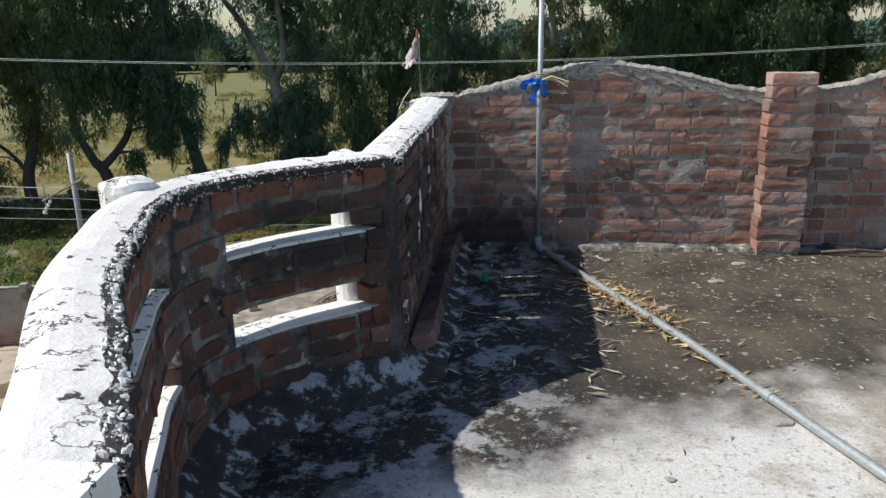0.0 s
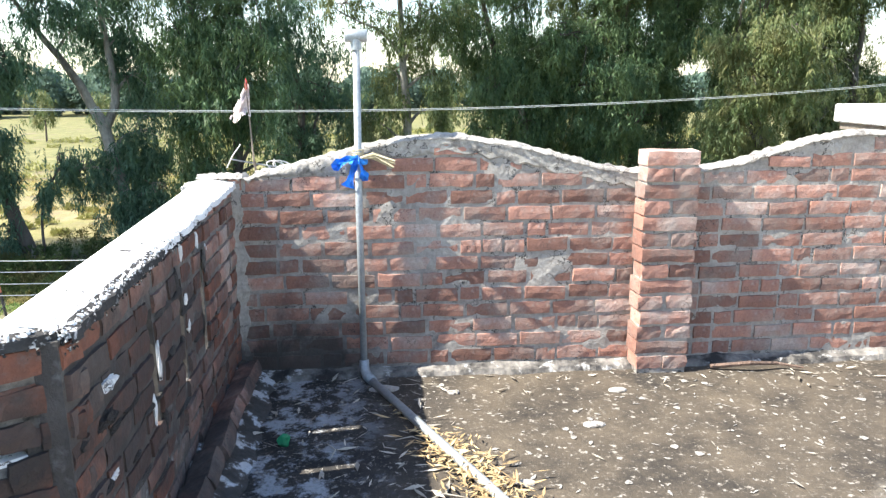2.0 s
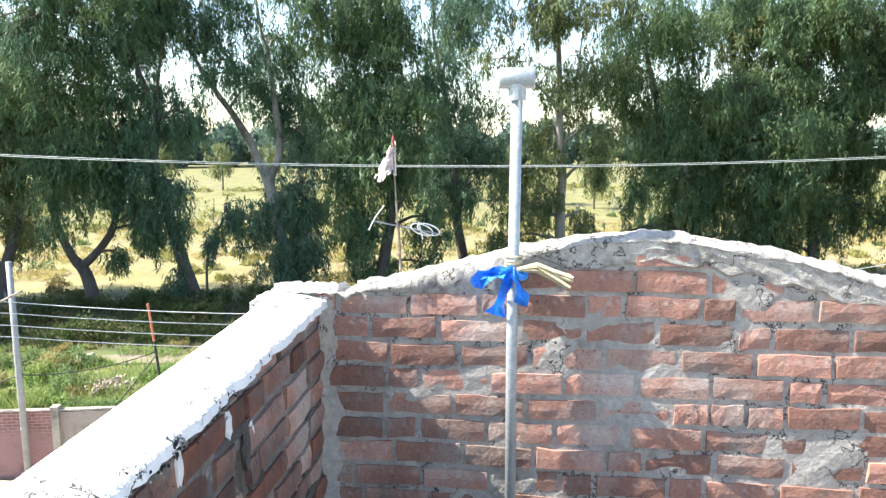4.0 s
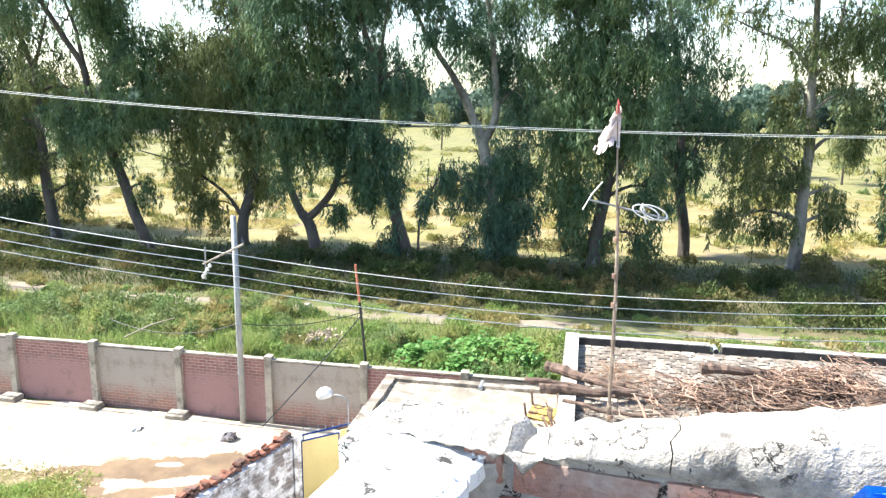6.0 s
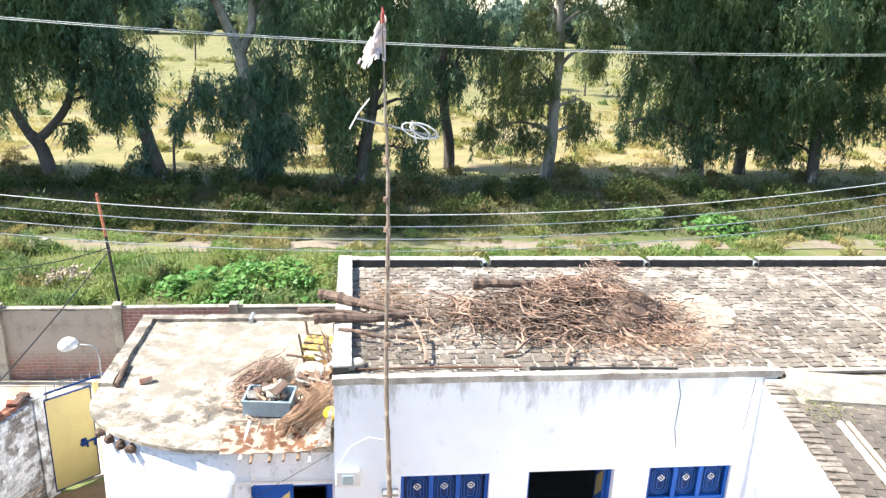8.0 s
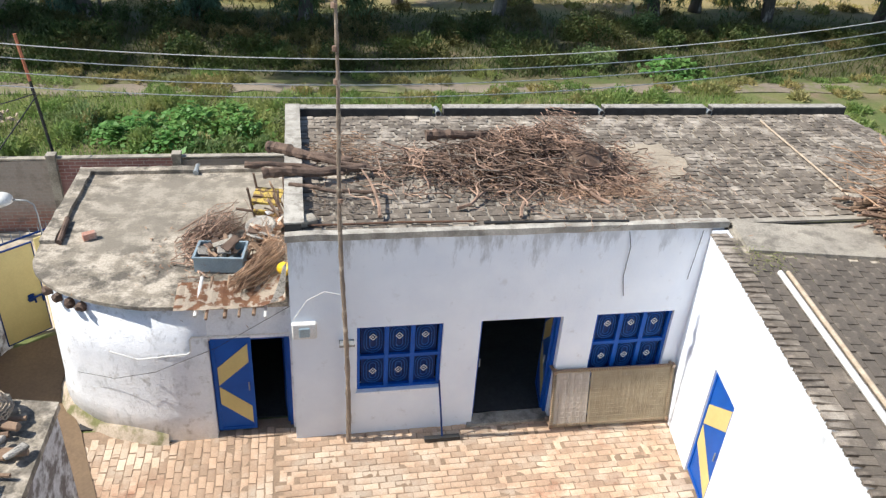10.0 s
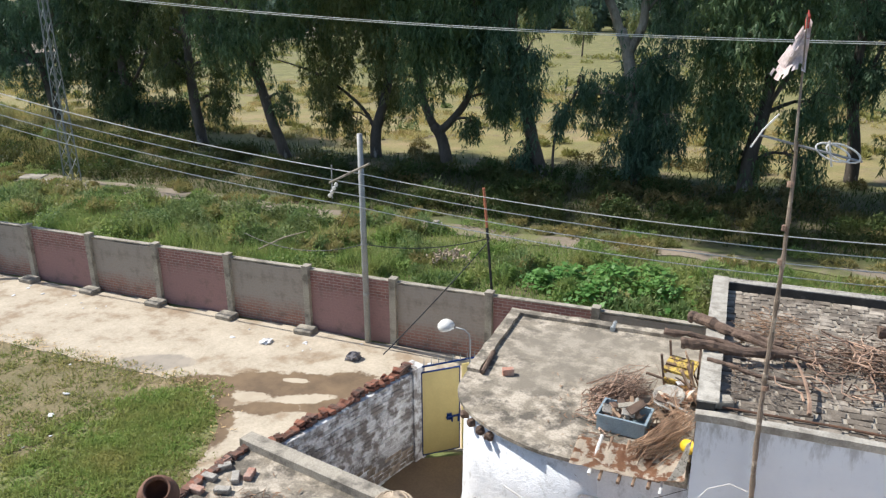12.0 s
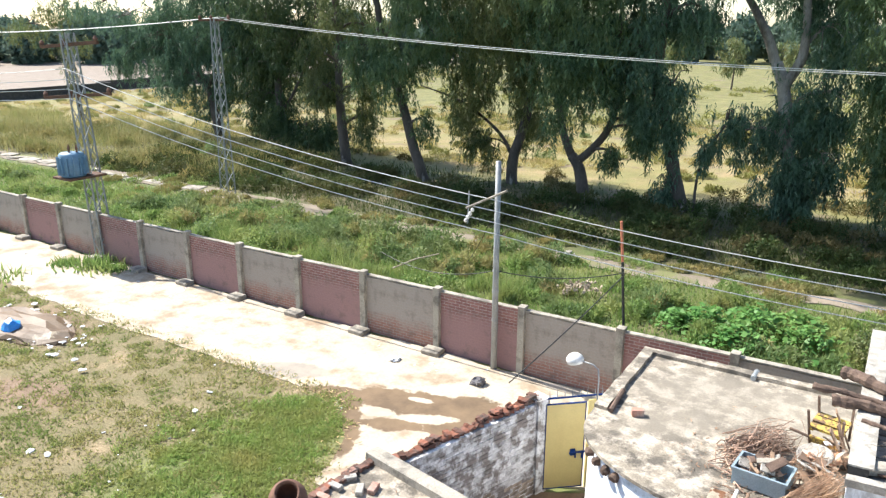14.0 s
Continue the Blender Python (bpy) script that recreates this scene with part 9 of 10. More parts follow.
def gum(x, y, stems, masses, mat, girth=0.36, label="tall drooping eucalyptus with a pale trunk", crest=0, bark=M_BARK):
    """A eucalyptus: stems are bends (across, up); masses of foliage are (across, up, half width, half height, fullness)."""
    seed = 700 + len(GUMS)
    r, nr = random.Random(seed), np.random.RandomState(seed)
    bm = bmesh.new()
    wood = []
    for i, stem in enumerate(stems):
        off = 0.0 if i == 0 else min(wood, key=lambda w: math.hypot(w[0].x - stem[0][0], w[0].z - stem[0][1]))[0].y
        drift = r.uniform(-0.12, 0.12)
        line = smooth_line([(px, off + drift * (pz - stem[0][1]), pz) for px, pz in stem])
        r0 = girth if i == 0 else girth * (0.66 if stem[0][1] < 8 and len(stem) > 4 and stem[-1][1] - stem[0][1] > abs(stem[-1][0] - stem[0][0]) else 0.34)
        end = 0.72 if i == 0 and stem[-1][1] < 8.5 else 0.22
        rads = [r0 * ((1.25 if k == 0 and i == 0 else 1.0) + (end - 1.0) * k / (len(line) - 1)) for k in range(len(line))]
        tube(bm, [p + 0.05 * Vector(noise.noise_vector(p * 0.9 + Vector((seed, 0, 0)))) for p in line], rads, 9)
        wood += [(p, q) for p, q in zip(line, rads)]
    heads = []
    tip = stems[-1][-1][0]
    crown = [(tip + r.uniform(-2.8, 2.8), r.uniform(12.8, 16.5), r.uniform(1.3, 1.9), r.uniform(1.1, 1.6), 0.75) for _ in range(crest)]
    # unseen high foliage, added only to shade the undergrowth in front
    shade_masses = [(tip + r.uniform(-3.0, 3.0), r.uniform(15.5, 19.5), r.uniform(1.8, 2.4), r.uniform(1.2, 1.7), 0.6) for _ in range(2 if girth > 0.3 else 0)]
    for mass in masses + crown + shade_masses:
        mx, mz, hw, hh = mass[:4]
        grow = 1.1 if mz < 6.5 else 1.28
        hw, hh = hw * grow, hh * grow
        full = mass[4] if len(mass) > 4 else 1.0
        p0, q0 = min(wood, key=lambda w: (w[0].x - mx) ** 2 + 1.6 * (w[0].z - (mz - 0.3)) ** 2 + (3.0 if w[0].z > mz + 0.6 else 0.0))
        c = Vector((mx, p0.y + (r.uniform(-6.5, -1.5) if mass in shade_masses else r.gauss(0, 0.5 if mz < 6 else 1.0)), mz))
        top = c + Vector((0, 0, hh * 0.35))
        mid = p0.lerp(top, 0.5) + Vector((r.uniform(-0.2, 0.2), r.uniform(-0.3, 0.3), 0.15 * (top - p0).length))
        tube(bm, smooth_line([p0, mid, top], 3), [max(0.025, min(0.12, q0 * 0.5) * (1 - 0.11 * k)) for k in range(7)], 6)
        for _ in range(3 + int(2 * hw)):
            e = c + Vector((r.uniform(-1, 1) * hw * 0.9, r.uniform(-1, 1) * hw * 0.8, r.uniform(-0.5, 0.8) * hh))
            tube(bm, smooth_line([mid.lerp(top, r.uniform(0.3, 1)), (mid + e) / 2 + Vector((0, 0, 0.35)), e], 2), [0.035, 0.03, 0.024, 0.018, 0.01], 5)
        # boughs gather the tassels, so that gaps stay open between them
        boughs = [c + Vector([v * w for v, w in zip(Vector([r.gauss(0, 1) for _ in range(3)]).normalized() * r.uniform(0.3, 0.95), (hw, hw * 0.8, hh))]) for _ in range(max(5, int(9 * math.sqrt(hw * hh * max(1.0, hh / hw)))))]
        for _ in range(int(39 * hw * hh * full) + 8):
            b = r.choice(boughs)
            g = 0.24 * min(hw, 1.8) + 0.1
            h = Vector((b.x + r.gauss(0, g), b.y + r.gauss(0, g), b.z + r.gauss(0, g * 0.8)))
            low = (c.z - h.z) / hh
            thin = r.random() < 0.18 + 0.4 * max(0.0, low)
            heads.append((h.x, h.y, max(h.z, 0.7), r.uniform(0.08, 0.16) if thin else r.uniform(0.24, 0.46), r.uniform(0.9, 1.7) if thin else r.uniform(0.55, 1.2)))
    ob = thing("tree", label, "tree", pose(x, y, G), "row of eucalyptus")
    part("trunk", bm, bark, ob, smooth=True)
    part("crown", quads("crown", *tassel_leaves(nr, heads, 34, 0.27), mat, True), mat, ob)
    GUMS.append(ob)
    return ob


gum(-23.1, 41.9, [[(0.0, -0.2), (-0.2, 0.6), (-0.8, 2.5), (-1.3, 4.6), (-2.4, 7.3), (-2.6, 9.8), (-3.4, 11.2), (-4.7, 13.6), (-5.2, 15.6)], [(-2.6, 10.0), (-2.9, 12.2), (-3.5, 14.0), (-3.8, 15.5)], [(-2.5, 7.5), (-1.3, 10.0), (-1.1, 13.0), (-1.0, 15.1)]],
    [(-1.0, 6.1, 1.4, 1.5), (-1.3, 11.8, 1.4, 1.0), (-0.8, 10.7, 1.6, 1.0), (-0.0, 9.7, 0.9, 0.8), (-2.5, 7.5, 1.4, 1.0), (-3.8, 7.0, 1.2, 0.8, 0.8), (-0.1, 3.4, 0.5, 0.7), (1.0, 8.9, 1.3, 1.2), (0.4, 7.2, 0.9, 0.9), (-1.0, 13.2, 1.0, 1.0, 0.8), (-4.7, 13.2, 1.2, 0.8, 0.5), (-3.8, 12.1, 0.9, 0.6, 0.4), (-2.6, 13.8, 0.9, 0.8, 0.5), (1.0, 11.4, 0.7, 0.8, 0.8), (-3.6, 15.2, 2.7, 1.0, 0.6), (-0.4, 15.3, 1.8, 0.9, 0.6)], M_LEAF)
gum(-18.5, 44.1, [[(0.0, -0.2), (0.0, 1.4), (0.6, 3.3), (1.0, 6.0), (0.8, 8.9), (0.4, 12.3), (-0.1, 15.0)], [(0.0, 1.5), (-0.9, 2.8), (-2.9, 4.2), (-4.8, 4.9), (-6.4, 5.3)]],
    [(0.7, 3.9, 1.0, 2.5), (-2.2, 5.7, 1.7, 1.5), (-1.8, 1.9, 0.9, 1.3), (-3.1, 4.0, 1.2, 1.2), (-3.5, 9.4, 1.9, 1.7), (-0.7, 8.6, 2.5, 1.8), (-1.5, 11.4, 2.7, 1.4, 0.8), (1.2, 10.4, 1.8, 1.7), (0.2, 13.9, 2.7, 1.6, 0.8), (1.0, 6.8, 1.2, 1.5)], M_LEAF_C, crest=2)
gum(-13.4, 42.6, [[(0.0, -0.2), (-0.4, 1.5), (-0.9, 2.2)], [(-0.9, 2.2), (-1.6, 3.6), (-1.8, 4.6), (-2.1, 6.5), (-2.4, 9.0), (-2.9, 11.1), (-3.3, 14.0)], [(-0.6, 1.9), (0.0, 2.4), (0.9, 3.5), (1.4, 4.9), (1.3, 6.9), (1.5, 9.7), (0.9, 11.2), (1.2, 14.1)]],
    [(-0.1, 6.7, 1.8, 2.9), (-1.8, 6.5, 0.9, 1.7), (1.1, 7.7, 1.7, 2.2), (-0.3, 10.1, 2.3, 1.9), (-2.4, 9.3, 1.8, 1.7), (2.3, 4.0, 0.8, 1.3), (1.6, 2.2, 0.5, 0.7), (3.4, 3.3, 0.6, 0.9), (-0.8, 13.3, 2.8, 1.6, 0.8)], M_LEAF, crest=5)
gum(-8.3, 42.6, [[(0.0, -0.2), (-0.4, 1.6), (-0.8, 3.4), (-1.1, 4.8), (-1.6, 6.2), (-1.4, 8.4), (-1.3, 9.8), (-1.8, 11.3), (-2.2, 12.9), (-2.8, 15.2)], [(-1.3, 9.5), (-1.0, 11.1), (-0.6, 13.2)], [(-1.5, 5.9), (-2.3, 7.3), (-3.7, 8.3), (-5.2, 8.9)]],
    [(-2.3, 7.3, 1.2, 1.5), (-0.6, 5.9, 0.8, 1.3), (-2.8, 10.2, 1.7, 1.4), (-0.6, 9.0, 1.1, 1.1), (0.6, 9.2, 0.9, 0.9, 0.8), (-3.1, 12.9, 2.2, 1.2, 0.9), (-0.5, 3.7, 0.6, 0.9), (-2.9, 5.5, 1.1, 1.3), (-0.9, 1.1, 0.5, 0.8), (-2.0, 4.9, 0.8, 1.0), (-1.1, 14.4, 2.2, 1.3, 0.9)], M_LEAF_B, crest=2)
gum(-3.4, 42.7, [[(0.0, -0.1), (-0.2, 1.6), (-0.6, 3.9), (-1.1, 6.1), (-1.5, 7.2)], [(-1.5, 7.1), (-2.0, 8.3), (-2.6, 9.4), (-3.3, 10.4), (-4.1, 11.7), (-5.0, 13.5), (-5.5, 15.5)], [(-1.1, 6.1), (-0.5, 7.5), (-0.5, 9.2), (-0.7, 11.0), (-0.9, 12.6), (-1.3, 14.3), (-1.5, 16.3)]],
    [(-1.0, 5.0, 1.5, 1.6), (-0.1, 3.1, 1.7, 1.7), (0.9, 5.4, 1.3, 1.7), (-2.4, 3.8, 0.6, 1.0), (1.2, 2.6, 0.9, 1.1), (-1.9, 10.7, 1.3, 1.2, 0.75), (-2.9, 11.9, 1.4, 1.0, 0.9), (0.2, 10.5, 1.0, 1.5), (-0.3, 13.1, 1.6, 1.3, 0.9), (-4.4, 13.5, 1.4, 0.8, 0.9), (0.5, 8.4, 1.0, 1.2), (-3.3, 14.8, 1.9, 1.3, 0.8), (-0.2, 1.0, 0.8, 1.0, 1.5), (-0.4, 2.2, 0.9, 1.2, 1.6), (0.4, 1.8, 0.8, 1.1, 1.4)], M_LEAF_B, bark=M_BARK_PALE)
gum(1.3, 42.0, [[(0.0, -0.1), (0.2, 2.0), (0.5, 3.7), (0.6, 5.7), (0.2, 8.3), (-0.8, 10.6), (-1.4, 12.9), (-1.8, 15.3)], [(0.3, 3.5), (1.2, 5.2), (2.1, 7.6), (2.1, 10.7)], [(0.4, 7.0), (-1.3, 9.6), (-2.2, 11.8)]],
    [(-0.9, 3.7, 1.2, 2.8), (-0.2, 1.3, 1.1, 1.3), (-0.6, 8.3, 1.6, 2.1), (1.4, 9.2, 1.6, 2.1), (1.1, 6.2, 1.3, 1.6), (2.7, 3.6, 1.0, 1.8), (2.5, 1.6, 0.7, 0.7), (-2.1, 10.6, 1.6, 1.6), (0.2, 11.4, 1.8, 1.5), (-1.6, 6.4, 1.2, 1.6), (-0.5, 13.6, 2.3, 1.2, 0.8), (1.6, 13.2, 1.5, 1.2, 0.7)], M_LEAF, crest=4)
gum(5.8, 46.5, [[(0.5, -1.4), (0.4, 1.5), (-0.1, 4.6), (-0.1, 7.6), (-0.7, 11.0), (-1.3, 14.4)], [(0.1, 4.0), (1.1, 7.0), (2.1, 9.4)]],
    [(-0.8, 7.0, 1.5, 1.8), (0.6, 4.9, 0.9, 1.5), (-1.1, 5.1, 1.2, 1.2), (1.4, 7.6, 1.8, 1.2, 0.8), (2.4, 6.2, 1.2, 0.9, 0.8), (-1.2, 10.2, 1.5, 1.7), (1.4, 10.0, 1.4, 1.1, 0.6), (-0.8, 12.4, 1.4, 1.1, 0.5)], M_LEAF_B, crest=2)
gum(11.4, 44.7, [[(0.0, -0.2), (0.1, 1.8), (0.0, 4.5), (0.0, 6.5), (-0.3, 9.5), (-0.4, 11.7), (-0.7, 14.3), (-1.2, 16.8)], [(-0.4, 9.8), (-1.5, 11.1), (-2.7, 11.6), (-4.1, 12.3)], [(0.0, 4.5), (-0.6, 5.3), (-1.4, 6.1)], [(-0.3, 10.3), (0.6, 11.7), (0.9, 13.8)]],
    [(-3.1, 2.4, 1.1, 0.7), (-1.2, 2.5, 0.9, 0.9), (-2.3, 4.1, 1.3, 1.0), (-2.1, 6.0, 1.3, 1.0), (-0.5, 4.9, 0.6, 0.7), (1.5, 2.8, 0.7, 0.8), (1.1, 4.0, 0.7, 0.5), (1.3, 8.2, 1.0, 1.4, 0.5), (-0.8, 8.4, 1.1, 1.4, 0.5), (-1.3, 11.4, 1.6, 1.1, 0.4), (-3.6, 12.2, 1.6, 0.8, 0.45), (1.2, 11.7, 1.2, 1.3, 0.6), (0.7, 9.8, 1.0, 1.0, 0.5), (2.1, 6.5, 0.4, 0.8), (-1.4, 14.5, 2.4, 1.6, 0.5)], M_LEAF_C, bark=M_BARK_PALE)
gum(20.4, 45.2, [[(0.0, -0.2), (-0.6, 2.5), (-1.8, 6.8), (-3.3, 9.5), (-4.3, 12.4), (-5.0, 15.2)], [(-1.2, 4.8), (-0.7, 8.2), (-0.8, 12.0)]],
    [(-1.6, 5.4, 1.5, 2.2), (-0.7, 2.4, 1.0, 1.1), (-4.5, 5.1, 0.8, 1.3), (-4.8, 2.7, 0.3, 0.8), (-3.8, 10.6, 2.3, 2.3), (-4.1, 7.5, 1.5, 1.4), (-1.2, 8.8, 1.7, 2.2), (-6.1, 11.6, 1.2, 1.5), (-4.9, 14.2, 2.3, 1.6, 0.7), (0.1, 4.9, 1.4, 2.6), (-2.8, 3.2, 1.3, 1.5), (0.9, 2.3, 1.1, 1.2)], M_LEAF, crest=4)
gum(-30.5, 43.5, [[(0.2, -0.2), (-0.1, 2.5), (-0.2, 4.5), (-0.2, 7.2), (-0.2, 9.6), (-0.6, 10.7), (-1.3, 12.6), (-1.6, 14.7)], [(-0.2, 10.0), (0.3, 11.1), (0.9, 12.6), (1.5, 14.2)]],
    [(0.2, 6.4, 1.5, 0.8), (2.3, 4.6, 1.3, 0.9), (1.9, 2.8, 1.1, 1.0), (-0.7, 4.7, 1.3, 1.0), (-0.8, 8.8, 1.4, 1.0, 0.8), (-0.0, 11.3, 1.5, 1.1, 0.35), (-0.3, 13.2, 1.5, 1.2, 0.4), (1.7, 10.4, 1.2, 0.7, 0.3), (0.9, 8.5, 1.1, 0.6, 0.5), (-1.9, 6.5, 1.0, 1.3), (0.4, 15.3, 2.6, 1.2, 0.6)], M_LEAF_C)
gum(-44.5, 45.6, [[(0.0, -0.3), (-0.3, 2.1), (-0.9, 4.4), (-2.6, 6.4), (-5.0, 8.0), (-6.5, 10.0)], [(-0.7, 4.1), (0.9, 7.3), (2.0, 9.9), (2.3, 12.5)]],
    [(-9.1, 5.7, 1.4, 1.3), (-6.9, 7.4, 2.2, 1.2), (-4.8, 5.9, 2.1, 1.2), (-2.8, 4.5, 1.8, 1.2), (-1.4, 6.9, 2.4, 1.4), (-4.8, 8.9, 2.5, 1.1), (-0.1, 4.0, 1.7, 1.3), (-1.1, 2.4, 1.3, 0.7), (1.9, 8.9, 2.3, 1.2), (1.6, 6.5, 2.0, 1.4), (-10.0, 8.9, 2.9, 0.7, 0.4), (-13.3, 10.1, 3.0, 0.5, 0.4), (-1.1, 10.5, 4.4, 1.3, 0.8), (2.3, 12.5, 4.1, 1.3, 0.7)], M_LEAF_B)
gum(-36.5, 45.0, [[(0.1, -0.8), (-0.8, 1.9), (-1.2, 5.3), (-1.7, 7.9), (-1.9, 9.9), (-1.7, 12.6)], [(-0.9, 2.7), (1.3, 5.4), (2.5, 7.9), (2.9, 10.3)]],
    [(-3.3, 6.8, 2.2, 1.6), (-4.3, 4.5, 1.8, 1.6), (-1.4, 5.8, 2.2, 1.3), (-2.1, 3.6, 1.8, 1.3), (-0.6, 1.9, 1.5, 1.1, 1.6), (0.9, 0.6, 2.1, 1.2, 1.6), (2.4, 1.7, 1.5, 1.1, 1.6), (-2.7, 2.0, 1.5, 1.2, 1.6), (-1.7, 8.4, 2.5, 1.3), (0.8, 7.9, 1.9, 1.5), (2.3, 5.1, 1.9, 1.4), (-3.9, 8.9, 1.9, 1.2), (-0.1, 10.4, 4.0, 1.2, 0.8), (3.2, 8.9, 1.9, 1.4, 0.8), (-0.6, 12.6, 4.3, 1.2, 0.7)], M_LEAF_D, 0.36, "dark dense-leaved tree among the eucalyptus")
gum(26.5, 44.5, [[(0.4, -0.9), (-0.2, 4.6), (-0.9, 9.9), (-1.8, 14.9)], [(-0.3, 5.4), (1.7, 9.6), (2.6, 14.0)]],
    [(-2.8, 11.2, 2.3, 2.0), (0.1, 9.2, 2.9, 2.8), (-3.0, 7.2, 2.0, 2.5), (2.2, 11.3, 2.7, 2.1), (-0.9, 5.0, 2.9, 1.8), (2.8, 6.4, 2.1, 2.2), (2.6, 14.3, 3.3, 1.7, 0.8), (-2.2, 14.8, 3.1, 1.6, 0.8), (-5.3, 6.8, 1.9, 2.1), (-6.5, 9.9, 2.3, 2.3), (-3.2, 3.8, 1.7, 1.6), (0.6, 3.2, 1.8, 1.5), (3.2, 3.9, 1.6, 1.6), (-1.4, 1.7, 1.2, 1.0)], M_LEAF, crest=4)
gum(31.4, 38.5, [[(0.5, -0.8), (0.0, 3.3), (-1.1, 8.2), (-1.1, 11.6)]],
    [(-3.2, 5.8, 1.3, 1.9), (-2.2, 7.9, 1.5, 1.4), (0.5, 8.2, 1.7, 1.4), (-0.6, 10.7, 2.1, 1.4), (1.0, 9.8, 1.2, 1.3), (-0.8, 5.0, 1.6, 1.3), (-2.8, 10.1, 1.0, 1.1)], M_LEAF_Y, crest=4)
gum(42.7, 42.5, [[(0.4, -1.6), (-0.4, 8.1), (0.0, 11.4), (-0.4, 15.6)]],
    [(-4.5, 9.2, 2.7, 2.9), (-0.8, 12.1, 2.3, 1.4, 0.6), (-3.6, 12.4, 2.7, 1.7), (-3.5, 5.6, 2.8, 2.3), (1.8, 6.6, 3.0, 2.3), (0.1, 9.6, 1.7, 1.3, 0.6), (-2.6, 15.1, 3.7, 1.7, 0.7)], M_LEAF_C, crest=4)
# the sprouting sapling beside the bare trunk
gum(-7.7, 42.3, [[(0.0, 0.0), (0.1, 2.2), (0.5, 3.3), (1.1, 4.4)]], [(1.2, 4.4, 0.62, 0.7), (0.75, 3.5, 0.5, 0.5), (0.3, 2.9, 0.25, 0.4, 0.7)], M_LEAF_B, 0.07, "small leafy sapling beside the trunks")


def stray_gum(x, y, h, lean, low, mat, seed, girth=0.34, label="tall drooping eucalyptus with a pale trunk"):
    """One of the trees at either end of the row: masses ranged loosely up a leaning stem."""
    r = random.Random(seed)
    stem = [(0.0, -0.1)] + [(lean * h * k / 5 + r.uniform(-0.3, 0.3), h * k / 5) for k in range(1, 6)]
    side = [(stem[2][0], stem[2][1]), (stem[2][0] + r.choice((-1, 1)) * 1.2, h * 0.58), (stem[2][0] + r.choice((-1, 1)) * 2.0, h * 0.85)]
    masses = []
    for k in range(11):
        u = k / 10
        masses.append((lean * h * u + r.uniform(-2.0, 2.0) * (0.7 + 0.5 * u), low + (h - low) * u, r.uniform(1.1, 2.0), r.uniform(1.2, 2.2), r.uniform(0.6, 1.0)))
    return gum(x, y, [stem, side], masses, mat, girth, label)


gum(-64.6, 47.0, [[(0.0, -0.1), (0.2, 3.0), (0.0, 6.0), (0.3, 9.5)]], [(-0.6, 5.0, 0.9, 1.0, 0.3), (0.7, 6.6, 1.2, 1.1, 0.3), (-0.6, 8.2, 1.5, 1.3, 0.35), (0.6, 9.8, 1.5, 1.1, 0.35), (-1.6, 9.4, 1.0, 0.8, 0.3)], M_LEAF_Y, 0.12, "slender pale-leaved tree beyond the tower")
stray_gum(23.5, 46.5, 15, 0.05, 2.4, M_LEAF_C, 1)
stray_gum(34.5, 45.0, 15, -0.05, 2.4, M_LEAF, 2)
stray_gum(40.0, 46.0, 15, 0.05, 2.6, M_LEAF_C, 3)
# a loose line of younger trees far out in the fields
def field_tree(seed):
    r, nr = random.Random(seed), np.random.RandomState(seed)
    bm = bmesh.new()
    tube(bm, [(0, 0, -0.3), (0.1, 0, 2.0), (0.2, 0.1, 5.0)], [0.16, 0.12, 0.04], 6)
    heads = [(r.gauss(0, 1.0), r.gauss(0, 1.0), r.uniform(2.4, 7.4), r.uniform(0.4, 0.8), r.uniform(0.9, 1.6)) for _ in range(60)]
    ob = thing("field_tree", "young bright green tree far out in the fields", "tree", pose(-31 + 7 * (seed % 7), 122, G), "field trees")
    part("trunk", bm, M_BARK, ob)
    part("crown", quads("crown", *tassel_leaves(nr, heads, 24, 0.6), M_LEAF_Y, True), M_LEAF_Y, ob)
    return ob


saplings = [field_tree(810), field_tree(812)]
for i, (tx, ty, ts) in enumerate(((-22, 120, 1.0), (-15, 126, 0.9), (-48, 140, 1.2), (16, 88, 1.0), (21, 92, 0.9), (26, 86, 0.8), (31, 100, 1.1), (44, 94, 1.0), (-66, 130, 1.2), (52, 108, 1.1), (6, 116, 1.0), (12, 98, 0.8))):
    copy_thing(saplings[i % 2], pose(tx, ty, G, 0, 0, 47 * i) @ Matrix.Diagonal((ts, ts, ts, 1)))

# far belt of trees on the horizon, haze painted into the leaf colour
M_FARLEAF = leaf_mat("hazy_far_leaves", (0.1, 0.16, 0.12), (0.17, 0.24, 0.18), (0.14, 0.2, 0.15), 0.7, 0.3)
FAR = []
for v in range(3):
    nr = np.random.RandomState(500 + v)
    n = 2200
    d = nr.normal(0, 1, (n, 3))
    d /= np.linalg.norm(d, axis=1)[:, None]
    c = d * np.array([5.5, 4.0, 4.2]) * nr.uniform(0.5, 1, n)[:, None] * (1 + 0.3 * np.sin(4 * d[:, :1] + v))
    c[:, 2] += 4.2
    t = nr.normal(0, 1, (n, 3))
    t /= np.linalg.norm(t, axis=1)[:, None]
    s = np.cross(t, nr.normal(0, 1, (n, 3)))
    s /= np.linalg.norm(s, axis=1)[:, None]
    FAR.append((c, t * 1.0, s * 0.45))
cs, ts, ss = [], [], []
for k in range(120):
    u = k / 119
    ang = radians(-66 + 120 * u)
    dist = 190 + 60 * rng.random()
    c, t, s = FAR[k % 3]
    sc = rng.uniform(0.8, 1.35)
    cs.append(c * sc + np.array([math.sin(ang) * dist, math.cos(ang) * dist, G]))
    ts.append(t * sc)
    ss.append(s * sc)
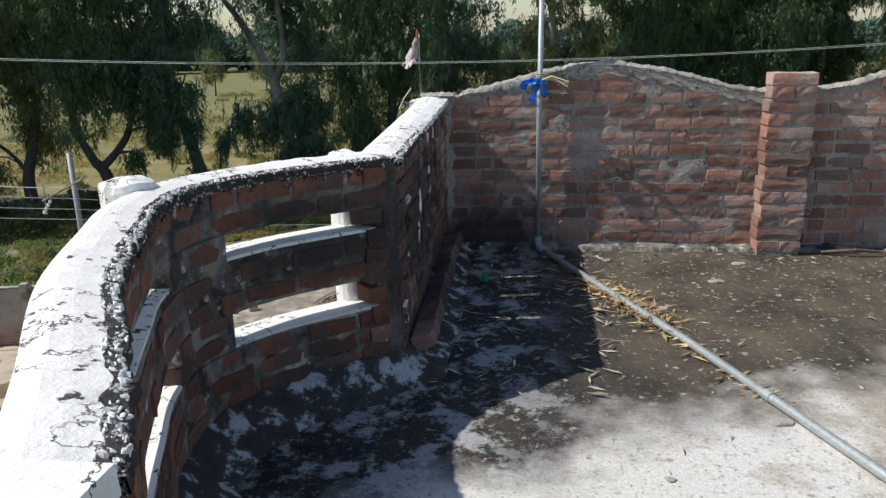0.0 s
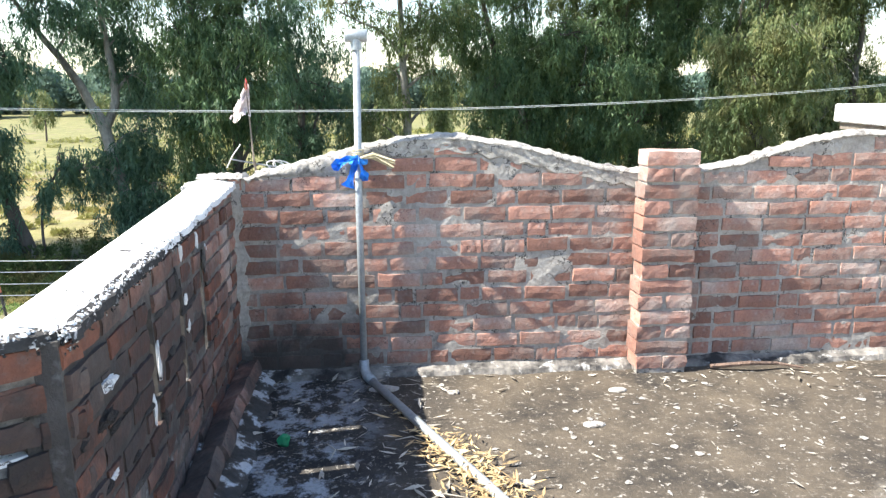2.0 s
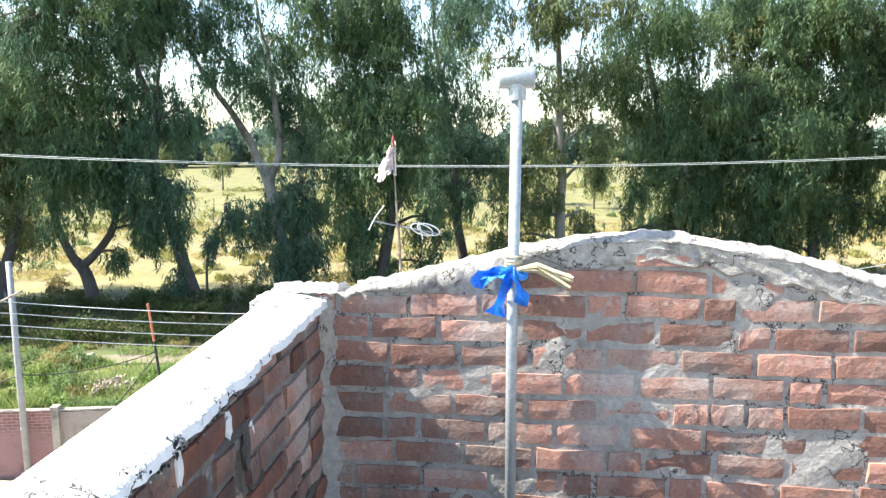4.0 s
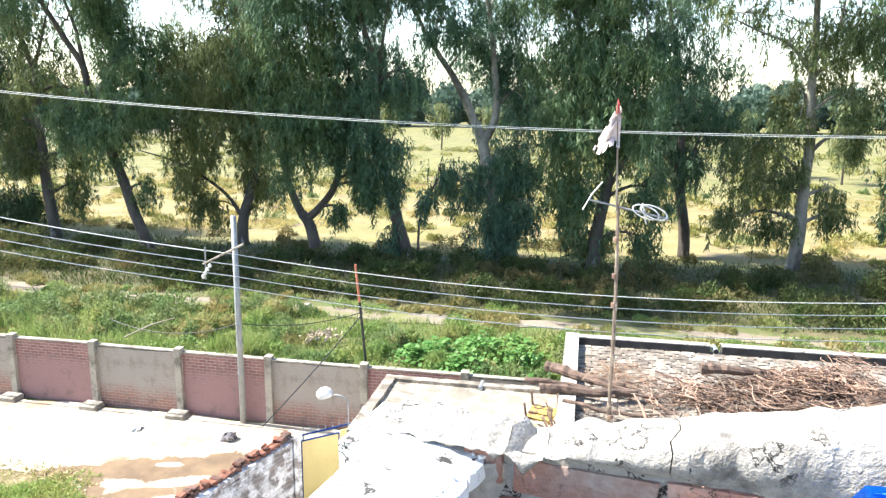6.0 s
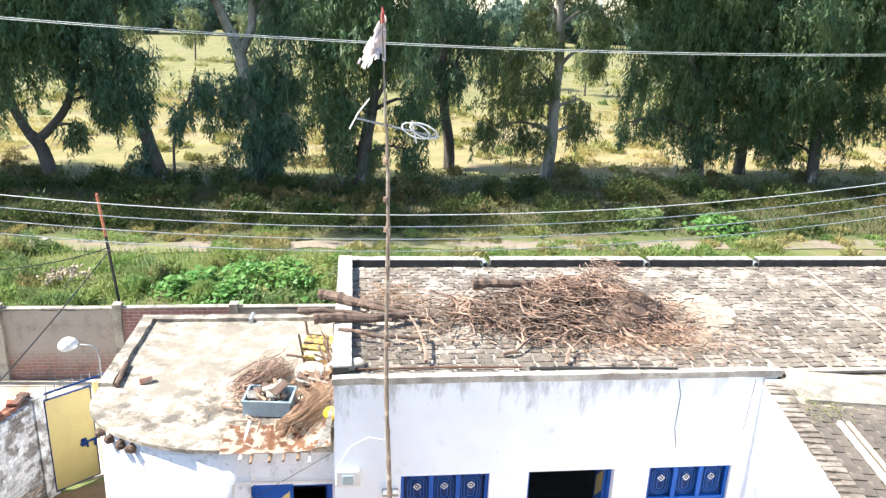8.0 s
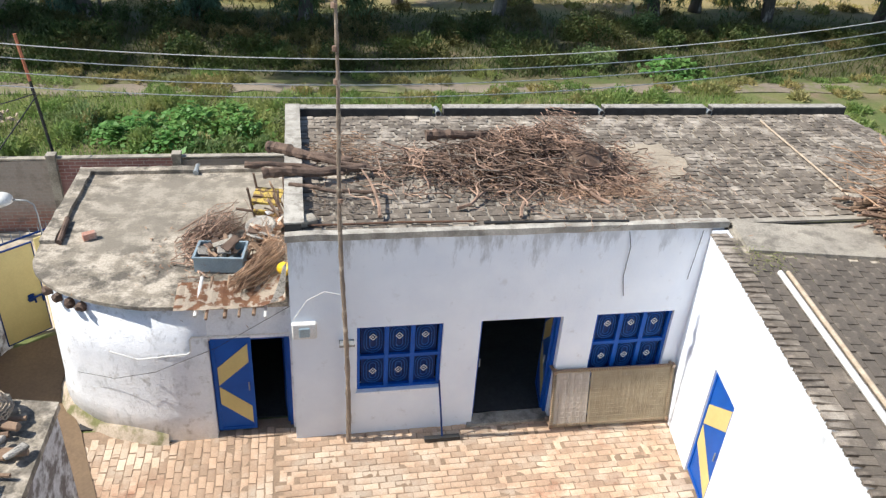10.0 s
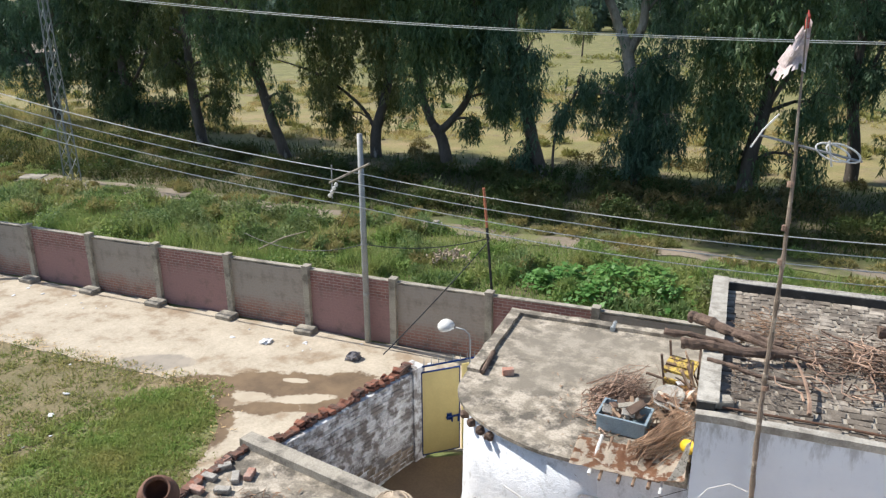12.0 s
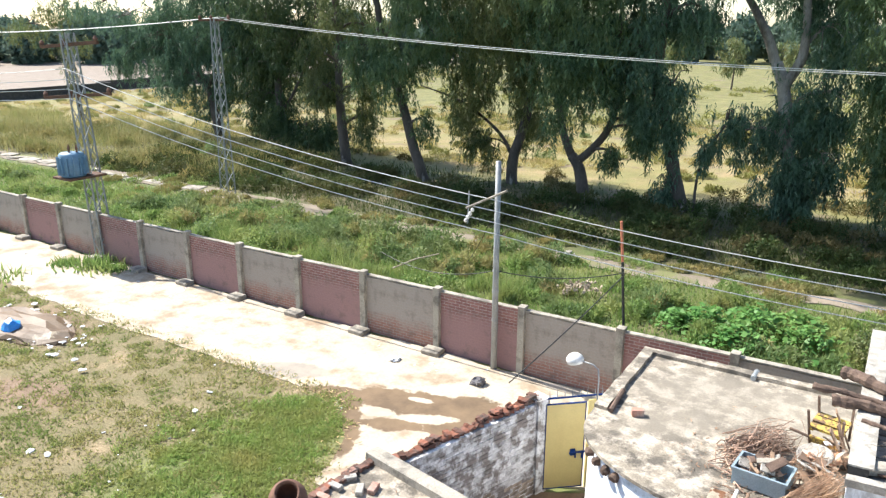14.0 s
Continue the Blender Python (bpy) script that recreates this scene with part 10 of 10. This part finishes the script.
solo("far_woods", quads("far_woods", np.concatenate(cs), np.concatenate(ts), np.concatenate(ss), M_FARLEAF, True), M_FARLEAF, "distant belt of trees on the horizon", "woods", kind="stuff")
solo("far_wall", boxes((-90.6, 30, G - 0.2, -90.3, 68, G + 1.3), (-93.5, 68.0, G - 0.2, -90.3, 68.3, G + 1.3), (-93.8, 68.3, G - 0.2, -93.5, 92, G + 1.3)), M_BLACK_CEMENT, "long dark field wall far off", "wall", kind="structure")

# ---------------------------------------------------------------- laid pieces last
pieces("roof_tile", TL, pl, house, M_TILE, 300, "roof_tile_field")
pieces("roof_tile", brick_shapes(0.275, 0.143, 0.03, M_WINGTILE, 6, 0.005, 47), wp, wing, M_WINGTILE, 120, "roof_tile_field")
yard = thing("yard_paving", "worn pinkish brick paving of the courtyard", "paving", pose(0, 0, G), kind="structure")
part("bed", boxes((-3.2, 6.5, -0.1, 7.1, 15.4, -0.004)), M_PAVE_BED, yard, "earth bed between the bricks")
PV = brick_shapes(0.226, 0.108, 0.04, M_PAVER, 6, 0.004, 61)
pv = []
for j in range(0, 62):
    y = 15.1 - 0.122 * j
    for k in range(46):
        x = 0.5 + 0.238 * k + (0.12 if j % 2 else 0.0) + rng.uniform(-0.01, 0.01)
        if x > 7.05 + 0.2 * (y - 14.9):
            continue
        pv.append(pose(x, y + rng.uniform(-0.006, 0.006), -0.015 + rng.uniform(-0.006, 0.005), rng.uniform(-1.5, 1.5), rng.uniform(-1, 1), 90 * (rng.random() < 0.06) + rng.uniform(-4, 4)))
for j in range(0, 31):
    x = 0.3 - 0.122 * j
    for k in range(36):
        y = 15.1 - 0.238 * k - (0.12 if j % 2 else 0.0) + rng.uniform(-0.01, 0.01)
        if x < -1.3 and math.hypot((x + 1.25) / 1.85, (y - 16.66) / 1.65) < 1.0 and y > 15.0:
            continue
        pv.append(pose(x + rng.uniform(-0.006, 0.006), y, -0.015 + rng.uniform(-0.006, 0.005), rng.uniform(-1.5, 1.5), rng.uniform(-1, 1), 90 + rng.uniform(-4, 4)))
pv.sort(key=lambda m: math.hypot(m.translation.x - 1.5, (m.translation.y - 14.9) * 2))
pieces("paving_brick", PV, pv, yard, M_PAVER, 300, "paving_field")
